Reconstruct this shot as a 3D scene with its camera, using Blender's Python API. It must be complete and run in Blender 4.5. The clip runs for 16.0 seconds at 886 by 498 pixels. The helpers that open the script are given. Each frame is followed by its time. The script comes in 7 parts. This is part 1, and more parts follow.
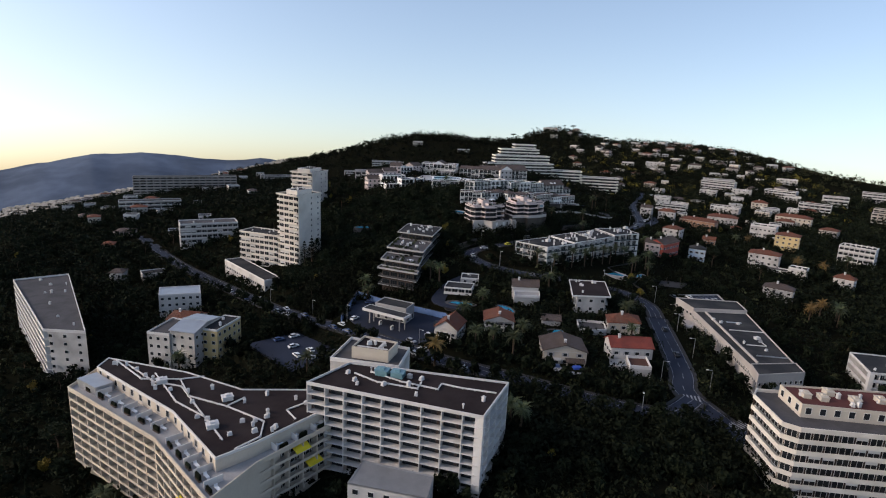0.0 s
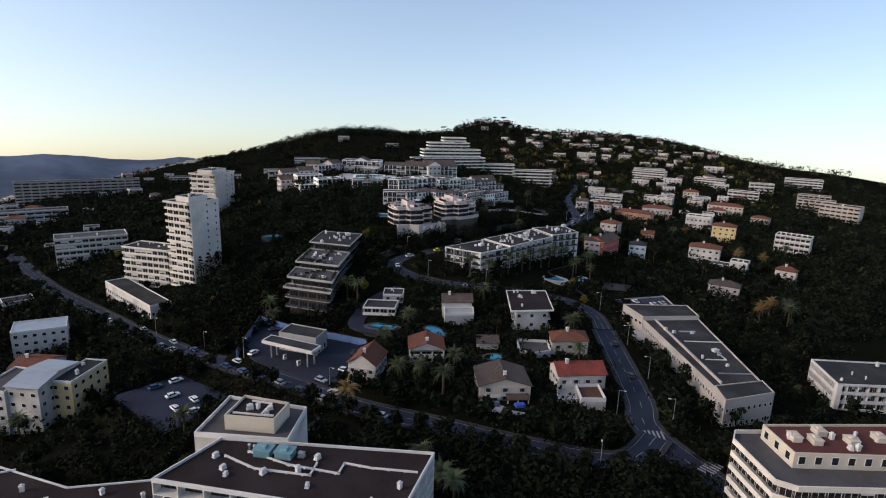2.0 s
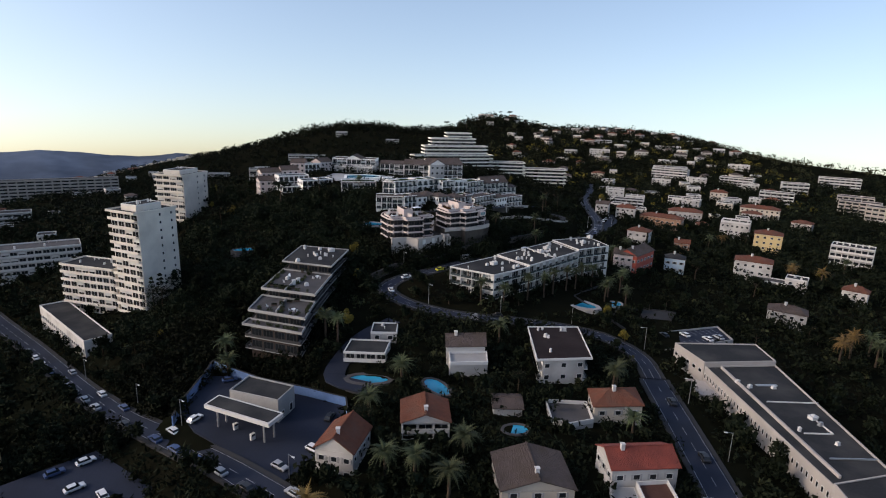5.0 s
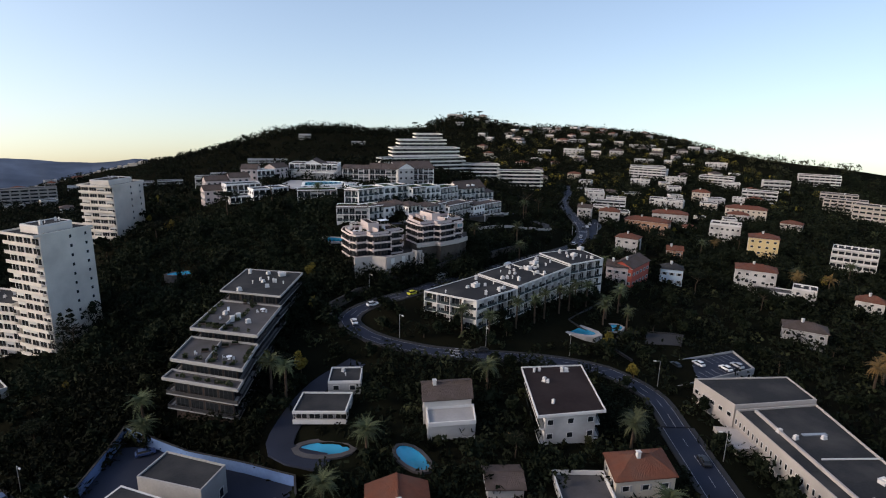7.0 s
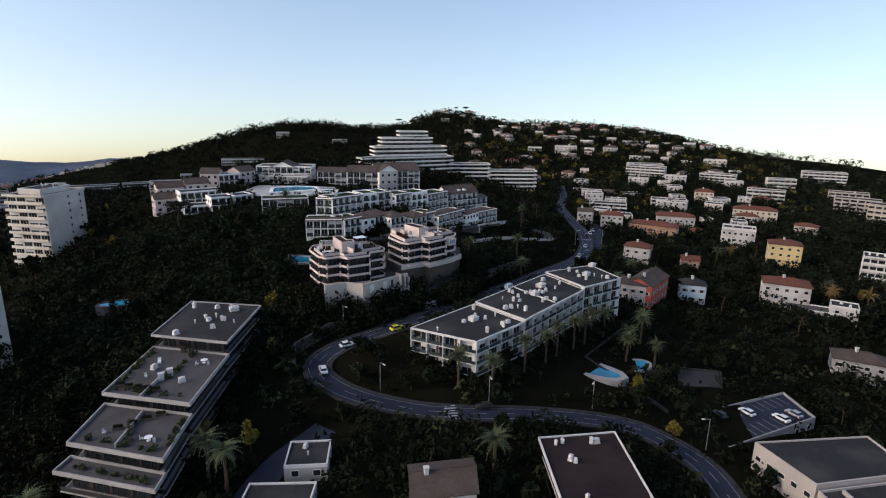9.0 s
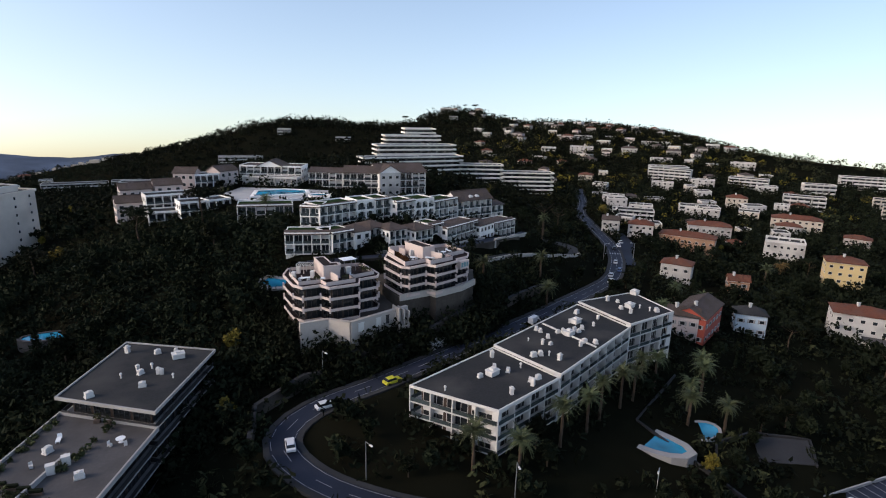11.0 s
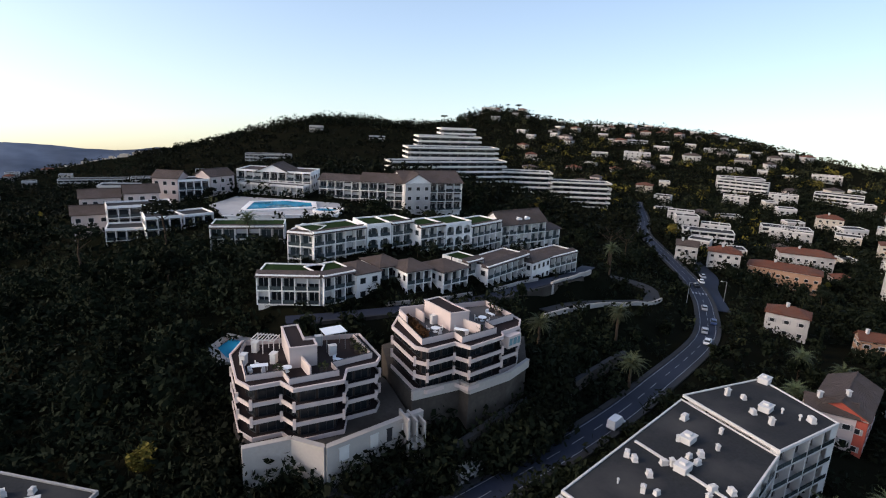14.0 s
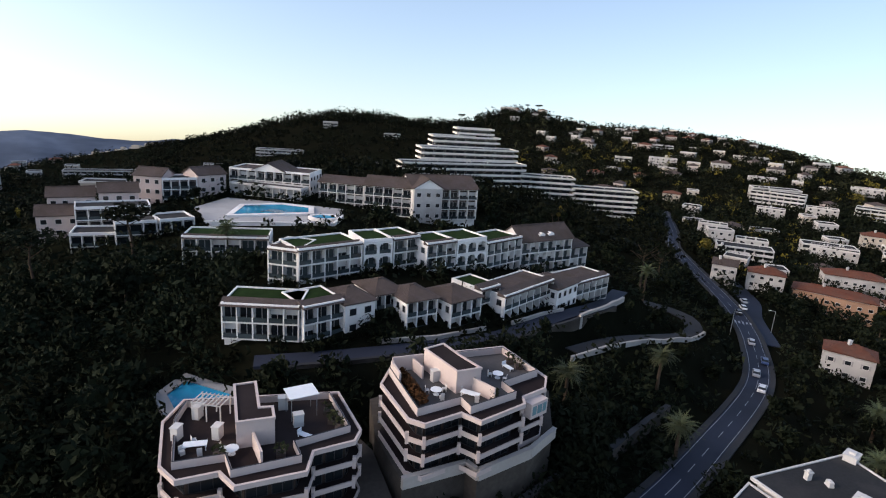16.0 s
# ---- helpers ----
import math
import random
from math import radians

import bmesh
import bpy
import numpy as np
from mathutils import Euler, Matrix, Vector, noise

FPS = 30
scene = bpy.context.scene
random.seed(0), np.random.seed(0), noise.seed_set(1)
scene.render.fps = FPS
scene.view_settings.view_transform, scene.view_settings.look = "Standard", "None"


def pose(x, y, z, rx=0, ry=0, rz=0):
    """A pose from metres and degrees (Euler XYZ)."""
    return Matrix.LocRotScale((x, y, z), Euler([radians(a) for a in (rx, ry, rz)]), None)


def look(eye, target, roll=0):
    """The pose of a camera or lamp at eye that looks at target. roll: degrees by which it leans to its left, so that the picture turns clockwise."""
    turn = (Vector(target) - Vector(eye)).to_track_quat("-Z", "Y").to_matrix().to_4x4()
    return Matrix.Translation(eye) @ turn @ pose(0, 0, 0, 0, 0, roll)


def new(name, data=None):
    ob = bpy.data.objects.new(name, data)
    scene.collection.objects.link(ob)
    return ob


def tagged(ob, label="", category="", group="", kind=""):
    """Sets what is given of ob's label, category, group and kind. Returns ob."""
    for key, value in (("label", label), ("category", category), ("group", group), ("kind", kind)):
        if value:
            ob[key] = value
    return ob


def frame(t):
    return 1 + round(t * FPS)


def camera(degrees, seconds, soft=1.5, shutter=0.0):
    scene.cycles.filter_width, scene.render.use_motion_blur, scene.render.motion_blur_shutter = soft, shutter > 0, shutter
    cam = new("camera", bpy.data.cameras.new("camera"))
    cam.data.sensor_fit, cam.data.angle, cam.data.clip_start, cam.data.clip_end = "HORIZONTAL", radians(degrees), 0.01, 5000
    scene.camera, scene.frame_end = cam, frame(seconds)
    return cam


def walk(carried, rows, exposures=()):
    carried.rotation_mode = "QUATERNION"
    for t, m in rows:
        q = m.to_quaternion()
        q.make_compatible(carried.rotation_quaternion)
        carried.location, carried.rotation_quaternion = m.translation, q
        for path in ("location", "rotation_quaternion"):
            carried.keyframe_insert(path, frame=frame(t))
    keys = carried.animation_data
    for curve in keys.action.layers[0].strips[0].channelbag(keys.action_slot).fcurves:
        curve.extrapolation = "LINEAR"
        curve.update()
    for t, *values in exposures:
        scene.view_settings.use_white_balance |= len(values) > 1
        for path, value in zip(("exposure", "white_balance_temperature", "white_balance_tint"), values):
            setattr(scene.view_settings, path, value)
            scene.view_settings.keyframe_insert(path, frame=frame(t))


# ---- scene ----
cam = camera(76.4, 16.0, soft=1.1)
PATH = [
    (0, (-1.914, -1.466, 77.294), (-1.843, 0.478, 76.832), 2.7),
    (0.5, (0.736, 7.446, 77.147), (0.852, 9.388, 76.682), 2.5),
    (1, (3.15, 16.297, 76.905), (3.477, 18.215, 76.441), 1.8),
    (1.5, (5.164, 25.029, 76.56), (5.463, 26.95, 76.091), 1.8),
    (2, (6.846, 33.674, 76.147), (7.14, 35.595, 75.672), 1.9),
    (2.5, (8.142, 42.102, 75.669), (8.428, 44.023, 75.19), 2.0),
    (3, (9.254, 50.412, 75.215), (9.54, 52.332, 74.734), 2.1),
    (3.5, (10.363, 58.538, 74.82), (10.646, 60.457, 74.333), 2.1),
    (4, (11.524, 66.761, 74.48), (11.798, 68.681, 73.99), 2.2),
    (4.2, (11.952, 69.985, 74.391), (12.228, 71.904, 73.9), 2.1),
    (6.3, (16.028, 103.761, 71.808), (16.352, 105.676, 71.328), 1.5),
    (6.5, (16.503, 107.205, 71.723), (16.888, 109.108, 71.243), 1.2),
    (7, (17.883, 116.128, 71.48), (18.27, 118.031, 70.998), 1.3),
    (7.5, (19.269, 124.871, 71.227), (19.711, 126.76, 70.742), 1.0),
    (8, (20.784, 133.741, 71.027), (21.219, 135.631, 70.541), 1.1),
    (8.5, (22.2, 142.323, 70.879), (22.636, 144.213, 70.388), 1.1),
    (9, (23.679, 151.129, 70.752), (24.115, 153.018, 70.259), 1.0),
    (9.2, (24.303, 154.655, 70.682), (24.739, 156.543, 70.187), 1.0),
    (11.3, (32.01, 192.699, 67.825), (32.423, 194.591, 67.328), 1.6),
    (11.5, (32.741, 196.273, 67.733), (33.157, 198.165, 67.233), 1.5),
    (12, (34.532, 205.093, 67.423), (34.783, 207.012, 66.918), 2.0),
    (12.5, (36.291, 213.661, 66.972), (36.599, 215.571, 66.465), 2.0),
    (13, (37.88, 222.076, 66.597), (38.172, 223.989, 66.09), 2.1),
    (13.5, (39.379, 230.061, 66.328), (39.689, 231.973, 65.831), 2.2),
    (14, (40.653, 237.474, 66.264), (40.942, 239.388, 65.763), 2.6),
    (14.5, (41.759, 243.985, 66.22), (42.033, 245.902, 65.717), 2.9),
    (15, (42.843, 249.772, 66.109), (43.124, 251.688, 65.608), 3.2),
    (15.5, (43.699, 254.722, 65.879), (43.951, 256.642, 65.378), 3.6),
    (16, (44.495, 259.137, 65.676), (44.735, 261.057, 65.168), 4.0),
]
EXPOSURE, KELVIN, TINT = 1.03, 7150, 14
walk(cam, [(t, look(eye, target, roll)) for t, eye, target, roll in PATH], [(0, EXPOSURE - 0.15, KELVIN, TINT), (9, EXPOSURE - 0.1, KELVIN, TINT), (12.5, EXPOSURE + 0.05, KELVIN, TINT), (16, EXPOSURE + 0.1, KELVIN, TINT)])

# ---- sky, sun and exposure ----
SUN_AZIMUTH = radians(-96)   # seen from above, turned from +y towards -x
SUN_HEIGHT = radians(29)
world = bpy.data.worlds.new("evening_sky")
scene.world = world
world.use_nodes = True
wn = world.node_tree.nodes
wl = world.node_tree.links
sky = wn.new("ShaderNodeTexSky")
sky.sky_type = "NISHITA"
sky.sun_disc = False
sky.sun_elevation = SUN_HEIGHT
sky.sun_rotation = SUN_AZIMUTH
sky.altitude = 100
sky.air_density, sky.dust_density, sky.ozone_density = 1.0, 1.95, 1.6
tc = wn.new("ShaderNodeTexCoord")
sink = wn.new("ShaderNodeVectorMath")   # the eye is high: the horizon lies a little below level
sink.operation = "ADD"
sink.inputs[1].default_value = (0, 0, 0.12)
level = wn.new("ShaderNodeVectorMath")
level.operation = "NORMALIZE"
wl.new(tc.outputs["Generated"], sink.inputs[0])
wl.new(sink.outputs[0], level.inputs[0])
wl.new(level.outputs[0], sky.inputs["Vector"])
wl.new(sky.outputs[0], wn["Background"].inputs[0])
wn["Background"].inputs[1].default_value = 0.128
sun = new("sun", bpy.data.lights.new("sun", "SUN"))
sun.data.energy, sun.data.angle, sun.data.color = 0.65, radians(12), (1.0, 0.92, 0.87)
sun.matrix_world = look((0, 0, 300), Vector((0, 0, 300)) - 100 * Vector((math.sin(SUN_AZIMUTH) * math.cos(SUN_HEIGHT), math.cos(SUN_AZIMUTH) * math.cos(SUN_HEIGHT), math.sin(SUN_HEIGHT))))

# ---- the lie of the land: hills as round swellings (x, y, radius, height) ----
HILLS = [
    (20, 400, 110, 50.4),
    (60, 350, 60, 5.4),
    (-30, 1080, 180, 32.7),
    (250, 1120, 60, 21.4),
    (420, 640, 200, 27.0),
    (260, 480, 120, -6.4),
    (150, 420, 90, -9.6),
    (60, 450, 45, -8.8),
    (60, 560, 130, 41.1),
    (-60, 300, 110, -16.8),
    (-150, 480, 160, 11.7),
    (120, 240, 110, -27.6),
    (40, 180, 120, 48.2),
    (220, 300, 120, 18.9),
    (-350, 750, 250, 14.8),
    (-120, 150, 140, -0.1),
    (200, 600, 100, -4.7),
    (0, 250, 60, 2.1),
    (110, 330, 50, -1.9),
    (230, 760, 180, 3.0),
    (0, 1110, 110, 25.3),
    (450, 1050, 260, 80.6),
    (450, 330, 200, 19.5),
    (230, 100, 160, 9.1),
    (-70, 1120, 70, 7.0),
    (255, 1130, 45, 12.0),
    (640, 640, 80, 18.0),
    (30, 350, 18, 4.0),
    (62, 362, 18, 3.0),
    (86, 376, 16, 3.0),
    (104, 390, 14, 3.0),
]
# centre lines of the roads: half width, points
ROADS = {
    "lower_avenue": (4.6, [(100, 95), (94, 125), (84, 158), (88.5, 174), (94.5, 199), (101, 228)]),
    "avenue": (3.6, [(101, 228), (103, 240), (100, 249), (92, 257), (73, 260.5), (51, 262), (37, 267), (26.5, 274.5), (22.5, 283), (28, 291), (43, 297.5), (60, 307), (82, 321.5), (104, 340), (134, 369), (152, 396), (163, 418), (171, 440), (184, 488), (194, 520), (215, 560), (240, 620)]),
    "boulevard": (4.3, [(84, 156), (70, 146), (50, 152), (30, 162), (5, 177), (-18, 199), (-38, 218), (-63, 244), (-111, 301), (-167, 363), (-220, 430)]),
    "side_street": (3.4, [(160, 400), (172, 425), (185, 445), (193, 470)]),
    "drive": (2.2, [(84, 357), (94, 364), (104, 371), (119, 380), (128, 388), (131, 397), (124, 403), (112, 404)]),
    "resort_road": (2.0, [(26.5, 341.5), (38, 343.5), (54, 348), (69, 355), (83, 367), (98, 380), (112, 400)]),
    "apartment_drive": (3.0, [(24, 262), (14, 252), (8, 240), (6, 228), (16, 222)]),
}


def smooth_line(pts, step=3.0):
    """Points at even steps along a smooth curve through pts."""
    out = []
    n = len(pts)
    for i in range(n - 1):
        p0, p1, p2, p3 = (Vector((*pts[max(0, min(n - 1, i + k))], 0)) for k in (-1, 0, 1, 2))
        k = max(2, int((p2 - p1).length / step))
        for j in range(k):
            s = j / k
            out.append(0.5 * ((2 * p1) + (p2 - p0) * s + (2 * p0 - 5 * p1 + 4 * p2 - p3) * s * s + (3 * p1 - p0 - 3 * p2 + p3) * s ** 3))
    out.append(Vector((*pts[-1], 0)))
    return out


def hills(x, y):
    x, y = np.asarray(x, float), np.asarray(y, float)
    z = -45 - 0.2 * np.clip(-x - 300, 0, 2200) - 0.2 * np.clip(x - 650, 0, 2200) - 0.12 * np.clip(y - 1300, 0, 2500)
    for cx, cy, s, a in HILLS:
        z = z + a * np.exp(-((x - cx) ** 2 + (y - cy) ** 2) / (2 * s * s))
    return z


# level places cut into the slope: height, corners
PADS = {
    "forecourt": (-6.4, [(-34, 224), (-28, 214), (-4, 192), (8, 205), (9, 224), (-13, 238), (-31, 246)]),
    "car_park": (-11.8, [(-68, 203), (-46, 180), (-35, 194), (-33, 200), (-52, 216)]),
    "pool_deck": (30.4, [(-9, 430), (1, 409), (33, 413), (34, 437), (20, 442), (-4, 448)]),
    "pool_garden": (20.0, [(10, 336), (14, 331), (25, 332.5), (24.5, 341.5), (12.5, 348.5)]),
    "house_bank": (17.2, [(24, 309), (36, 307.5), (48, 314.5), (57, 319), (64, 323), (70, 328), (70, 338), (46, 334), (24, 326)]),
    "villa_terrace": (-2.4, [(40, 167.6), (43, 165.5), (48, 164), (52, 164.8), (54.5, 167), (55, 173), (40, 174)]),
    "court": (-3.4, [(120, 275), (131, 272), (137, 280), (126, 284)]),
}


def pad_gap(poly, x, y):
    """Distance outside a polygon, 0 within it."""
    d = np.full(x.shape, 1e9)
    inner = np.zeros(x.shape, bool)
    for (ax, ay), (bx, by) in zip(poly, poly[1:] + poly[:1]):
        t = np.clip(((x - ax) * (bx - ax) + (y - ay) * (by - ay)) / ((bx - ax) ** 2 + (by - ay) ** 2), 0, 1)
        d = np.minimum(d, np.hypot(x - ax - t * (bx - ax), y - ay - t * (by - ay)))
        if ay != by:
            inner ^= ((ay > y) != (by > y)) & (x < (bx - ax) * (y - ay) / (by - ay) + ax)
    return np.where(inner, 0.0, d)


ROAD_LINES = {}
_bench = []
for _name, (_half, _pts) in ROADS.items():
    _line = smooth_line(_pts)
    _z = hills([p.x for p in _line], [p.y for p in _line])
    _zs = np.convolve(np.pad(_z, 6, mode="edge"), np.ones(13) / 13, mode="valid")
    ROAD_LINES[_name] = (_half, [Vector((p.x, p.y, float(z))) for p, z in zip(_line, _zs)])
    _bench += [(p.x, p.y, float(z), _half) for p, z in zip(_line, _zs)]
_bench = np.array(_bench)


def ground_array(x, y):
    """Height of the ground, with a level bench cut for each road."""
    z = hills(x, y)
    out = z.copy()
    for i in range(0, len(x), 4000):
        sl = slice(i, i + 4000)
        d = np.hypot(x[sl, None] - _bench[None, :, 0], y[sl, None] - _bench[None, :, 1]) - _bench[None, :, 3]
        k = d.argmin(axis=1)
        dist = d[np.arange(len(k)), k]
        f = np.clip((dist - 1.5) / 7.0, 0, 1)
        f = f * f * (3 - 2 * f)
        out[sl] = (_bench[k, 2] - 0.25) * (1 - f) + z[sl] * f
    for level, poly in PADS.values():
        near = (np.abs(x - poly[0][0]) < 80) & (np.abs(y - poly[0][1]) < 80)
        if near.any():
            f = np.clip(pad_gap(poly, x[near], y[near]) / 6.0, 0, 1)
            out[near] = (level - 0.3) * (1 - f) + out[near] * f
    return out


def ground(x, y):
    return float(ground_array(np.array([float(x)]), np.array([float(y)]))[0])


def road_gap(x, y):
    """Distance from the nearest road's edge."""
    return float((np.hypot(x - _bench[:, 0], y - _bench[:, 1]) - _bench[:, 3]).min())

# ---- materials ----
def material(name, colour, rough=0.8, grain=1.0, stain=0.05, vary=0.25, bump=0.3, metal=0.0, stain_colour=None, coords="Object", random_tint=0.0, wave=0.0, spec=0.5):
    """A surface with grain at one scale, stains at a larger one and a fine relief."""
    m = bpy.data.materials.new(name)
    m.use_nodes = True
    nodes, links = m.node_tree.nodes, m.node_tree.links
    bsdf = nodes["Principled BSDF"]
    bsdf.inputs["Roughness"].default_value = rough
    bsdf.inputs["Metallic"].default_value = metal
    bsdf.inputs["Specular IOR Level"].default_value = spec
    tc = nodes.new("ShaderNodeTexCoord")
    n1, n2 = nodes.new("ShaderNodeTexNoise"), nodes.new("ShaderNodeTexNoise")
    n1.inputs["Scale"].default_value, n1.inputs["Detail"].default_value = grain, 5
    n2.inputs["Scale"].default_value, n2.inputs["Detail"].default_value = stain, 4
    links.new(tc.outputs[coords], n1.inputs["Vector"])
    links.new(tc.outputs[coords], n2.inputs["Vector"])
    dark = tuple(c * (1 - vary) for c in colour)
    light = tuple(min(1, c * (1 + vary * 0.6)) for c in colour)
    mix1 = nodes.new("ShaderNodeMix")
    mix1.data_type = "RGBA"
    mix1.inputs[6].default_value, mix1.inputs[7].default_value = (*dark, 1), (*light, 1)
    links.new(n1.outputs["Fac"], mix1.inputs[0])
    ramp = nodes.new("ShaderNodeValToRGB")
    ramp.color_ramp.elements[0].position, ramp.color_ramp.elements[1].position = 0.42, 0.68
    links.new(n2.outputs["Fac"], ramp.inputs[0])
    mix2 = nodes.new("ShaderNodeMix")
    mix2.data_type = "RGBA"
    st = stain_colour or tuple(c * (1 - 1.3 * vary) for c in colour)
    mix2.inputs[7].default_value = (*[max(0, c) for c in st], 1)
    links.new(ramp.outputs[0], mix2.inputs[0])
    links.new(mix1.outputs[2], mix2.inputs[6])
    out = mix2.outputs[2]
    if random_tint:
        info, hsv = nodes.new("ShaderNodeObjectInfo"), nodes.new("ShaderNodeHueSaturation")
        mp = nodes.new("ShaderNodeMapRange")
        mp.inputs["To Min"].default_value, mp.inputs["To Max"].default_value = 1 - random_tint, 1 + random_tint
        links.new(info.outputs["Random"], mp.inputs[0])
        links.new(mp.outputs[0], hsv.inputs["Value"])
        mh = nodes.new("ShaderNodeMapRange")
        mh.inputs["To Min"].default_value, mh.inputs["To Max"].default_value = 0.5 - random_tint * 0.08, 0.5 + random_tint * 0.05
        links.new(info.outputs["Random"], mh.inputs[0])
        links.new(mh.outputs[0], hsv.inputs["Hue"])
        links.new(out, hsv.inputs["Color"])
        out = hsv.outputs[0]
    links.new(out, bsdf.inputs["Base Color"])
    b = nodes.new("ShaderNodeBump")
    b.inputs["Strength"].default_value, b.inputs["Distance"].default_value = bump, 0.05
    if wave:
        w = nodes.new("ShaderNodeTexWave")
        w.inputs["Scale"].default_value, w.inputs["Distortion"].default_value = wave, 0.6
        links.new(tc.outputs[coords], w.inputs["Vector"])
        links.new(w.outputs["Fac"], b.inputs["Height"])
    else:
        links.new(n1.outputs["Fac"], b.inputs["Height"])
    links.new(b.outputs[0], bsdf.inputs["Normal"])
    return m


WHITE = material("white_render", (0.5, 0.475, 0.445), 0.85, 2.0, 0.12, 0.1, 0.15, stain_colour=(0.3, 0.28, 0.26))
RESORTWHITE = material("fresh_white_render", (0.86, 0.83, 0.79), 0.8, 2.0, 0.12, 0.07, 0.12, stain_colour=(0.66, 0.62, 0.58))
CREAM = material("cream_render", (0.52, 0.455, 0.37), 0.85, 2.0, 0.12, 0.12, 0.15, stain_colour=(0.45, 0.38, 0.3))
PINK = material("pale_pink_render", (0.56, 0.465, 0.43), 0.85, 2.0, 0.1, 0.12, 0.15, stain_colour=(0.5, 0.4, 0.37))
TOWERCREAM = material("cream_tower_render", (0.68, 0.62, 0.54), 0.85, 2.5, 0.1, 0.12, 0.15, stain_colour=(0.5, 0.45, 0.39))
BRIGHTCREAM = material("bright_cream_render", (0.82, 0.76, 0.67), 0.85, 2.5, 0.1, 0.1, 0.15, stain_colour=(0.62, 0.57, 0.5))
BEIGE = material("beige_concrete", (0.42, 0.378, 0.343), 0.9, 2.5, 0.1, 0.15, 0.2)
YELLOW = material("ochre_yellow_render", (0.6, 0.45, 0.22), 0.85, 2.0, 0.12, 0.14, 0.15)
ORANGE = material("orange_render", (0.38, 0.22, 0.14), 0.85, 2.0, 0.12, 0.16, 0.15)
RED = material("red_render", (0.42, 0.08, 0.05), 0.85, 2.0, 0.12, 0.18, 0.15)
PALEBLUE = material("pale_blue_render", (0.45, 0.55, 0.62), 0.85, 2.0, 0.12, 0.12, 0.15)
BLUEWALL = material("blue_painted_wall", (0.14, 0.24, 0.45), 0.8, 1.5, 0.15, 0.25, 0.2)
GREYWALL = material("grey_concrete", (0.34, 0.33, 0.32), 0.9, 2.0, 0.12, 0.2, 0.3)
FASCIA = material("white_painted_fascia", (0.6, 0.58, 0.555), 0.7, 3.0, 0.2, 0.08, 0.1, stain_colour=(0.55, 0.52, 0.48))
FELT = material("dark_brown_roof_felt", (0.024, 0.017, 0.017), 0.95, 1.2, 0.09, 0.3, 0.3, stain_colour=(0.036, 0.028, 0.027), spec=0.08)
GREYROOF = material("grey_gravel_roof", (0.032, 0.033, 0.035), 0.95, 2.5, 0.1, 0.35, 0.5, stain_colour=(0.06, 0.058, 0.056), spec=0.08)
REDROOF = material("dull_red_roof_membrane", (0.12, 0.045, 0.04), 0.9, 1.5, 0.1, 0.25, 0.3, spec=0.10)
TERRACE = material("terrace_paving", (0.085, 0.08, 0.08), 0.85, 2.0, 0.2, 0.25, 0.2, spec=0.15)
REDTERRACE = material("red_terrace_tiles", (0.1, 0.05, 0.038), 0.8, 2.0, 0.2, 0.25, 0.2, spec=0.12)
TILE = material("terracotta_roof_tiles", (0.17, 0.062, 0.038), 0.85, 1.2, 0.25, 0.35, 0.9, stain_colour=(0.14, 0.07, 0.05), wave=4.0, spec=0.15)
BROWNTILE = material("brown_roof_tiles", (0.105, 0.082, 0.075), 0.85, 1.2, 0.25, 0.35, 0.9, stain_colour=(0.08, 0.06, 0.05), wave=4.0, spec=0.12)
GREENROOF = material("planted_roof_grass", (0.022, 0.042, 0.013), 0.95, 1.5, 0.12, 0.45, 0.8, spec=0.03)
ASPHALT = material("asphalt", (0.023, 0.029, 0.047), 0.75, 3.0, 0.06, 0.25, 0.3, stain_colour=(0.015, 0.018, 0.028), spec=0.15)
PAVING = material("pavement_concrete", (0.04, 0.04, 0.042), 0.9, 2.0, 0.1, 0.2, 0.3, spec=0.15)
PAINT = material("white_road_paint", (0.3, 0.3, 0.31), 0.7, 3.0, 0.4, 0.2, 0.1)
STONE = material("rubble_stone_wall", (0.08, 0.068, 0.058), 0.95, 1.6, 0.15, 0.4, 0.9, spec=0.10)
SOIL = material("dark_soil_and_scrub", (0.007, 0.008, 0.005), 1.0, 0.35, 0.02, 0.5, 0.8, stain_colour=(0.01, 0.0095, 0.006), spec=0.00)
BARK = material("bark", (0.075, 0.055, 0.04), 0.95, 4.0, 0.6, 0.35, 0.8, spec=0.05)
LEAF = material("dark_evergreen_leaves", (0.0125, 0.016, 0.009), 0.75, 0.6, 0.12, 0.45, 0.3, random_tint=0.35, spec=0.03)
OLIVE = material("olive_green_leaves", (0.045, 0.052, 0.025), 0.75, 0.6, 0.12, 0.4, 0.3, random_tint=0.3, spec=0.05)
GOLDLEAF = material("yellowing_leaves", (0.16, 0.13, 0.025), 0.75, 0.6, 0.12, 0.35, 0.3, random_tint=0.2, spec=0.10)
PALMLEAF = material("palm_fronds", (0.07, 0.085, 0.042), 0.65, 0.8, 0.2, 0.35, 0.3, random_tint=0.25, spec=0.12)
PALMDRY = material("golden_palm_fronds", (0.2, 0.13, 0.045), 0.65, 0.8, 0.2, 0.3, 0.3, random_tint=0.15, spec=0.12)
METAL = material("galvanised_metal", (0.42, 0.43, 0.44), 0.45, 3.0, 0.3, 0.12, 0.1, metal=0.7)
DARKMETAL = material("dark_metal", (0.05, 0.05, 0.055), 0.5, 3.0, 0.3, 0.15, 0.1, metal=0.5)
TEAL = material("teal_tinted_panels", (0.16, 0.3, 0.33), 0.25, 1.0, 0.2, 0.25, 0.05)
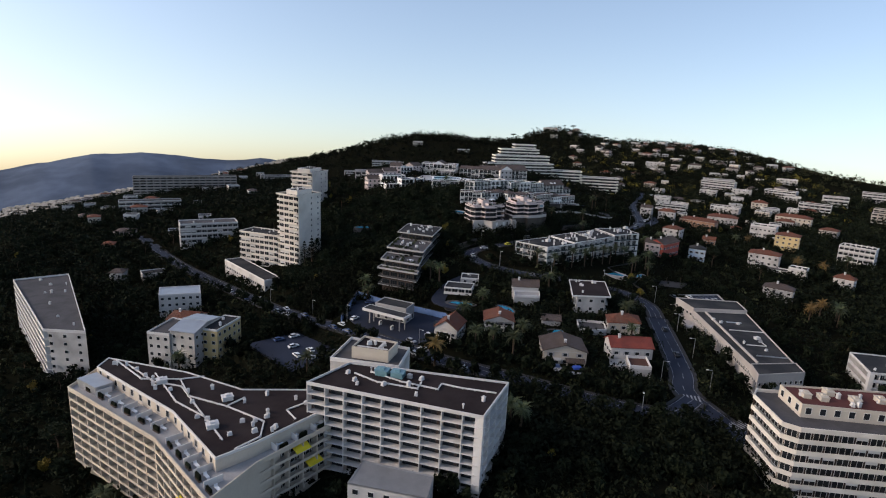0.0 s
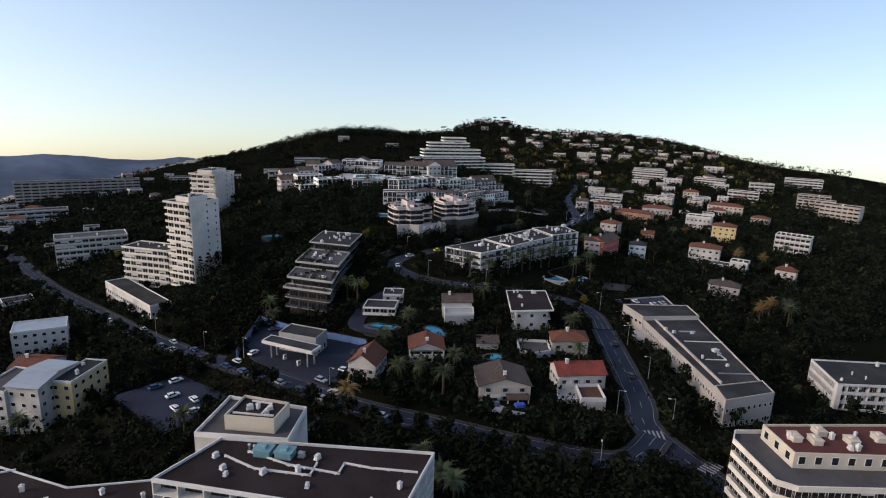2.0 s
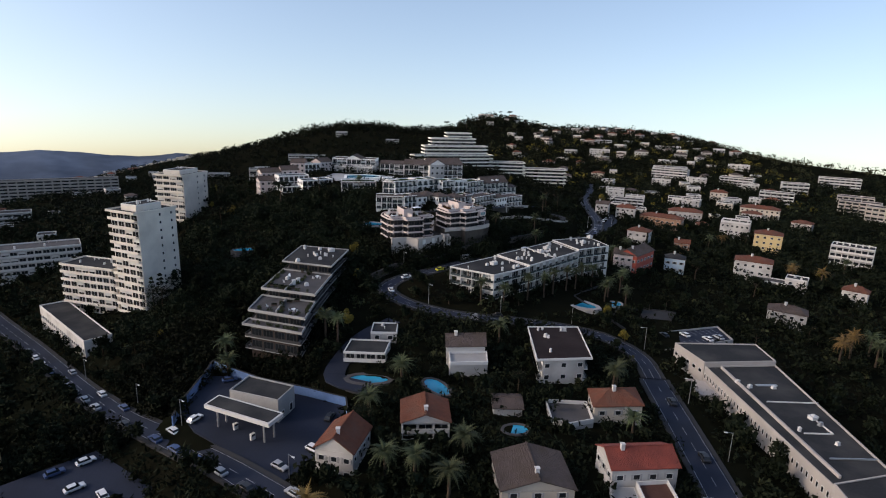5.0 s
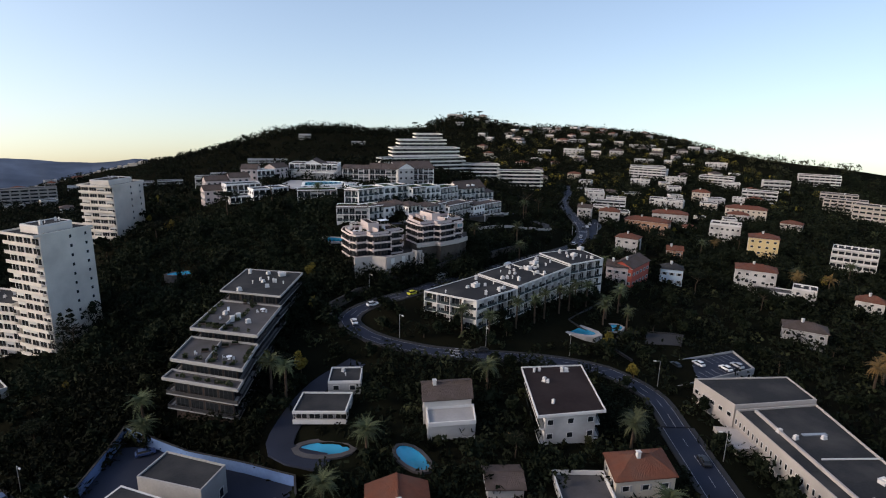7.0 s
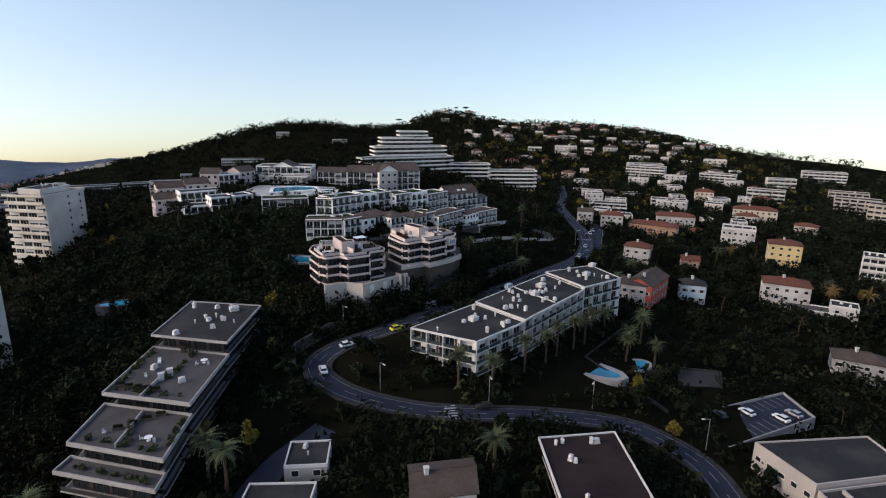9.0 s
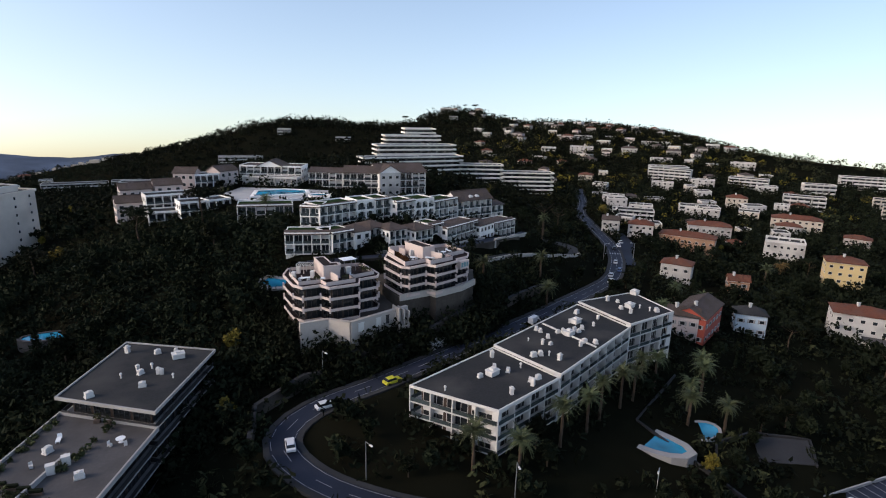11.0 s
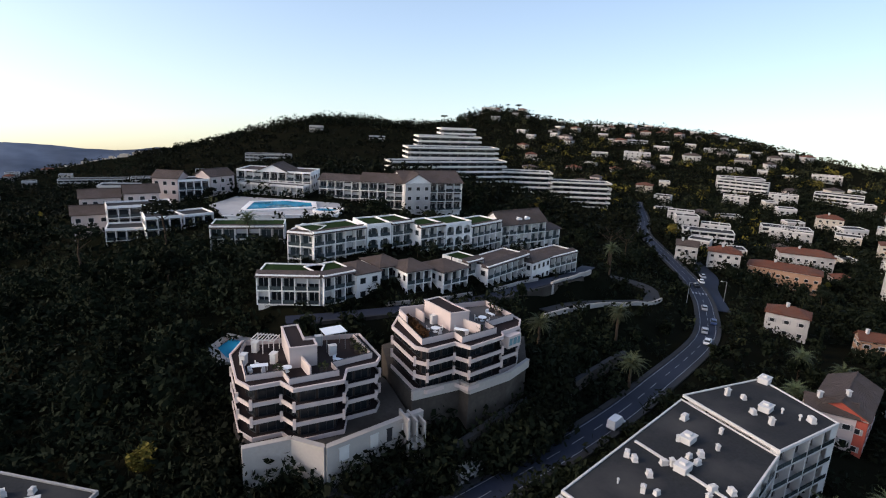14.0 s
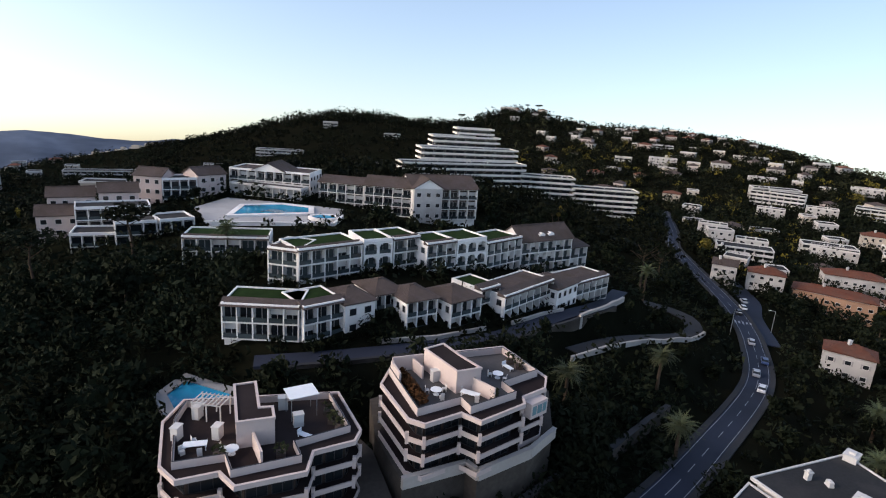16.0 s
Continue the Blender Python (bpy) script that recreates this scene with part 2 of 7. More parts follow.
AWNING = material("yellow_awning_cloth", (0.75, 0.58, 0.03), 0.8, 3.0, 0.5, 0.1, 0.1)
BLUECLOTH = material("blue_cloth", (0.03, 0.09, 0.42), 0.8, 3.0, 0.5, 0.15, 0.2)
CLOTH = material("white_awning_cloth", (0.75, 0.78, 0.8), 0.8, 3.0, 0.5, 0.06, 0.1)
# Dark brown recess walls, with the shade of the loggias painted into the colour.
BROWNSHADE = material("dark_brown_wall_and_painted_shade", (0.06, 0.042, 0.034), 0.8, 2.0, 0.3, 0.3, 0.2, spec=0.2)
DECK = material("pale_pool_paving", (0.4, 0.39, 0.38), 0.85, 2.0, 0.15, 0.15, 0.2)
RUBBER = material("tyre_rubber", (0.02, 0.02, 0.02), 0.9, 5.0, 0.5, 0.2, 0.2)
POOLTILE = material("pale_pool_lining", (0.12, 0.42, 0.62), 0.4, 2.0, 0.3, 0.1, 0.1)
# The haze of distance is mixed into this blue base colour.
MOUNTAIN = material("hazed_wooded_mountain", (0.12, 0.15, 0.2), 1.0, 0.02, 0.004, 0.35, 0.5, spec=0.00)


def plain_glass(name, colour, rough):
    m = material(name, colour, rough, 0.4, 0.1, 0.5, 0.02)
    m.node_tree.nodes["Principled BSDF"].inputs["IOR"].default_value = 1.5
    return m


GLASS = plain_glass("dark_window_glass", (0.02, 0.024, 0.028), 0.06)
GLASSTEAL = plain_glass("greenish_window_glass", (0.06, 0.078, 0.082), 0.1)
WATER = plain_glass("pool_water", (0.02, 0.36, 0.58), 0.08)
CARPAINTS = [material("car_paint_" + n, c, 0.3, 0.8, 0.3, 0.08, 0.02) for n, c in
             (("white", (0.7, 0.7, 0.7)), ("silver", (0.35, 0.36, 0.38)), ("black", (0.02, 0.02, 0.022)), ("blue", (0.04, 0.07, 0.16)), ("yellow", (0.6, 0.55, 0.05)))]

# ---- building helpers ----
def mesh_of(bm, name, mats):
    me = bpy.data.meshes.new(name)
    bm.to_mesh(me)
    bm.free()
    for m in mats if isinstance(mats, (list, tuple)) else [mats]:
        me.materials.append(m)
    return me


def part(name, bm, mat, parent, label="", at=None):
    """Links a bmesh (or a finished mesh) as one object under a thing or a part."""
    me = bm if isinstance(bm, bpy.types.Mesh) else mesh_of(bm, name, mat)
    ob = new(name, me)
    ob.parent = parent
    if at is not None:
        ob.matrix_basis = at
    if label:
        tagged(ob, label)
    return ob


def thing(name, x, y, z, label, category, group="", turn=0.0):
    ob = new(name)
    ob.matrix_basis = pose(x, y, z, 0, 0, turn)
    ob.empty_display_size = 0.5
    return tagged(ob, label, category, group)


def box(bm, x0, x1, y0, y1, z0, z1, mi=0):
    v = [bm.verts.new((x, y, z)) for z in (z0, z1) for x, y in ((x0, y0), (x1, y0), (x1, y1), (x0, y1))]
    for f in ((3, 2, 1, 0), (4, 5, 6, 7), (0, 1, 5, 4), (1, 2, 6, 5), (2, 3, 7, 6), (3, 0, 4, 7)):
        bm.faces.new([v[i] for i in f]).material_index = mi


def prism(bm, poly, z0, z1, mi=0, top=None):
    """A solid on a polygon (counter-clockwise), its top optionally another polygon."""
    lo = [bm.verts.new((p[0], p[1], z0)) for p in poly]
    hi = [bm.verts.new((p[0], p[1], z1)) for p in (top or poly)]
    n = len(poly)
    for i in range(n):
        bm.faces.new((lo[i], lo[(i + 1) % n], hi[(i + 1) % n], hi[i])).material_index = mi
    bm.faces.new(hi).material_index = mi
    bm.faces.new(lo[::-1]).material_index = mi


def ring(bm, outer, inner, z0, z1):
    """A closed rim between two polygons of as many corners."""
    n = len(outer)
    rows = [[bm.verts.new((p[0], p[1], z)) for p in poly] for poly, z in ((outer, z0), (outer, z1), (inner, z1), (inner, z0))]
    for k in range(4):
        a, b = rows[k], rows[(k + 1) % 4]
        for i in range(n):
            j = (i + 1) % n
            bm.faces.new((a[i], a[j], b[j], b[i]))


def cyl(bm, x, y, z0, z1, r0, r1, n=8, mi=0):
    a = [(x + r0 * math.cos(i * math.tau / n), y + r0 * math.sin(i * math.tau / n)) for i in range(n)]
    b = [(x + r1 * math.cos(i * math.tau / n), y + r1 * math.sin(i * math.tau / n)) for i in range(n)]
    prism(bm, a, z0, z1, mi, b)


def inset(poly, offs):
    """The polygon with each edge moved inwards by its own distance."""
    n = len(poly)
    offs = offs if isinstance(offs, (list, tuple)) else [offs] * n
    lines = []
    for i in range(n):
        p, q = Vector(poly[i]), Vector(poly[(i + 1) % n])
        d = (q - p).normalized()
        lines.append((p + Vector((-d.y, d.x)) * offs[i], d))
    out = []
    for i in range(n):
        (p, d), (q, e) = lines[i - 1], lines[i]
        c = d.x * e.y - d.y * e.x
        if abs(c) < 0.05:
            out.append(tuple(q))
        else:
            w = q - p
            out.append(tuple(p + d * ((w.x * e.y - w.y * e.x) / c)))
    return out


def back_of(p0, p1, depth):
    """A rectangle behind the front line p0-p1."""
    p, q = Vector(p0), Vector(p1)
    d = (q - p).normalized()
    m = Vector((-d.y, d.x)) * depth
    return [tuple(p), tuple(q), tuple(q + m), tuple(p + m)]


WINDOWS = {}


def window_mesh(w, h, kind="plain"):
    """A window in its frame, facing -y, centred on its sill line."""
    key = (round(w, 1), round(h, 1), kind)
    if key not in WINDOWS:
        w, h = key[0], key[1]
        bm = bmesh.new()
        t = 0.09
        k = 1 if kind == "far" else max(1, round(w / 1.3))
        xs, pane = [-w / 2], []
        for i in range(k):
            a, b = -w / 2 + i * w / k, -w / 2 + (i + 1) * w / k
            xs += [a + (t if i == 0 else 0.04), b - (t if i == k - 1 else 0.04)]
        xs.append(w / 2)
        zs = [0, t, h - t, h] if kind != "blind" else [0, t, h * 0.5, h - t, h]
        cells = {}
        for i in range(len(xs) - 1):
            for j in range(len(zs) - 1):
                glazed = i % 2 == 1 and 0 < j < len(zs) - 2
                cells[i, j] = 1 if glazed and not (kind == "blind" and j == 2) else 0
        verts = {}

        def vert(i, j, y):
            if (i, j, y) not in verts:
                verts[i, j, y] = bm.verts.new((xs[i], y, zs[j]))
            return verts[i, j, y]

        deep = {0: -0.04, 1: 0.02}
        for (i, j), c in cells.items():
            y = deep[c]
            bm.faces.new((vert(i, j, y), vert(i + 1, j, y), vert(i + 1, j + 1, y), vert(i, j + 1, y))).material_index = c
            for di, dj, p, q in ((1, 0, (i + 1, j), (i + 1, j + 1)), (0, 1, (i + 1, j + 1), (i, j + 1)), (-1, 0, (i, j + 1), (i, j)), (0, -1, (i, j), (i + 1, j))):
                o = cells.get((i + di, j + dj))
                y2 = 0.07 if o is None else deep[o]
                if y2 > y:
                    bm.faces.new((vert(*p, y), vert(*q, y), vert(*q, y2), vert(*p, y2)))
        if kind == "shutter":
            for s in (-1, 1):
                x0, x1 = (w / 2, w / 2 + 0.42) if s > 0 else (-w / 2 - 0.42, -w / 2)
                box(bm, x0, x1, -0.08, 0.04, 0, h, 2)
        WINDOWS[key] = mesh_of(bm, "window", [DARKMETAL if kind == "dark" else FASCIA, GLASSTEAL if kind == "teal" else GLASS, GREYWALL])
    return WINDOWS[key]


FOOTPRINTS = []


def vent_mesh(kind):
    bm = bmesh.new()
    if kind == 0:      # box fan on a curb
        box(bm, -0.7, 0.7, -0.5, 0.5, 0, 0.25)
        box(bm, -0.6, 0.6, -0.4, 0.4, 0.25, 1.0)
        cyl(bm, 0, 0, 1.0, 1.15, 0.3, 0.3)
    elif kind == 1:    # chimney stack with a cap
        box(bm, -0.4, 0.4, -0.35, 0.35, 0, 1.2)
        box(bm, -0.5, 0.5, -0.45, 0.45, 1.2, 1.32)
        box(bm, -0.25, 0.25, -0.2, 0.2, 1.32, 1.6)
    elif kind == 2:    # machine room
        box(bm, -1.6, 1.6, -1.2, 1.2, 0, 1.3)
        box(bm, -1.75, 1.75, -1.35, 1.35, 1.3, 1.5)
        box(bm, -0.6, 0.6, -0.6, 0.6, 1.5, 2.0)
    else:              # pipe with a cowl
        cyl(bm, 0, 0, 0, 0.9, 0.18, 0.18)
        cyl(bm, 0, 0, 0.9, 1.2, 0.34, 0.2)
    return bm


VENTS = {}


def roof_vent(root, x, y, z, kind, turn=0.0, scale=1.0, mat=None):
    mat = mat or FASCIA
    key = (kind, mat.name)
    if key not in VENTS:
        VENTS[key] = mesh_of(vent_mesh(kind), "roof_vent", mat)
    part("roof_vent", VENTS[key], None, root, at=pose(x, y, z, 0, 0, turn) @ Matrix.Scale(scale, 4))


def inside(poly, x, y):
    c, n = False, len(poly)
    for i in range(n):
        (x1, y1), (x2, y2) = poly[i][:2], poly[(i + 1) % n][:2]
        if (y1 > y) != (y2 > y) and x < (x2 - x1) * (y - y1) / (y2 - y1) + x1:
            c = not c
    return c


def edge_frame(p, q):
    """Length of the edge p-q and the pose of its start, x along it, -y outwards."""
    d = Vector(q) - Vector(p)
    return d.length, pose(p[0], p[1], 0, 0, 0, math.degrees(math.atan2(d.y, d.x)))


def block(name, label, category, poly, z0, z1, floors, edges, wall=None, band=None, roof=None, parapet=0.5, bay=3.4,
          recess=1.5, group="", rail="solid", vents=0, root=None, win_h=None, window_kind="plain", fins=True, overhang=0.0,
          band_height=0.95, occupy=True, seed=1, lower=0.0, far=False, piers=False, shade=False, floor=None):
    """A storeyed building on a polygon. edges, a letter for each: b balconies with fins, d balconies without fins, w windows, p plain wall."""
    wall, band, roof = wall or WHITE, band or FASCIA, roof or GREYROOF
    if occupy:
        FOOTPRINTS.append(poly)
    cx, cy = sum(p[0] for p in poly) / len(poly), sum(p[1] for p in poly) / len(poly)
    if root is None:
        root = thing(name, cx, cy, z0, label, category, group)
        base = z0
    else:
        base = root.matrix_basis.translation.z
        cx, cy = root.matrix_basis.translation.xy
    lp = [(p[0] - cx, p[1] - cy) for p in poly]
    n = len(lp)
    za, zb = z0 - base, z1 - base
    offs = [recess if e in "bd" else 0.0 for e in edges]
    body = inset(lp, offs)
    bm = bmesh.new()
    prism(bm, body, za - lower, zb - 0.02)
    part("wall", bm, wall, root)
    bm = bmesh.new()
    top = inset(lp, -overhang) if overhang else lp
    prism(bm, top, zb, zb + 0.28)
    part("roof_slab", bm, band, root)
    rim = inset(top, 0.28)
    bm = bmesh.new()
    prism(bm, rim, zb + 0.284, zb + 0.33)
    part("roof", bm, roof, root)
    if parapet:
        bm = bmesh.new()
        ring(bm, top, rim, zb + 0.282, zb + 0.28 + parapet)
        part("parapet", bm, band, root)
    fh = (zb - za) / floors
    rng = random.Random(seed)
    joined = bmesh.new() if far else None

    def put_window(me, m):
        if far:
            k = len(joined.verts)
            joined.from_mesh(me)
            joined.verts.ensure_lookup_table()
            bmesh.ops.transform(joined, matrix=m, verts=joined.verts[k:])
        else:
            part("window", me, None, root, at=m)

    for i, e in enumerate(edges):
        p, q = lp[i], lp[(i + 1) % n]
        if e == "p":
            continue
        length, m = edge_frame(p, q)
        bays = max(1, round(length / bay))
        s = length / bays
        if e in "bd":
            hp, hq = body[i], body[(i + 1) % n]
            ip, iq = inset(lp, [0.16 if k in "bd" else 0.0 for k in edges])[i], inset(lp, [0.16 if k in "bd" else 0.0 for k in edges])[(i + 1) % n]
            for f in range(floors):
                z = za + f * fh
                bm = bmesh.new()
                prism(bm, [p, q, hq, hp], z, z + 0.2)
                if rail == "solid":
                    prism(bm, [p, q, iq, ip], z + 0.2, z + 0.2 + band_height)
                shelf = part("balcony", bm, band, root)
                # A thin layer over the slab gives the balcony floor a darker top.
                if floor:
                    bm = bmesh.new()
                    prism(bm, [ip, iq, hq, hp], z + 0.204, z + 0.23)
                    part("balcony_floor", bm, floor, shelf, "dark balcony floor layer")
                if rail not in ("solid", "none"):
                    bm = bmesh.new()
                    box(bm, 0.1, length - 0.1, 0.05, 0.09, 0.3, 1.05)
                    box(bm, 0.1, length - 0.1, 0.03, 0.11, 1.05, 1.12)
                    part("railing", bm, {"glass": GLASSTEAL, "dark": DARKMETAL, "brown": BROWNTILE}[rail], shelf, at=m @ pose(0, 0, z))
            if e == "b" and fins:
                for k in range(bays + 1):
                    bm = bmesh.new()
                    x = min(max(k * s, 0.12), length - 0.12)
                    box(bm, x - 0.11, x + 0.11, 0.02, recess, 0.2, zb - za - 0.02)
                    part("divider", bm, band, root, at=m @ pose(0, 0, za))
            blen, bmx = edge_frame(hp, hq)
            # A dark panel over the back wall paints the shade inside the loggia.
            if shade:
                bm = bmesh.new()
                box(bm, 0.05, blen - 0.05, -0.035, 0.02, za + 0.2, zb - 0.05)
                part("loggia_shade", bm, BROWNSHADE, root, "dark panel that paints shade in the loggia", at=bmx)
            bb = max(1, round(blen / bay))
            bs = blen / bb
            w, h = bs * 0.86, win_h or min(2.3, fh - 0.55)
            for f in range(floors):
                for k in range(bb):
                    put_window(window_mesh(w, h, "far" if far else "blind" if window_kind != "dark" and rng.random() < 0.25 else window_kind), bmx @ pose((k + 0.5) * bs, -0.06, za + f * fh + 0.24))
        else:
            w, h = min(1.5, s * 0.5), win_h or 1.35
            for f in range(floors):
                for k in range(bays):
                    put_window(window_mesh(w, h, "far" if far else window_kind if window_kind != "plain" else "sill"), m @ pose((k + 0.5) * s, -0.06, za + f * fh + 0.95))
    if piers:
        inner = inset(lp, 0.75)
        for i in range(n):
            if edges[i] in "bd" and edges[i - 1] in "bd":
                bm = bmesh.new()
                x, y = inner[i]
                box(bm, x - 0.24, x + 0.24, y - 0.24, y + 0.24, za, zb - 0.02)
                part("pier", bm, band, root)
    if far:
        tagged(part("glazing", joined, [FASCIA, GLASS, GREYWALL], root), "rows of small dark windows", kind="stuff")
    if vents:
        xs, ys = [p[0] for p in rim], [p[1] for p in rim]
        inner = inset(rim, 1.5)
        k = tries = 0
        while k < vents and tries < 400:
            tries += 1
            x, y = rng.uniform(min(xs), max(xs)), rng.uniform(min(ys), max(ys))
            if inside(inner, x, y):
                roof_vent(root, x, y, zb + 0.33, rng.choice((0, 1, 1, 3, 0)), rng.uniform(0, 90), rng.uniform(0.7, 1.05))
                k += 1
    return root


def pitched_roof(root, poly, z, rise, style, mat, over=0.45, gable=None):
    """A tiled roof over a four-cornered polygon: 'x' ridge along the first edge, 'y' ridge across it, 'hip'."""
    cx, cy = root.matrix_basis.translation.xy
    lp = inset([(p[0] - cx, p[1] - cy) for p in poly], -over)
    z -= root.matrix_basis.translation.z
    a, b, c, d = (Vector((*p, z)) for p in lp)
    bm = bmesh.new()
    up = Vector((0, 0, rise))
    if style == "y":
        a, b, c, d = b, c, d, a
    r0, r1 = (a + d) / 2 + up, (b + c) / 2 + up
    if style == "hip":
        k = min(0.45, 0.5 * (d - a).length / max(0.1, (b - a).length))
        r0, r1 = r0.lerp(r1, k), r1.lerp(r0, k)
    drop = Vector((0, 0, 0.22))
    if style == "hip":
        v = [bm.verts.new(p) for p in (a, b, c, d, r0, r1)]
        lo = [bm.verts.new(p - drop) for p in (a, b, c, d)]
        for f in ((0, 1, 5, 4), (1, 2, 5), (2, 3, 4, 5), (3, 0, 4)):
            bm.faces.new([v[i] for i in f])
        for i in range(4):
            bm.faces.new((lo[i], lo[(i + 1) % 4], v[(i + 1) % 4], v[i]))
        bm.faces.new(lo[::-1])
    else:
        # two tiled slopes with real thickness, and gable walls set back under the verge
        for quad in ((a, b, r1, r0), (c, d, r0, r1)):
            hi = [bm.verts.new(p) for p in quad]
            lo = [bm.verts.new(p - drop) for p in quad]
            bm.faces.new(hi)
            bm.faces.new(lo[::-1])
            for i in range(4):
                bm.faces.new((lo[i], lo[(i + 1) % 4], hi[(i + 1) % 4], hi[i]))
        if gable:
            k = over / max(1.0, (b - a).length)
            for e0, e1, top, f0, f1, f2 in ((a, d, r0, b, c, r1), (b, c, r1, a, d, r0)):
                gm = bmesh.new()
                near = [gm.verts.new(p.lerp(q, k) - drop * 1.05) for p, q in ((e0, f0), (e1, f1), (top, f2))]
                far_ = [gm.verts.new(p.lerp(q, k * 1.5) - drop * 1.05) for p, q in ((e0, f0), (e1, f1), (top, f2))]
                gm.faces.new(near)
                gm.faces.new(far_[::-1])
                for i in range(3):
                    gm.faces.new((near[i], far_[i], far_[(i + 1) % 3], near[(i + 1) % 3]))
                bmesh.ops.recalc_face_normals(gm, faces=gm.faces)
                part("gable", gm, gable, root)
    part("roof", bm, mat, root)
    rb = bmesh.new()
    d0 = (r1 - r0).normalized() * 0.1
    side = Vector((-d0.y, d0.x, 0)).normalized() * 0.16
    pts = [r0 + side, r0 - side, r1 - side, r1 + side]
    prism(rb, [(p.x, p.y) for p in (pts if (pts[1] - pts[0]).cross(pts[2] - pts[1]).z > 0 else pts[::-1])], r0.z - 0.1, r0.z + 0.12)
    part("ridge", rb, mat, root)
    return a, b, c, d, r0, r1


def villa(label, poly, z0, eaves, rise, style="x", wall=None, tile=None, floors=2, edges="wwww", chimney=True, name="house", group="", window_kind="shutter", bay=3.6, seed=1, lower=2.0, far=False):
    """A detached house: walls, windows, tiled roof with gables filled, chimney."""
    wall, tile = wall or WHITE, tile or TILE
    root = block(name, label, "house", poly, z0, eaves, floors, edges, wall=wall, roof=tile, parapet=0, bay=bay, group=group, window_kind=window_kind, seed=seed, win_h=1.3, lower=lower, far=far)
    a, b, c, d, r0, r1 = pitched_roof(root, poly, eaves + 0.5, rise, style, tile)
    cx, cy = root.matrix_basis.translation.xy
    if style != "hip":
        lp = [Vector((p[0] - cx, p[1] - cy, 0)) for p in poly]
        if style == "y":
            lp = lp[1:] + lp[:1]
        zz = eaves - z0
        for e0, e1 in ((lp[3], lp[0]), (lp[1], lp[2])):
            mid = (e0 + e1) / 2
            n = (mid - sum(lp, Vector()) / 4).normalized() * 0.15
            bm = bmesh.new()
            v = [bm.verts.new(p) for p in (e0 + Vector((0, 0, zz)), e1 + Vector((0, 0, zz)), e1 + Vector((0, 0, zz + 0.3)), mid + Vector((0, 0, zz + rise + 0.25)), e0 + Vector((0, 0, zz + 0.3)))]
            w = [bm.verts.new(x.co - n) for x in v]
            bm.faces.new(v)
            bm.faces.new(w[::-1])
            for i in range(5):
                bm.faces.new((v[i], w[i], w[(i + 1) % 5], v[(i + 1) % 5]))
            part("gable", bm, wall, root)
    if chimney:
        q = r0.lerp(r1, 0.25)
        bm = bmesh.new()
        box(bm, q.x - 0.4, q.x + 0.4, q.y - 0.9, q.y - 0.2, q.z - 1.2, q.z + 0.9)
        box(bm, q.x - 0.5, q.x + 0.5, q.y - 1.0, q.y - 0.1, q.z + 0.9, q.z + 1.05)
        part("chimney", bm, FASCIA, root)
    return root


def leaf_cloud(blobs, per, size, seed, flat=1.0):
    """Many small leaf clumps spread through the shells of the given blobs (x, y, z, rx, ry, rz)."""
    r = np.random.RandomState(seed)
    vs, fs = [], []
    for x, y, z, rx, ry, rz in blobs:
        n = per
        d = r.normal(size=(n, 3))
        d /= np.linalg.norm(d, axis=1)[:, None]
        rad = r.uniform(0.62, 1.06, n)[:, None]
        c = np.array([x, y, z]) + d * rad * np.array([rx, ry, rz])
        a = r.normal(size=(n, 3)) * size
        b = r.normal(size=(n, 3)) * size
        a[:, 2] *= flat
        b[:, 2] *= flat
        for i in range(n):
            k = len(vs)
            p = c[i]
            vs += [tuple(p - a[i] * 0.6), tuple(p + b[i] * 0.7), tuple(p + a[i] * 0.7), tuple(p - b[i] * 0.5)]
            fs += [(k, k + 1, k + 2), (k, k + 2, k + 3)]
    return vs, fs

# ---- the ground, one sheet to the horizon ----
def spread(lo, hi, step, far, ratio=1.16):
    core = list(np.arange(lo, hi + 0.1, step))
    a, b, s = [], [], step
    x0, x1 = lo, hi
    while x1 < far or x0 > -far:
        s *= ratio
        x0, x1 = x0 - s, x1 + s
        a.append(x0)
        b.append(x1)
    return np.array(a[::-1] + core + b)


gx, gy = spread(-130, 250, 3.0, 3800), spread(60, 470, 3.0, 3800)
mx, my = np.meshgrid(gx, gy)
fx, fy = mx.ravel(), my.ravel()
fz = ground_array(fx, fy)
rough = np.array([noise.noise((x * 0.05, y * 0.05, 0)) for x, y in zip(fx, fy)])
gap = np.array([(np.hypot(x - _bench[:, 0], y - _bench[:, 1]) - _bench[:, 3]).min() for x, y in zip(fx, fy)])
fz = fz + rough * 0.8 * np.clip((gap - 2) / 8, 0, 1)
nx, ny = len(gx), len(gy)
faces = [(j * nx + i, j * nx + i + 1, (j + 1) * nx + i + 1, (j + 1) * nx + i) for j in range(ny - 1) for i in range(nx - 1)]
ground_mesh = bpy.data.meshes.new("ground")
ground_mesh.from_pydata(list(zip(fx.tolist(), fy.tolist(), fz.tolist())), [], faces)
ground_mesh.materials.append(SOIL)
ground_mesh.polygons.foreach_set("use_smooth", [True] * len(faces))
tagged(new("ground", ground_mesh), "dark wooded hillside ground with scrub", "ground", kind="structure")


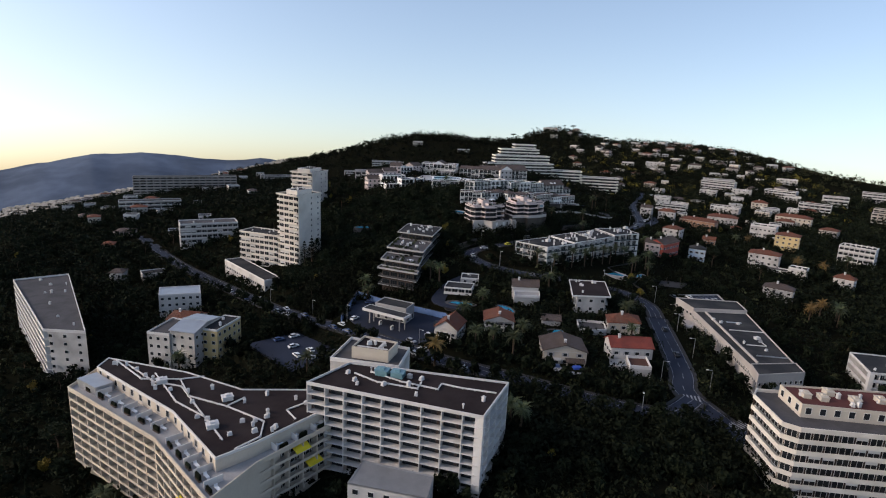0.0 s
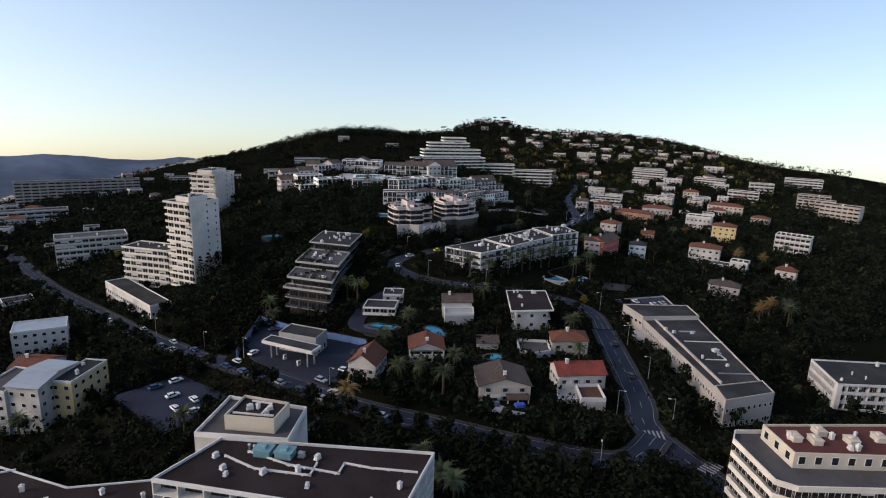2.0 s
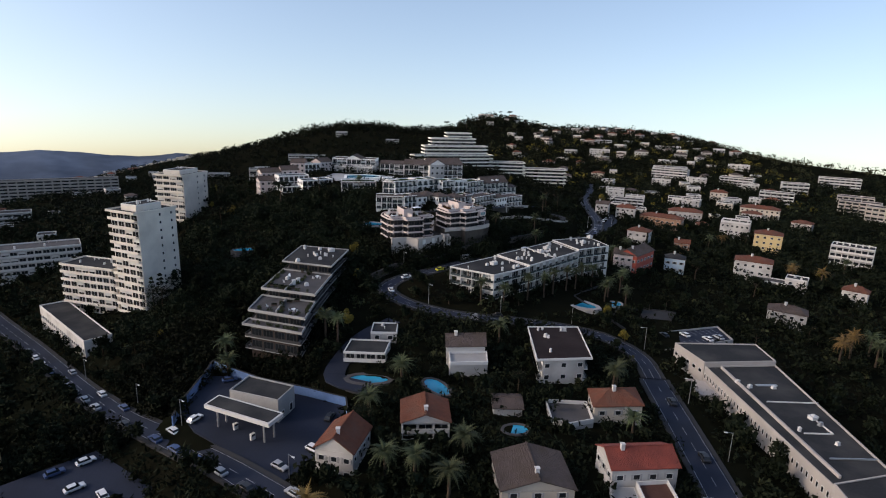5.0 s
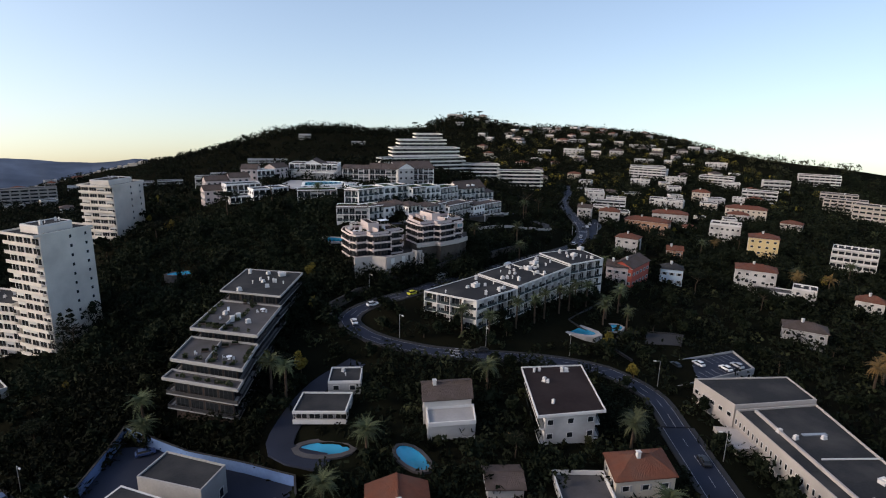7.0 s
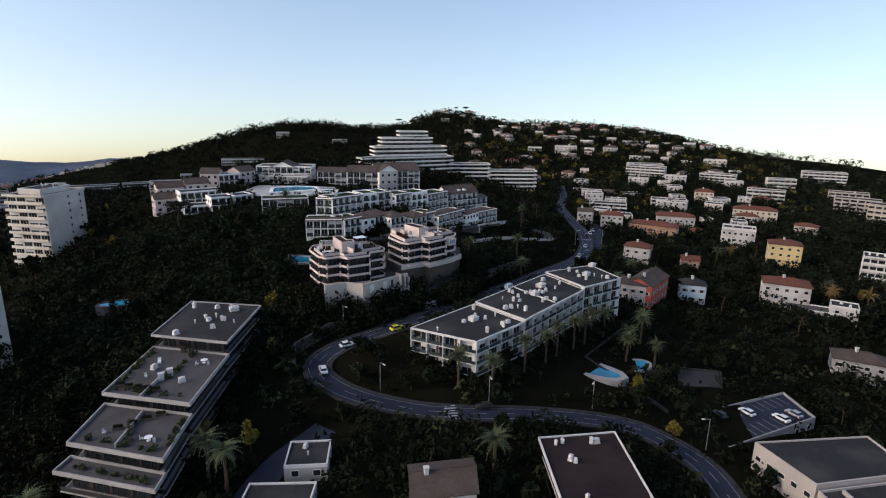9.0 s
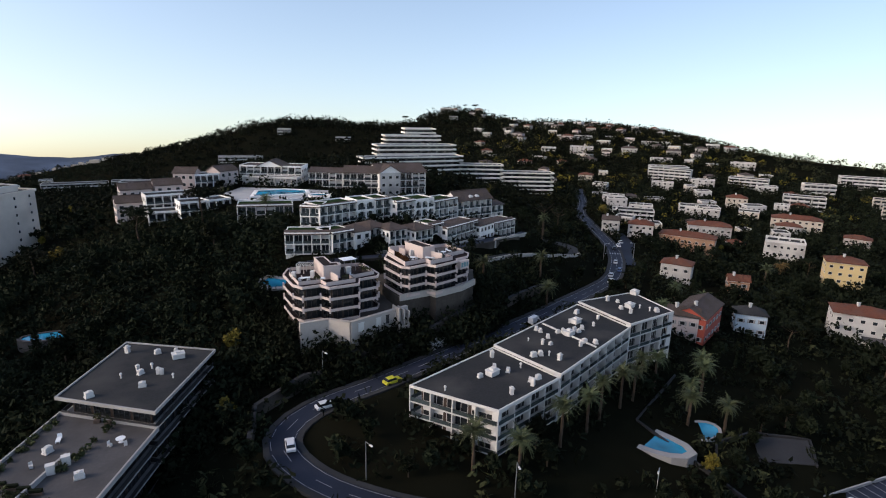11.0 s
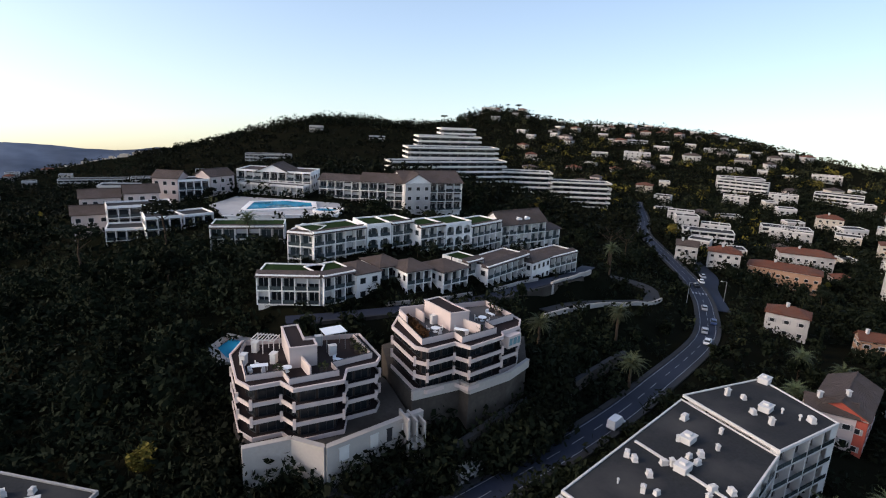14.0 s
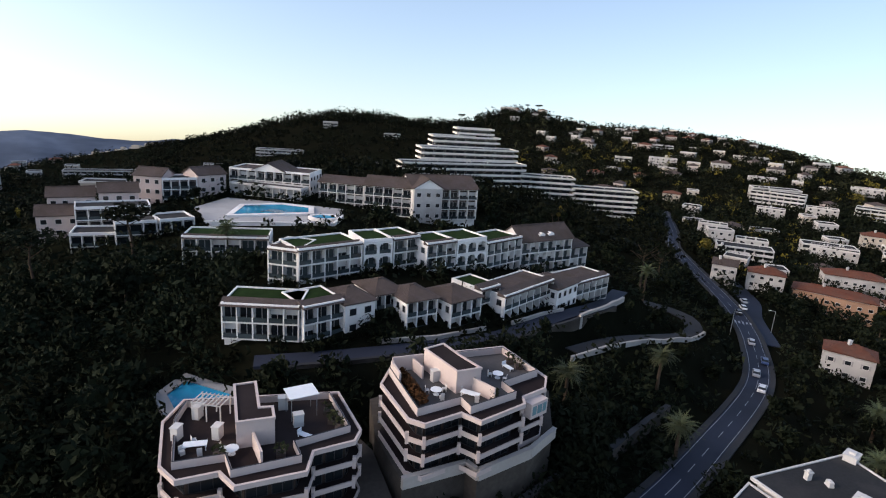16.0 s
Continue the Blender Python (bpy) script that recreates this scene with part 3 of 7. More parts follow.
def ribbon(name, line, half, lift, thick, mat, parent=None, label="", category="", offset=0.0):
    """A strip that follows a road's line, with real thickness."""
    bm = bmesh.new()
    rows = []
    for i, p in enumerate(line):
        d = (line[min(i + 1, len(line) - 1)] - line[max(i - 1, 0)])
        d.z = 0
        s = Vector((-d.y, d.x, 0)).normalized()
        c = p + s * offset
        rows.append([bm.verts.new(c + s * k + Vector((0, 0, lift - t))) for k, t in ((-half, 0), (half, 0), (half, thick), (-half, thick))])
    for r, q in zip(rows, rows[1:]):
        for k in range(4):
            bm.faces.new((r[k], q[k], q[(k + 1) % 4], r[(k + 1) % 4]))
    bm.faces.new(rows[0])
    bm.faces.new(rows[-1][::-1])
    bmesh.ops.recalc_face_normals(bm, faces=bm.faces)
    if parent:
        return part(name, bm, mat, parent, label)
    ob = new(name, mesh_of(bm, name, mat))
    return tagged(ob, label, category, kind="structure")


def dashes(parent, line, offset, on, off, width=0.16):
    """Painted dashes along a line."""
    bm = bmesh.new()
    acc, state = 0.0, 0
    for a, b in zip(line, line[1:]):
        d = b - a
        if state == 0:
            s = Vector((-d.y, d.x, 0)).normalized()
            p, q = a + s * offset, b + s * offset
            vs = [bm.verts.new(v + Vector((0, 0, 0.022))) for v in (p - s * width, q - s * width, q + s * width, p + s * width)]
            bm.faces.new(vs)
        acc += d.length
        if acc > (on if state == 0 else off):
            acc, state = 0.0, 1 - state
    part("road_marking", bm, PAINT, parent)


for rname, (half, line) in ROAD_LINES.items():
    grand = rname in ("avenue", "lower_avenue", "boulevard")
    road = ribbon("road", line, half - (1.1 if grand else 0), 0.0, 0.5, ASPHALT if rname != "drive" else PAVING, None,
                  {"avenue": "blue-grey asphalt avenue with white lane dashes", "lower_avenue": "broad blue-grey asphalt avenue with turning lanes", "boulevard": "wide asphalt boulevard lined with parked cars", "drive": "pale concrete drive winding up the slope"}.get(rname, "narrow asphalt side road"), "road")
    if grand:
        for s in (-1, 1):
            ribbon("pavement", line, 0.55, 0.13, 0.6, PAVING, None, "raised grey concrete pavement with kerb beside the road", "pavement", offset=s * (half - 0.54))
        dashes(road, line, 0.0, 3.0, 3.0, 0.06)
        for s in (-1, 1):
            dashes(road, line, s * (half - 1.45), 400.0, 1.0, 0.05)


def crossing(x, y, turn, length, width):
    """Zebra stripes across a road; turn is the road's direction."""
    z = ground(x, y) + 0.28
    root = thing("zebra_crossing", x, y, z, "white zebra crossing painted on the asphalt", "crossing", turn=turn)
    k = int(width / 1.1)
    bm = bmesh.new()
    box(bm, -length / 2, length / 2, -0.27, 0.27, 0.0, 0.012)
    me = mesh_of(bm, "stripe", PAINT)
    for i in range(k):
        part("stripe", me, None, root, at=pose(0, (i - (k - 1) / 2) * 1.1, 0))


crossing(83.0, 157.5, 75, 4.0, 8.6)
crossing(91.5, 143.5, 120, 3.6, 7.6)
crossing(51.5, 261.9, 176, 3.4, 7.2)
crossing(160.5, 415.0, 62, 3.6, 8.0)


def mountain(name, pts, label, depth):
    """A far ridge: crest heights by bearing, falling away to both sides."""
    bm = bmesh.new()
    rows = []
    n = 90
    for i in range(n + 1):
        s = i / n * (len(pts) - 1)
        k = min(int(s), len(pts) - 2)
        f = s - k
        f = f * f * (3 - 2 * f)
        x = pts[k][0] * (1 - f) + pts[k + 1][0] * f
        y = pts[k][1] * (1 - f) + pts[k + 1][1] * f
        z = pts[k][2] * (1 - f) + pts[k + 1][2] * f
        out = Vector((x, y, 0)).normalized()
        row = []
        for j in range(9):
            u = (j - 3) / 5
            h = (z + 420) * (1 - min(1, abs(u)) ** 1.4) - 420
            c = Vector((x, y, 0)) + out * depth * u
            r = noise.fractal((c.x * 0.004, c.y * 0.004, 1.0), 1.0, 2.0, 5)
            row.append(bm.verts.new((c.x, c.y, h + r * (22 if j != 3 else 9))))
        rows.append(row)
    for r, q in zip(rows, rows[1:]):
        for j in range(8):
            bm.faces.new((r[j], r[j + 1], q[j + 1], q[j]))
    for f in bm.faces:
        f.smooth = True
    bmesh.ops.recalc_face_normals(bm, faces=bm.faces)
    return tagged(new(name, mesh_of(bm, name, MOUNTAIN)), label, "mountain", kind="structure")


mountain("mountain_range", [(-2600, 1300, -320), (-2010, 1950, -265), (-1663, 2252, -222), (-1406, 2421, -148), (-1240, 2510, -140), (-1078, 2584, -155), (-924, 2642, -172), (-782, 2688, -158), (-634, 2726, -172), (-425, 2766, -190), (-100, 2800, -235)], "wooded mountain ridge on the horizon with painted blue haze", 900)

# ---- the large hotel at the start: three wings ----
wing = block("apartment_wing", "white angular apartment wing with stacked balconies and a dark flat roof", "apartment block",
             [(-95.5, 139), (-62, 116), (-42, 95), (-36, 108), (-23, 124), (-20.7, 134), (-29, 138), (-48, 137), (-66, 146), (-93.6, 154)], -20, 1.0, 8,
             "bbpbbppppp", roof=GREYWALL, parapet=0.9, bay=4.4, recess=1.8, band_height=0.5, band=CREAM, wall=CREAM, lower=8, shade=True)
block("", "", "", [(-91.5, 146), (-61, 123.5), (-44, 105), (-38, 110.5), (-25, 126), (-22.5, 133), (-29.5, 136.5), (-48, 135.5), (-66, 144.5), (-91.5, 152)], 1.3, 4.2, 1, "wwppwppppp",
      roof=FELT, parapet=0.35, wall=CREAM, bay=4.4, root=wing, vents=14, occupy=False, seed=4, win_h=1.9)
slab = block("hotel_block", "white hotel block with gridded deep balconies, dark flat roof", "hotel",
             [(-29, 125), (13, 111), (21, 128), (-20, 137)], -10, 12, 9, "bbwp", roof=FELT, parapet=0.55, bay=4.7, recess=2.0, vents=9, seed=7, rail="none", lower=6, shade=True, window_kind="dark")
pent = block("hotel_rear_wing", "white rear hotel wing with terrace and rooftop plant room", "hotel", [(-25.5, 138.5), (-20, 137.3), (-7, 134.4), (-4.5, 146.5), (-21.8, 153)], -10, 12.2, 8, "pppww", roof=TERRACE, parapet=0.8, vents=0, lower=6)
block("", "", "", [(-20, 140), (-10, 137.5), (-7.8, 144), (-17.5, 148)], 12.6, 15, 1, "pppp", wall=CREAM, band=CREAM, roof=FELT, parapet=0.6, root=pent, vents=5, occupy=False, seed=2)
block("hotel_annexe", "low hotel annexe with pale metal roof", "annexe", [(-16.5, 107.5), (1, 103), (2.5, 110.5), (-14, 115.8)], -9, -2.6, 2, "wwww", roof=METAL, parapet=0.2, band=METAL, lower=6)


def pipe_run(root, pts, z):
    """Ducts joined in a line over a roof, in world coordinates."""
    cx, cy, cz = root.matrix_basis.translation
    for (ax, ay), (bx, by) in zip(pts, pts[1:]):
        length, m = edge_frame((ax - cx, ay - cy), (bx - cx, by - cy))
        bm = bmesh.new()
        box(bm, -0.15, length + 0.15, -0.15, 0.15, 0, 0.3)
        for k in range(int(length / 3) + 1):
            box(bm, k * 3, k * 3 + 0.25, -0.25, 0.25, -0.1, 0.1)
        part("duct", bm, FASCIA, root, at=m @ pose(0, 0, z - cz))


# roof terraces of the angular wing: partition walls, planters and loungers
o = wing.matrix_basis.translation
for (ax, ay), (bx, by), n in (((-94, 140.5), (-62.5, 118.5), 6), ((-61, 116.5), (-43, 97.5), 5), ((-34.5, 110.5), (-24, 123.5), 3)):
    length, m = edge_frame((ax - o.x, ay - o.y), (bx - o.x, by - o.y))
    for k in range(n):
        x = (k + 0.5) * length / n
        bm = bmesh.new()
        box(bm, x - 0.1, x + 0.1, 0.4, 4.4, 21.33, 22.9)
        part("partition", bm, FASCIA, wing, at=m)
        bm = bmesh.new()
        box(bm, x + 0.8, x + 3.0, 0.35, 0.95, 21.33, 21.8)
        box(bm, x + 0.85, x + 2.95, 0.4, 0.9, 21.8, 22.5 + 0.4 * (k % 2), 1)
        part("planter", bm, [BROWNTILE, LEAF], wing, at=m)
        bm = bmesh.new()
        box(bm, x + 1.2, x + 2.9, 2.0, 2.7, 21.6, 21.7)
        box(bm, x + 1.2, x + 1.3, 2.0, 2.7, 21.33, 22.2)
        box(bm, x + 2.8, x + 2.9, 2.05, 2.65, 21.33, 21.6)
        part("lounger", bm, CLOTH, wing, at=m @ pose(0, 0, 0))
bm = bmesh.new()
prism(bm, [(-94 - o.x, 141 - o.y), (-86.5 - o.x, 136 - o.y), (-83.5 - o.x, 139.5 - o.y), (-91 - o.x, 145 - o.y)], 21.33, 23.6)
part("glass_veranda", bm, METAL, wing)

pipe_run(wing, [(-88, 150), (-76, 139.5), (-66, 140), (-60, 131), (-49, 126.5), (-38, 120), (-37, 113.5), (-41, 108.5)], 4.65)
pipe_run(wing, [(-66, 140), (-60.5, 142)], 4.65)
pipe_run(wing, [(-31, 121.5), (-34, 125.5), (-26, 133.5), (-25, 130.5)], 4.65)
pipe_run(wing, [(-49, 126.5), (-46, 131)], 4.65)
pipe_run(wing, [(-84, 148), (-72, 138), (-64, 136), (-55, 124.5), (-45, 112)], 4.65)
pipe_run(wing, [(-74, 143), (-62, 128), (-52, 121)], 4.65)
pipe_run(pent, [(-18.5, 141.5), (-13, 140), (-11.5, 144.5), (-15.5, 146)], 15.35)
pipe_run(pent, [(-13, 140), (-10.5, 139.5)], 15.35)
pipe_run(slab, [(-14, 132), (-6, 127), (3, 123.5), (4, 126.5), (9, 124.5), (17, 122.5)], 12.45)
pipe_run(slab, [(-18, 131), (-12, 126.5), (-2, 123.5), (-1, 127)], 12.45)
for dx, dy, k in ((-49, 117, 2), (-54, 121, 0), (-44, 114, 0), (-70, 138, 2), (-80, 145, 0), (-76, 141.5, 0), (-73, 139.5, 1), (-66, 134, 0), (-61, 133, 1), (-58, 128, 0), (-50, 130, 2), (-40, 118, 1), (-38, 122, 0), (-35, 116, 1), (-84, 147.5, 1), (-88, 148, 3), (-30, 129, 0), (-33, 131, 1)):
    roof_vent(wing, dx - wing.matrix_basis.translation.x, dy - wing.matrix_basis.translation.y, 4.6 - wing.matrix_basis.translation.z, k, 30, 0.8)
for dx, dy, k in ((-7, 130, 2), (-11, 131, 2), (-4, 129.5, 0), (-13, 132.5, 3), (-14, 133, 3)):
    roof_vent(slab, dx - slab.matrix_basis.translation.x, dy - slab.matrix_basis.translation.y, 12.4 - slab.matrix_basis.translation.z, k, -18, 1.0, TEAL if k == 2 else METAL)

# ---- cream apartment house with wrap-around balconies ----
cap = block("apartment_house", "cream apartment house with curved wrap-around balconies and dull red roof", "apartment block",
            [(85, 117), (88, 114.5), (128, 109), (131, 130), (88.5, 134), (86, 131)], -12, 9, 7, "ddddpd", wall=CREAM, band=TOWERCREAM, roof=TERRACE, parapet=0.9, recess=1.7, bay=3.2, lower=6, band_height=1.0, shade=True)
block("", "", "", [(92, 121), (128, 115.5), (130.5, 128), (93, 131.5)], 9.3, 12, 1, "wwpw", wall=CREAM, band=CREAM, roof=REDROOF, parapet=0.5, root=cap, vents=11, occupy=False, seed=12, win_h=1.8)
for dx, dy in ((96, 126), (99.5, 124.5), (103, 127.5), (107, 123.5), (114, 124), (117, 121.5), (121, 125.5), (125, 121)):
    roof_vent(cap, dx - cap.matrix_basis.translation.x, dy - cap.matrix_basis.translation.y, 12.4 - cap.matrix_basis.translation.z, 2, 80, 0.8, CREAM)

# ---- other blocks of the lower town ----
block("apartment_block", "white slab apartment block with flat terrace roof", "apartment block", [(-149, 209), (-132, 208), (-184, 283), (-203, 270)], -38, -12, 8, "wpwb", roof=TERRACE, parapet=0.8, vents=10, bay=5, lower=6, seed=3, far=True)
w1 = block("townhouse", "white stepped town house with small balconies", "house", [(-106, 203), (-97, 201.5), (-94, 216), (-103, 219)], -25, -9, 5, "wwpw", roof=TERRACE, parapet=0.6, bay=3.2, lower=3)
villa("white town house with a pale pitched metal roof", [(-97, 202.5), (-87, 200), (-84, 218), (-93.8, 220.5)], -25, -7.4, 1.4, "x", tile=METAL, floors=5, edges="wwpp", chimney=False, name="townhouse", window_kind="sill")
block("townhouse", "ochre yellow town house with flat grey roof", "house", [(-86.8, 206), (-80, 204.5), (-76, 220), (-83, 221.5)], -24, -8, 5, "wwpp", wall=YELLOW, roof=GREYROOF, parapet=0.5, vents=4, lower=3)
villa("small town house with orange tiled roof", [(-106, 220), (-95, 219), (-93, 229), (-104, 231)], -24, -10, 2, "x", floors=4)

# ---- filling station ----
gas = block("filling_station", "low concrete filling station kiosk with flat roof", "filling station", [(-21, 222.5), (-7.8, 216), (-4.6, 223.5), (-17.5, 230.5)], -7, -0.6, 1, "wwpp", wall=GREYWALL, band=GREYWALL, roof=GREYROOF, parapet=0.4, win_h=2.2, lower=2)
bm = bmesh.new()
prism(bm, [(-25.5, 215.2), (-8.4, 204.8), (-5.6, 209.6), (-23, 220)], -0.9, 0.1)
canopy = tagged(new("station_canopy", mesh_of(bm, "station_canopy", FASCIA)), "flat concrete canopy with pale rim over the forecourt", "canopy")
bm = bmesh.new()
prism(bm, inset([(-25.5, 215.2), (-8.4, 204.8), (-5.6, 209.6), (-23, 220)], 0.5), 0.104, 0.16)
part("canopy_roof", bm, GREYROOF, canopy)
for x, y in ((-22.5, 215.5), (-10, 207.6), (-8, 209.6), (-21, 217.6)):
    bm = bmesh.new()
    cyl(bm, x, y, -8, -0.9, 0.25, 0.25)
    part("column", bm, GREYWALL, canopy)
for x, y in ((-18, 214), (-13, 209)):
    pump = thing("fuel_pump", x, y, -6.3, "small fuel pump on the forecourt", "fuel pump", "pumps", 45)
    bm = bmesh.new()
    box(bm, -0.6, 0.6, -0.3, 0.3, -1.5, 1.6)
    part("body", bm, FASCIA, pump)
    bm = bmesh.new()
    box(bm, -0.45, 0.45, -0.33, -0.3, 0.9, 1.4)
    part("display", bm, GLASS, pump)


def pad(name, poly, z, mat, label, category, thick=3.0):
    """A level paved pad with thickness."""
    bm = bmesh.new()
    prism(bm, poly, z - thick, z)
    FOOTPRINTS.append(poly)
    return tagged(new(name, mesh_of(bm, name, mat)), label, category, kind="structure")


pad("forecourt", PADS["forecourt"][1], -6.4, ASPHALT, "dark asphalt forecourt of the filling station", "forecourt")
pad("car_park", PADS["car_park"][1], -11.8, ASPHALT, "dark asphalt car park with white bays", "car park")


def garden_wall(pts, height, mat, label, thick=0.35, top=None, sink=2.0):
    """A free-standing or retaining wall whose top follows the ground."""
    fine = []
    for (ax, ay), (bx, by) in zip(pts, pts[1:]):
        k = max(1, round(math.hypot(bx - ax, by - ay) / 5)) if top is None else 1
        fine += [(ax + (bx - ax) * i / k, ay + (by - ay) * i / k) for i in range(k)]
    fine.append(pts[-1])
    tops = [top if top is not None else max(ground(x + u, y + v) for u, v in ((0, 0), (0, 0.8), (0, -0.8))) + height for x, y in fine]
    root = thing("garden_wall", fine[0][0], fine[0][1], tops[0] - height, label, "wall")
    o = root.matrix_basis.translation
    for (a, za), (b, zb) in zip(zip(fine, tops), zip(fine[1:], tops[1:])):
        d = (Vector(b) - Vector(a)).normalized()
        n = Vector((-d.y, d.x))
        for name, w, cut, rise, m in (("wall_panel", thick / 2, -height - sink, -0.1, mat), ("coping", thick / 2 + 0.06, -0.098, 0.0, mat if mat in (PINK, BEIGE, WHITE, RESORTWHITE) else PAVING)):
            bm = bmesh.new()
            ring4 = []
            for p, z in ((a, za), (b, zb)):
                c = Vector(p) - o.xy
                ring4.append([bm.verts.new((c.x + n.x * s, c.y + n.y * s, z - o.z + h)) for s, h in ((-w, cut), (w, cut), (w, rise), (-w, rise))])
            for k in range(4):
                bm.faces.new((ring4[0][k], ring4[0][(k + 1) % 4], ring4[1][(k + 1) % 4], ring4[1][k]))
            bm.faces.new(ring4[0][::-1])
            bm.faces.new(ring4[1])
            bmesh.ops.recalc_face_normals(bm, faces=bm.faces)
            part(name, bm, m, root)
    return root


garden_wall([(-34.5, 219), (-31.5, 248), (-15, 236), (-2, 229.5), (9, 223), (10, 210)], 3.0, BLUEWALL, "blue painted wall behind the filling station")

# ---- villas along the avenue ----
villa("white gabled villa with terracotta roof", [(3.4, 191), (11.4, 187.9), (15.2, 197.7), (7.2, 200.8)], -4.6, 2.0, 3.2, "y", floors=2, edges="wwpw", bay=3.0)
villa("small white villa with brown tiled roof and first-floor balcony", [(22.4, 198.1), (33.4, 197.3), (34.1, 207.3), (23.1, 208.1)], -2.4, 2.6, 2.1, "y", tile=TILE, edges="bwpw")
cream_villa = villa("cream villa with broad brown gabled roof above a terrace", [(40, 173.8), (54.4, 172.7), (55.3, 184.7), (40.9, 185.8)], -3.2, 1.7, 2.3, "y", wall=CREAM, tile=BROWNTILE, edges="wwpw", bay=4.2)
pad("terrace", [(41, 168.4), (43, 166.8), (47.5, 165.2), (51, 165.6), (53.4, 167.6), (54, 172.5), (40.4, 173.5)], -2.3, GREYWALL, "pale semicircular garden terrace", "terrace", 6)
o = cream_villa.matrix_basis.translation
length, m = edge_frame((40 - o.x, 173.8 - o.y), (54.4 - o.x, 172.7 - o.y))
bm = bmesh.new()
v = [bm.verts.new(c) for c in ((7.4, -2.4, 2.3), (13.8, -2.4, 2.3), (13.8, -0.02, 3.0), (7.4, -0.02, 3.0), (7.4, -2.4, 2.14), (13.8, -2.4, 2.14), (13.8, -0.02, 2.84), (7.4, -0.02, 2.84))]
for f in ((0, 1, 2, 3), (7, 6, 5, 4), (0, 4, 5, 1), (1, 5, 6, 2), (2, 6, 7, 3), (3, 7, 4, 0)):
    bm.faces.new([v[i] for i in f])
part("porch_roof", bm, BROWNTILE, cream_villa, "brown tiled porch roof", at=m)
for x in (7.7, 10.6, 13.5):
    bm = bmesh.new()
    box(bm, x - 0.16, x + 0.16, -2.3, -1.98, -1, 2.2)
    part("porch_column", bm, CREAM, cream_villa, at=m)
bm = bmesh.new()
box(bm, 1.2, 5.8, -1.1, -0.02, 2.3, 2.5)
box(bm, 1.2, 5.8, -1.1, -1.0, 2.5, 3.3)
part("balcony", bm, FASCIA, cream_villa, "white balcony", at=m)
for k, (x, z, w, h) in enumerate(((3.4, -0.1, 3.4, 2.1), (9.2, -0.1, 2.0, 2.1), (12.1, -0.1, 1.8, 2.1))):
    part("glazed_door", window_mesh(w, h, "dark"), None, cream_villa, at=m @ pose(x, -0.08, z))
for x, y, w, d, turn, lab in ((50.6, 169.6, 1.5, 1.1, 5, "bright blue cloth over garden furniture on the terrace"), (44.2, 170.6, 0.9, 0.7, -12, "blue cloth over a garden table on the terrace")):
    cover = thing("furniture_cover", x, y, -2.3, lab, "cover", turn=turn)
    bm = bmesh.new()
    prism(bm, [(-w, -d), (w, -d), (w, d), (-w, d)], 0, 0.75, 0, [(-w * 0.85, -d * 0.8), (w * 0.85, -d * 0.8), (w * 0.85, d * 0.8), (-w * 0.85, d * 0.8)])
    part("cloth", bm, CARPAINTS[3] if w < 1 else BLUECLOTH, cover)
villa("white villa with bright red tiled roof", [(64.3, 177.6), (78.6, 177.1), (79, 185.6), (64.6, 186.1)], -4.5, 2.0, 2.4, "x", tile=material("red_roof_tiles", (0.24, 0.042, 0.026), 0.85, 1.2, 0.25, 0.3, 0.9, wave=4.0), edges="wwpw", bay=3.4)
block("villa_annexe", "white villa annexe with red-tiled roof terrace", "annexe", [(68, 169), (75, 168.2), (76.4, 176.8), (69.4, 176.9)], -6, -1.4, 1, "wwpp", roof=REDTERRACE, parapet=0.9, lower=3)
block("veranda", "low villa veranda with grey roof", "annexe", [(62, 172), (67.9, 171.2), (69.2, 177.0), (64, 177.3)], -6, -1.9, 1, "wppw", roof=METAL, parapet=0.0, lower=3)
villa("cream villa with orange hipped tile roof", [(71, 202.8), (83.5, 202.3), (85.5, 211), (73, 211.5)], -4.6, 1.7, 2.4, "hip", wall=CREAM, edges="wwpw")
block("roof_terrace", "white curved terrace of the cream villa", "terrace", [(59.5, 202), (63, 199), (70, 200.5), (71.5, 209), (61, 211)], -5, -1.2, 1, "wwppw", roof=TERRACE, parapet=1.0, lower=2)
block("apartment_house", "white three-storey house with dark flat roof", "house", [(62, 221), (76.4, 221), (80.5, 242), (66, 243)], -4, 6.4, 3, "wdpd", roof=FELT, parapet=0.35, overhang=0.9, recess=1.2, vents=8, bay=4.5, lower=3, seed=9, rail="glass")
hb = block("house", "white house with glazed veranda and flat terrace roof", "house", [(37.5, 224.3), (48.2, 224), (49.4, 231), (38.2, 231.4)], -2, 4.0, 1, "dppp", roof=GREYWALL, parapet=0.7, recess=0.9, bay=1.8, win_h=2.2, lower=2, fins=False)
villa("white house with weathered red tiled roof", [(37.6, 231.2), (48.8, 230.9), (50.2, 240), (38.7, 240.3)], -2, 6.2, 2.0, "x", tile=BROWNTILE, edges="wwpw")
villa("small outbuilding with brown roof", [(46, 206), (53, 205), (54, 212), (47, 213)], -3, 0.6, 1.2, "x", tile=BROWNTILE, floors=1, edges="wppw", chimney=False, name="outbuilding")
block("house", "low dark flat-roofed house with white columns", "house", [(8, 236), (20, 234), (22, 243), (10, 245)], -2, 3.2, 2, "dwpw", roof=GREYROOF, parapet=0.4, wall=GREYWALL, recess=2.0, lower=2)
block("house", "low flat-roofed house among trees", "house", [(16, 247), (24, 246), (25, 254), (17, 255)], -1, 4.5, 2, "wwpw", roof=GREYROOF, parapet=0.4, wall=GREYWALL, vents=2, lower=2)


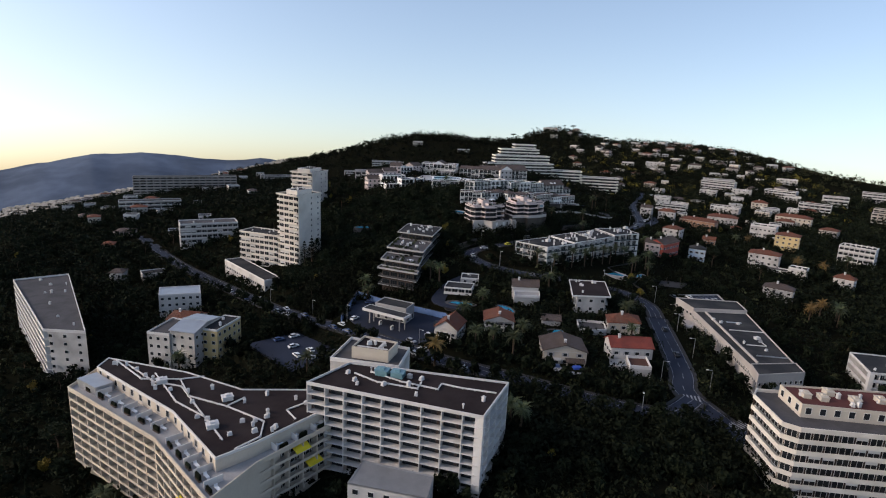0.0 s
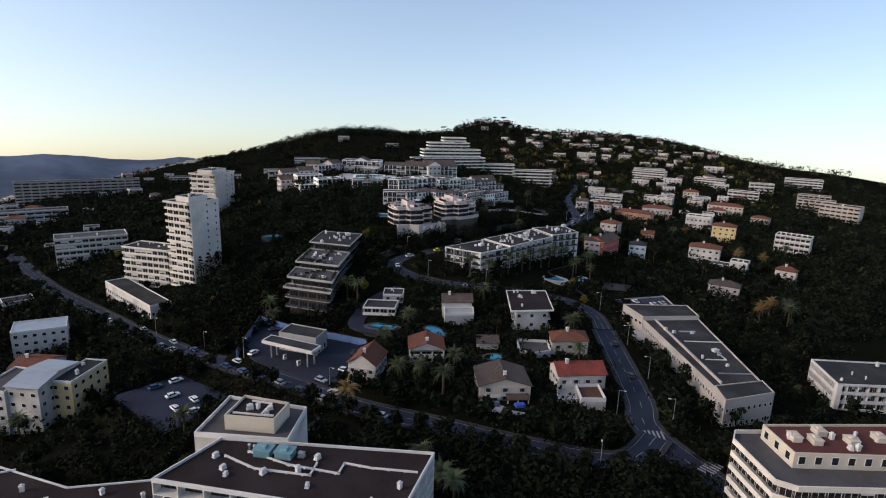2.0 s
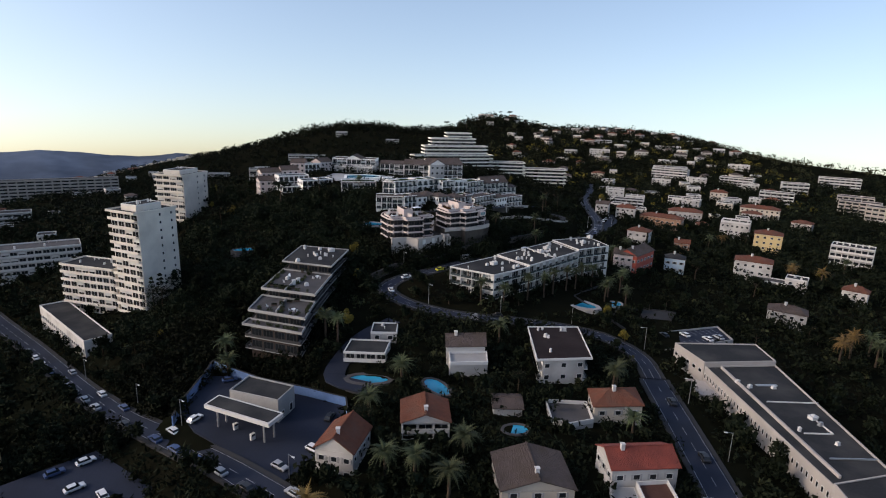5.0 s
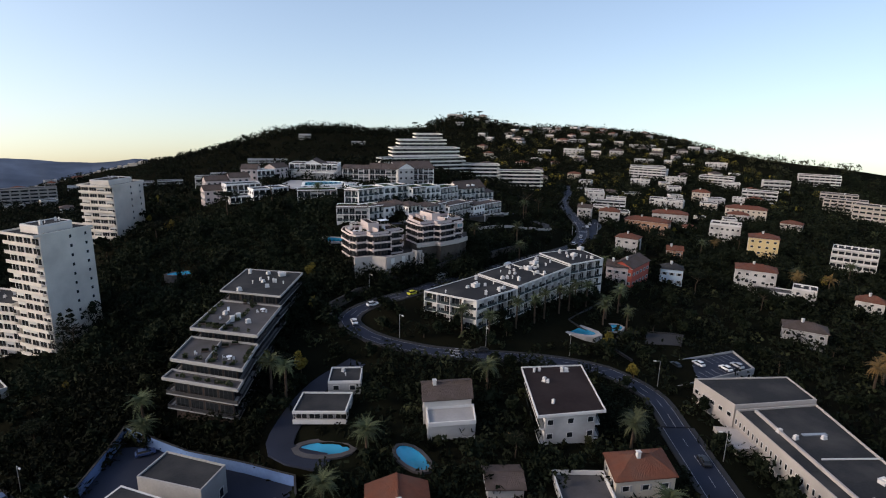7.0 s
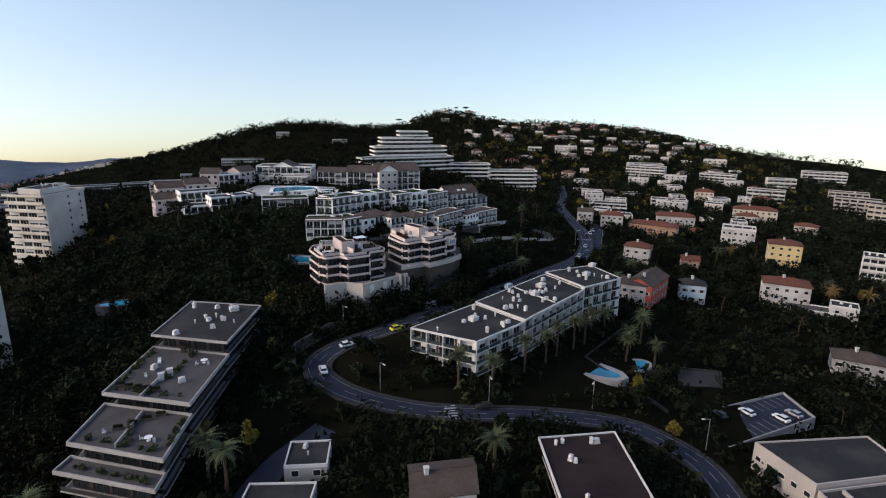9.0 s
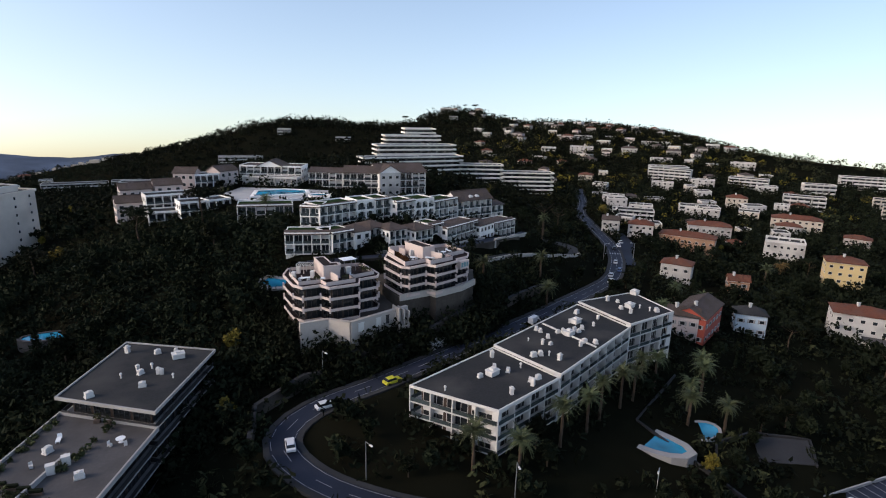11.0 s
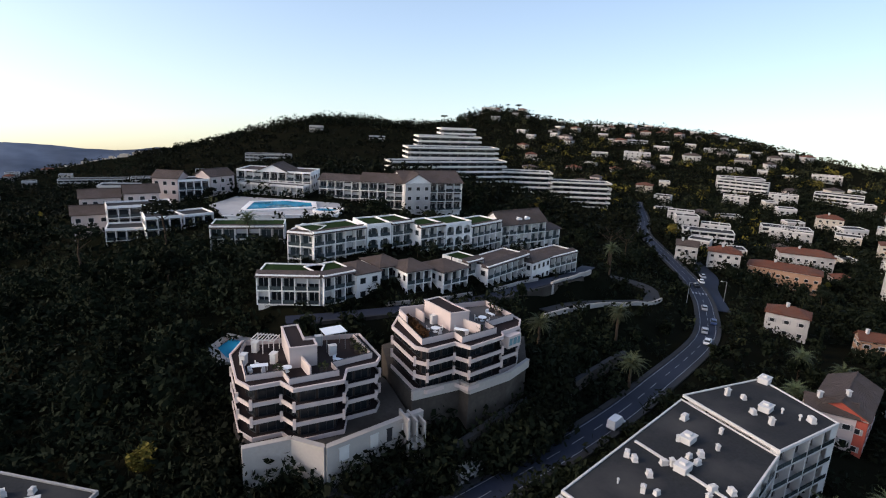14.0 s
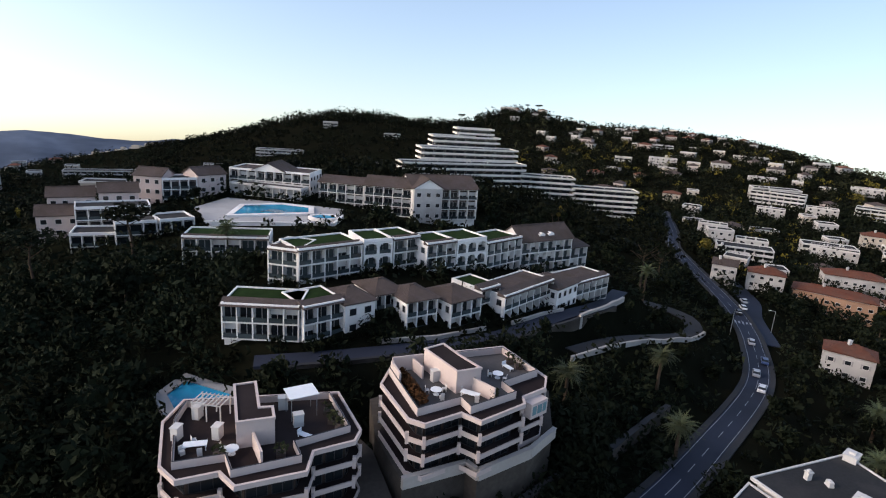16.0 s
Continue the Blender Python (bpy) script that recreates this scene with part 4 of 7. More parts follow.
def swimming_pool(poly, z, label, deck=1.4, deck_mat=None):
    """A pool with a paved rim and still water a little below it."""
    cx, cy = sum(p[0] for p in poly) / len(poly), sum(p[1] for p in poly) / len(poly)
    root = thing("swimming_pool", cx, cy, z, label, "pool")
    lp = [(x - cx, y - cy) for x, y in poly]
    out = inset(lp, -deck)
    FOOTPRINTS.append([(x + cx, y + cy) for x, y in out])
    n = len(lp)
    bm = bmesh.new()
    for i in range(n):
        prism(bm, [out[i], out[(i + 1) % n], lp[(i + 1) % n], lp[i]], -3.0, 0.0)
    part("rim", bm, deck_mat or TERRACE, root)
    bm = bmesh.new()
    prism(bm, lp, -2.4, -1.6)
    part("lining", bm, POOLTILE, root)
    bm = bmesh.new()
    prism(bm, lp, -1.59, -0.18)
    part("water", bm, WATER, root)
    return root


def ellipse(cx, cy, a, b, turn, n=14, pinch=0.0):
    out = []
    for i in range(n):
        t = i / n * math.tau
        r = 1 - pinch * max(0, math.cos(t - 1.2)) ** 3
        x, y = a * r * math.cos(t), b * r * math.sin(t)
        c, s = math.cos(radians(turn)), math.sin(radians(turn))
        out.append((cx + x * c - y * s, cy + x * s + y * c))
    return out


swimming_pool(ellipse(15.2, 227.0, 5.6, 2.4, -8), ground(15, 227) + 0.4, "turquoise oval pool in a dark garden")
swimming_pool(ellipse(33.5, 219.5, 5.2, 2.6, -62, pinch=0.2), ground(33.5, 220) + 0.4, "turquoise kidney pool with pale paved rim", 0.8)
swimming_pool(ellipse(50, 199.5, 3.0, 2.0, 0), ground(50, 199) + 0.3, "small garden pool with paved rim", 0.8)
swimming_pool(ellipse(97.5, 280.5, 7.2, 3.7, -48, pinch=0.3), ground(97.5, 280.5) + 0.2, "blue curved pool with pale sunbathing deck", 1.6, GREYWALL)
swimming_pool(ellipse(112.5, 284.5, 4.6, 3.0, 20), ground(112.5, 284.5) + 0.1, "round garden basin with pale rim", 0.7, GREYWALL)
swimming_pool([(15.7, 343.4), (14.3, 339), (17, 334.5), (22, 334.5), (23.6, 339.3)], 20.4, "deep blue angular pool with pale deck", 1.7, GREYWALL)
swimming_pool(ellipse(-38, 338, 6, 2.6, 10), ground(-38, 338) + 1.2, "small blue pool hidden in the trees", 0.8)

# ---- long institutional building ----
SIDE_POLY, SIDE_Z = [(156, 176), (186, 171), (191, 188), (162, 194)], -4.0
FARBLOCK = [(116.1, 226.8), (139.4, 226), (141.8, 238.6), (115, 241.6)]
lg = block("school_building", "long pale concrete building with rows of small windows", "school", [(109.9, 171.2), (126.6, 173), (138.8, 225.4), (116, 226.2)], -12, -0.6, 3, "pwpw", wall=BEIGE, band=BEIGE, roof=GREYROOF, parapet=0.5, bay=1.7, win_h=1.5, vents=5, seed=5, lower=4)
block("school_end_block", "pale concrete end block with flat grey roof", "school", [(107.2, 162.2), (124.6, 165.2), (126.3, 172.6), (109.5, 170.8)], -13, 0.4, 3, "wwpw", wall=BEIGE, band=BEIGE, roof=GREYROOF, parapet=0.3, bay=1.9, win_h=1.2, lower=4)
block("school_far_block", "pale concrete cross block with flat grey roof", "school", FARBLOCK, -12, 0.4, 3, "wwpw", wall=BEIGE, band=BEIGE, roof=GREYROOF, parapet=0.4, bay=3.2, win_h=1.2, lower=4)
block("porch", "projecting concrete entrance porch", "porch", [(109.6, 216.8), (114.8, 216), (115.7, 225), (110.6, 226.6)], -10, -4.6, 1, "pppw", wall=BEIGE, band=BEIGE, roof=BEIGE, parapet=0.2, lower=3)
o = lg.matrix_basis.translation
for p, q, w, h, mt in (((113.6, 173.5), (120.6, 225), 0.5, 0.75, BEIGE), ((120.5, 205), (134, 203), 0.25, 0.3, FASCIA), ((119, 190), (126, 189), 0.25, 0.3, FASCIA), ((126, 189), (126.6, 195), 0.25, 0.3, FASCIA), ((117, 180), (128, 178.5), 0.3, 0.35, METAL), ((124, 214), (130, 213.4), 0.9, 0.2, METAL)):
    length, m = edge_frame((p[0] - o.x, p[1] - o.y), (q[0] - o.x, q[1] - o.y))
    bm = bmesh.new()
    box(bm, 0, length, -w / 2, w / 2, 0, h)
    part("roof_ledge" if mt is BEIGE else "roof_duct", bm, mt, lg, at=m @ pose(0, 0, -0.25 - o.z))
roof_vent(lg, 126.5 - o.x, 196 - o.y, -0.25 - o.z, 2, 10, 0.6)
roof_vent(lg, 126 - o.x, 193 - o.y, -0.25 - o.z, 0, 10, 0.9, METAL)
deck = block("parking_deck", "concrete parking deck with marked bays", "car park", [(115, 248.6), (146.7, 255.8), (149, 268.7), (119.6, 264)], -12, -5.9, 2, "wwpp", wall=GREYWALL, band=GREYWALL, roof=ASPHALT, parapet=0.7, lower=3, bay=5)
for k in range(11):
    bm = bmesh.new()
    box(bm, -0.06, 0.06, -2.3, 2.3, 0, 0.012)
    f = k / 10
    part("bay_line", bm, PAINT, deck, at=Matrix.Translation((121.5 + 24 * f - deck.matrix_basis.translation.x, 261.6 + 4.0 * f - deck.matrix_basis.translation.y, 6.445)) @ pose(0, 0, 0, 0, 0, 10))
    part("bay_line", bpy.data.meshes["bay_line"], None, deck, at=Matrix.Translation((118.5 + 25 * f - deck.matrix_basis.translation.x, 252.6 + 5.6 * f - deck.matrix_basis.translation.y, 6.445)) @ pose(0, 0, 0, 0, 0, 10))
block("apartment_block", "white apartment block with glazed balconies beyond the school", "apartment block", SIDE_POLY, SIDE_Z - 9, SIDE_Z, 3, "bwpb", roof=GREYROOF, parapet=0.5, vents=5, lower=5, shade=True, seed=61)
pad("sports_court", PADS["court"][1], -3.4, PAVING, "walled pale court", "court")
garden_wall([(104, 268), (113, 280), (126, 285), (138, 280.5), (131, 271.5)], 0.5, PAVING, "pale garden wall round the court")
garden_wall([(108, 262), (104, 272), (97, 286), (120, 306)], 0.6, PAVING, "pale garden wall beside the palms")

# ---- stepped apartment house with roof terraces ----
# Walls are dark brown, with the shade between the slabs painted in.
ter = block("terraced_apartments", "stepped grey apartment house with planted roof terraces", "apartment block", [(-15, 287.6), (2.3, 280), (7.6, 303.3), (-10.6, 309.8)], 0, 16.6, 5, "ddpd", wall=BROWNSHADE, band=GREYWALL, shade=True, roof=GREYROOF, parapet=0.3, overhang=0.5, vents=12, seed=21, bay=4, lower=4, rail="dark", window_kind="dark")
block("", "", "", [(-19, 266), (-1.9, 258.5), (2.2, 279.8), (-15, 287.2)], 0, 13.2, 4, "ddpd", wall=BROWNSHADE, band=GREYWALL, shade=True, roof=TERRACE, overhang=0.5, parapet=0.55, root=ter, vents=2, seed=22, bay=4, lower=4, rail="dark", window_kind="dark")
block("", "", "", [(-20.9, 252.8), (-3.8, 244.5), (-2.0, 258.2), (-19.1, 265.6)], 0, 10.6, 3, "ddpd", wall=BROWNSHADE, band=GREYWALL, shade=True, roof=TERRACE, overhang=0.5, parapet=0.55, root=ter, seed=23, bay=4, lower=4, rail="dark", window_kind="dark")
block("", "", "", [(-22, 249), (-4.4, 240.5), (-3.9, 244.2), (-21, 252.5)], 0, 7.6, 2, "ddpd", wall=BROWNSHADE, band=GREYWALL, shade=True, roof=TERRACE, overhang=0.5, parapet=0.5, root=ter, seed=24, bay=4, lower=4, rail="dark", window_kind="dark")
cx0, cy0, cz0 = ter.matrix_basis.translation
roof_vent(ter, 1.5 - cx0, 301 - cy0, 17.0 - cz0, 2, 20, 0.7)
for k in range(9):
    bm = bmesh.new()
    box(bm, -0.9, 0.9, -0.3, 0.3, 0, 0.45)
    box(bm, -0.8, 0.8, -0.25, 0.25, 0.45, 0.9, 1)
    x, y = (-17 + 1.9 * k, 268.6 - 0.85 * k) if k < 5 else (-14 + 2.2 * (k - 5), 256 + 1.2 * (k - 5))
    part("planter", bm, [BROWNTILE, LEAF], ter, at=Matrix.Translation((x - cx0, y - cy0, (13.6 if k < 5 else 11.0) - cz0)))

# ---- white residence with three roofs by the avenue ----
mdA = block("residence", "white four-storey residence with balconies and grey-green flat roof", "apartment block", [(46.5, 286), (61, 274), (77.3, 284.4), (68, 300.8)], 2.2, 14.4, 4, "bbpd", roof=GREYROOF, parapet=0.25, bay=4.5, lower=4, vents=10, seed=31, rail="glass", shade=True)
mdB = block("residence", "white four-storey residence with balconies and grey-green flat roof", "apartment block", [(77.6, 284.6), (105.4, 306), (99.5, 324), (68.2, 301)], 1.8, 14.9, 4, "bppd", roof=GREYROOF, parapet=0.25, bay=4.2, lower=4, vents=22, seed=32, rail="glass", shade=True)
mdC = block("residence", "white four-storey end block with balconies and flat roof", "apartment block", [(105.6, 306.2), (122.2, 313), (119.5, 329.5), (99.8, 324.2)], 1.6, 15.6, 4, "bbpd", roof=GREYROOF, parapet=0.25, bay=4.2, lower=4, vents=7, seed=33, rail="glass", shade=True)
o = mdB.matrix_basis.translation
for p, q in (((84.3, 311.6), (91.2, 296.2)),):
    length, m = edge_frame((p[0] - o.x, p[1] - o.y), (q[0] - o.x, q[1] - o.y))
    bm = bmesh.new()
    box(bm, 0, length, -0.18, 0.18, 0, 0.3)
    part("roof_kerb", bm, FASCIA, mdB, "white kerb across the roof", at=m @ pose(0, 0, 15.23 - o.z))
for r, x, y, z in ((mdA, 64, 288, 14.8), (mdB, 88, 304, 15.3), (mdB, 93, 311, 15.3), (mdC, 112, 318, 16.0), (mdC, 119.3, 328, 16.0)):
    o = r.matrix_basis.translation
    roof_vent(r, x - o.x, y - o.y, z - o.z, 2, 33, 0.75)

# ---- two terraced houses with pale bands above the avenue ----
garden_wall([(48.6, 315.2), (56.6, 318.3), (57.8, 316.6), (65.4, 320.9), (70, 325.5)], 1.2, BEIGE, "pale rendered wall below the upper terrace house", 0.5, 23.4, 0.4)
pad("upper_podium", [(48.6, 315.4), (56.6, 318.5), (57.8, 316.8), (65.2, 321.1), (69.8, 325.7), (72.6, 337), (55, 341.5), (44.6, 334), (45.4, 325)], 22.6, STONE, "stone-walled terrace at the foot of the upper house", "terrace", 14)
garden_wall([(25.3, 305.4), (31.5, 307.3), (36.2, 304.8), (50, 313.4)], 1.2, BEIGE, "tall concrete retaining wall of the terraces", 0.8, 21.3, 7)
pad("podium", [(22.6, 313), (25.3, 305.5), (31.5, 307.5), (36.2, 305), (48.3, 313), (45.2, 325), (42, 330), (24, 328)], 20.2, STONE, "stone-walled terrace at the foot of the houses", "terrace", 12)
pad_doors = thing("wall_shutters", 40, 307, 18, "pale steel shutters in the retaining wall", "shutter")
for u, w in ((0.16, 1.5), (0.46, 1.3), (0.62, 0.9), (0.8, 1.4)):
    length, m = edge_frame((36.2 - 40, 304.8 - 307), (50 - 40, 313.4 - 307))
    bm = bmesh.new()
    box(bm, u * length - w / 2, u * length + w / 2, -0.46, -0.38, 0.4, 2.4)
    box(bm, u * length - w / 2 - 0.1, u * length + w / 2 + 0.1, -0.5, -0.38, 2.4, 2.55)
    part("shutter", bm, FASCIA if w != 0.9 else DARKMETAL, pad_doors, at=m)


def roof_room(root, poly, z0, z1, cap=0.25):
    """A rendered room on a roof terrace: walls, overhanging rim and dark felt top."""
    o = root.matrix_basis.translation
    lp = [(x - o.x, y - o.y) for x, y in poly]
    bm = bmesh.new()
    prism(bm, lp, z0 - o.z, z1 - o.z)
    part("roof_room", bm, PINK, root)
    rim = inset(lp, 0.22)
    bm = bmesh.new()
    ring(bm, inset(lp, -0.08), rim, z1 - o.z, z1 + cap - o.z)
    part("roof_rim", bm, PINK, root)
    bm = bmesh.new()
    prism(bm, rim, z1 + 0.004 - o.z, z1 + 0.1 - o.z)
    part("roof_felt", bm, FELT, root, "dark roof felt")


def roof_parapet(root, poly, z0, z1, floor_mat):
    """A rendered parapet round a roof terrace, and its paving."""
    o = root.matrix_basis.translation
    lp = [(x - o.x, y - o.y) for x, y in poly]
    inner = inset(lp, 0.22)
    bm = bmesh.new()
    ring(bm, lp, inner, z0 - o.z, z1 - o.z)
    part("terrace_parapet", bm, PINK, root)
    bm = bmesh.new()
    ring(bm, inset(lp, 0.05), inset(lp, 0.17), z1 - o.z + 0.004, z1 - o.z + 0.05)
    part("parapet_capping", bm, DARKMETAL, root, "dark capping strip")
    bm = bmesh.new()
    prism(bm, inner, z0 - o.z, z0 + 0.08 - o.z)
    part("terrace_floor", bm, floor_mat, root, "dark paved roof terrace")


def screen_wall(root, p, q, z0, z1, thick=0.24):
    o = root.matrix_basis.translation
    length, m = edge_frame((p[0] - o.x, p[1] - o.y), (q[0] - o.x, q[1] - o.y))
    bm = bmesh.new()
    box(bm, 0, length, -thick / 2, thick / 2, 0, z1 - z0)
    part("screen_wall", bm, PINK, root, at=m @ pose(0, 0, z0 - o.z))


def corner_fins(root, poly, edges, z0, fh, floors):
    """Chunky upright stubs where the balcony bands turn."""
    o = root.matrix_basis.translation
    lp = inset([(x - o.x, y - o.y) for x, y in poly], 0.12)
    for i in range(len(lp)):
        if edges[i] == "d" or edges[i - 1] == "d":
            for f in range(1, floors):
                bm = bmesh.new()
                z = z0 - o.z + f * fh
                box(bm, lp[i][0] - 0.2, lp[i][0] + 0.2, lp[i][1] - 0.2, lp[i][1] + 0.2, z - 0.35, z + 1.12)
                part("corner_stub", bm, PINK, root)


OUT_A = [(21.3, 318.4), (23.8, 310.4), (26.1, 308.1), (29.9, 309.4), (31.9, 307.2), (38.6, 309.4), (38.9, 312.8), (43.2, 314.7), (43.8, 316.9), (40.6, 325.6), (22.1, 323.4)]
OUT_B = [(45.8, 324.8), (48.9, 316.6), (50.9, 315.4), (55.4, 317.8), (57.5, 316.0), (63.8, 320.0), (64.0, 321.7), (67.5, 324.0), (68.6, 327.1), (64.5, 336.9), (48.0, 332.6)]
# Both houses: loggia walls dark brown, their shade painted into the colour.
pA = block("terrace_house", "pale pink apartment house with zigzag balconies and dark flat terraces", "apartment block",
           OUT_A, 20.2, 28.0, 3, "ddddddddddp", wall=BROWNSHADE, band=PINK, roof=FELT, parapet=0.3, recess=1.5, bay=3.2, band_height=0.42, lower=1, rail="solid", window_kind="dark", floor=FELT, win_h=1.9)
corner_fins(pA, OUT_A, "ddddddddddp", 20.2, 2.6, 3)
roof_parapet(pA, [(22.8, 318.1), (25.2, 310.1), (30.0, 311.4), (31.2, 308.8), (37.8, 311.2), (36.8, 313.7), (42.5, 316.7), (39.6, 324.2), (22.8, 322.0)], 28.33, 29.2, FELT)
roof_room(pA, [(28.5, 321.6), (30.7, 313.5), (34.5, 314.5), (33.9, 316.8), (32.5, 316.6), (30.9, 322.4)], 28.4, 31.4)
screen_wall(pA, (32.3, 314.0), (33.9, 310.4), 28.41, 30.2)
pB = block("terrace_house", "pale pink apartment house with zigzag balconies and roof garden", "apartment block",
           OUT_B, 22.6, 29.6, 3, "ddddddddddp", wall=BROWNSHADE, band=PINK, roof=FELT, parapet=0.3, recess=1.5, bay=3.2, band_height=0.42, lower=1, rail="solid", window_kind="dark", floor=FELT, win_h=1.8)
corner_fins(pB, OUT_B, "ddddddddddp", 22.6, 2.333, 3)
roof_parapet(pB, [(47.0, 327.6), (50.1, 317.4), (55.6, 320.1), (56.5, 317.9), (62.9, 321.6), (61.8, 324.2), (67.3, 327.6), (63.9, 334.8), (49, 330.8)], 29.93, 30.95, TERRACE)
roof_room(pB, [(51.7, 329.2), (55.3, 322.6), (58.6, 323.7), (56.5, 327.0), (54.5, 331)], 30.02, 32.9)
screen_wall(pB, (57.6, 323.4), (59.9, 320.6), 30.02, 31.9)
screen_wall(pB, (47.4, 328.4), (51.6, 329.6), 30.02, 32.1)
screen_wall(pB, (50.2, 329.1), (51.4, 326.4), 30.02, 31.7)
screen_wall(pB, (47.3, 327.6), (48.3, 324.2), 30.02, 32.0)
o = pB.matrix_basis.translation
length, m = edge_frame((64.6 - o.x, 320.9 - o.y), (67.2 - o.x, 322.7 - o.y))
bm = bmesh.new()
box(bm, 0, length, -0.35, 1.2, 0, 2.1)
box(bm, 0.25, length - 0.25, -0.38, -0.3, 0.5, 1.7, 1)
for k in (1, 2):
    box(bm, length * k / 3 - 0.05, length * k / 3 + 0.05, -0.42, -0.34, 0.5, 1.7)
part("glazed_bay", bm, [PINK, TEAL], pB, "white bay with pale blue glazing", at=m @ pose(0, 0, 27.5 - o.z))


def terrace_piece(root, kind, x, y, z, turn):
    """Loose things on a roof terrace: plant box, round table, lounger, cabinet, pergola."""
    o = root.matrix_basis.translation
    at = Matrix.Translation((x - o.x, y - o.y, z - o.z)) @ pose(0, 0, 0, 0, 0, turn)
    bm = bmesh.new()
    if kind == "planter":
        box(bm, -0.5, 0.5, -0.5, 0.5, 0, 0.55)
        v_, f_ = leaf_cloud([(0, 0, 1.0, 0.7, 0.7, 0.6)], 40, 0.2, int(abs(x) * 7))
        me_ = bpy.data.meshes.new("shrub")
        me_.from_pydata(v_, [], f_)
        me_.materials.append(OLIVE)
        part("shrub", me_, None, part("terrace_planter", bm, BROWNTILE, root, at=at))
        return
    if kind == "table":
        cyl(bm, 0, 0, 0.68, 0.74, 0.75, 0.75, 12)
        cyl(bm, 0, 0, 0, 0.68, 0.08, 0.08, 6)
        cyl(bm, 0, 0, 0, 0.06, 0.4, 0.4, 8)
    elif kind == "long_table":
        box(bm, -1.2, 1.2, -0.5, 0.5, 0.68, 0.75)
        for sx in (-1.05, 1.05):
            for sy in (-0.38, 0.38):
                box(bm, sx - 0.05, sx + 0.05, sy - 0.05, sy + 0.05, 0, 0.68)
    elif kind == "chair":
        side = [(-0.26, 0), (-0.2, 0), (-0.2, 0.4), (0.2, 0.4), (0.2, 0), (0.27, 0), (0.27, 0.95), (0.22, 0.95), (0.22, 0.46), (-0.26, 0.46)]
        a = [bm.verts.new((-0.26, y_, z_)) for y_, z_ in side]
        b = [bm.verts.new((0.26, y_, z_)) for y_, z_ in side]
        bm.faces.new(a[::-1])
        bm.faces.new(b)
        for i in range(len(side)):
            k = (i + 1) % len(side)
            bm.faces.new((a[i], a[k], b[k], b[i]))
    elif kind == "lounger":
        box(bm, -0.35, 0.35, -0.9, 0.9, 0.28, 0.36)
        box(bm, -0.35, 0.35, 0.8, 0.9, 0.28, 0.85)
        for sx in (-0.28, 0.28):
            for sy in (-0.8, 0.75):
                box(bm, sx - 0.04, sx + 0.04, sy - 0.04, sy + 0.04, 0, 0.28)
    elif kind == "cabinet":
        box(bm, -0.55, 0.55, -0.4, 0.4, 0, 1.5)
        box(bm, -0.62, 0.62, -0.47, 0.47, 1.5, 1.6)
    else:
        for sx in (-1.7, 0, 1.7):
            for sy in (-1.1, 1.1):
                box(bm, sx - 0.06, sx + 0.06, sy - 0.06, sy + 0.06, 0, 2.2)
        for k in range(8):
            box(bm, -1.8 + k * 0.5, -1.7 + k * 0.5, -1.3, 1.3, 2.2, 2.3)
        box(bm, -1.8, 1.8, -1.16, -1.04, 2.1, 2.2)
        box(bm, -1.8, 1.8, 1.04, 1.16, 2.1, 2.2)
    part({"table": "terrace_table", "long_table": "terrace_table", "chair": "terrace_chair", "lounger": "lounger", "cabinet": "terrace_cabinet"}.get(kind, "pergola"), bm, CLOTH if kind in ("table", "lounger", "long_table") else FASCIA, root, at=at)


for kind, x, y, turn in (("pergola", 26.4, 319.8, -14), ("cabinet", 24.9, 319.6, 76), ("cabinet", 28.2, 315.6, 76), ("cabinet", 24.0, 315.4, 76), ("long_table", 26.5, 313.4, 10), ("chair", 25.4, 312.6, 40), ("chair", 27.2, 312.5, 200), ("chair", 26.0, 314.6, 120), ("table", 30.4, 312.6, 0), ("chair", 29.3, 313.2, 80), ("planter", 35.5, 312.2, 10), ("planter", 29.2, 311.9, 10), ("cabinet", 34.2, 321.6, 10), ("cabinet", 36.5, 318.0, 20), ("planter", 40.3, 318.6, 0), ("planter", 39.6, 320.6, 0), ("planter", 41.2, 317.0, 0), ("lounger", 37.6, 315.6, 60)):
    terrace_piece(pA, kind, x, y, 28.41, turn)
for kind, x, y, turn in (("table", 52.8, 322.4, 0), ("chair", 51.7, 322.8, 90), ("chair", 53.4, 321.2, 190), ("chair", 53.9, 323.2, 280), ("long_table", 57.0, 321.6, -30), ("chair", 56.3, 322.7, 20), ("chair", 57.7, 320.7, 170), ("cabinet", 53.0, 326.0, 25), ("table", 61.6, 326.9, 0), ("chair", 60.6, 327.3, 90), ("chair", 62.4, 326.1, 250), ("lounger", 63.6, 329.6, 30), ("planter", 59.9, 321.2, 0), ("planter", 64.2, 331.4, 0), ("planter", 65.2, 329.8, 0)):
    terrace_piece(pB, kind, x, y, 30.01, turn)
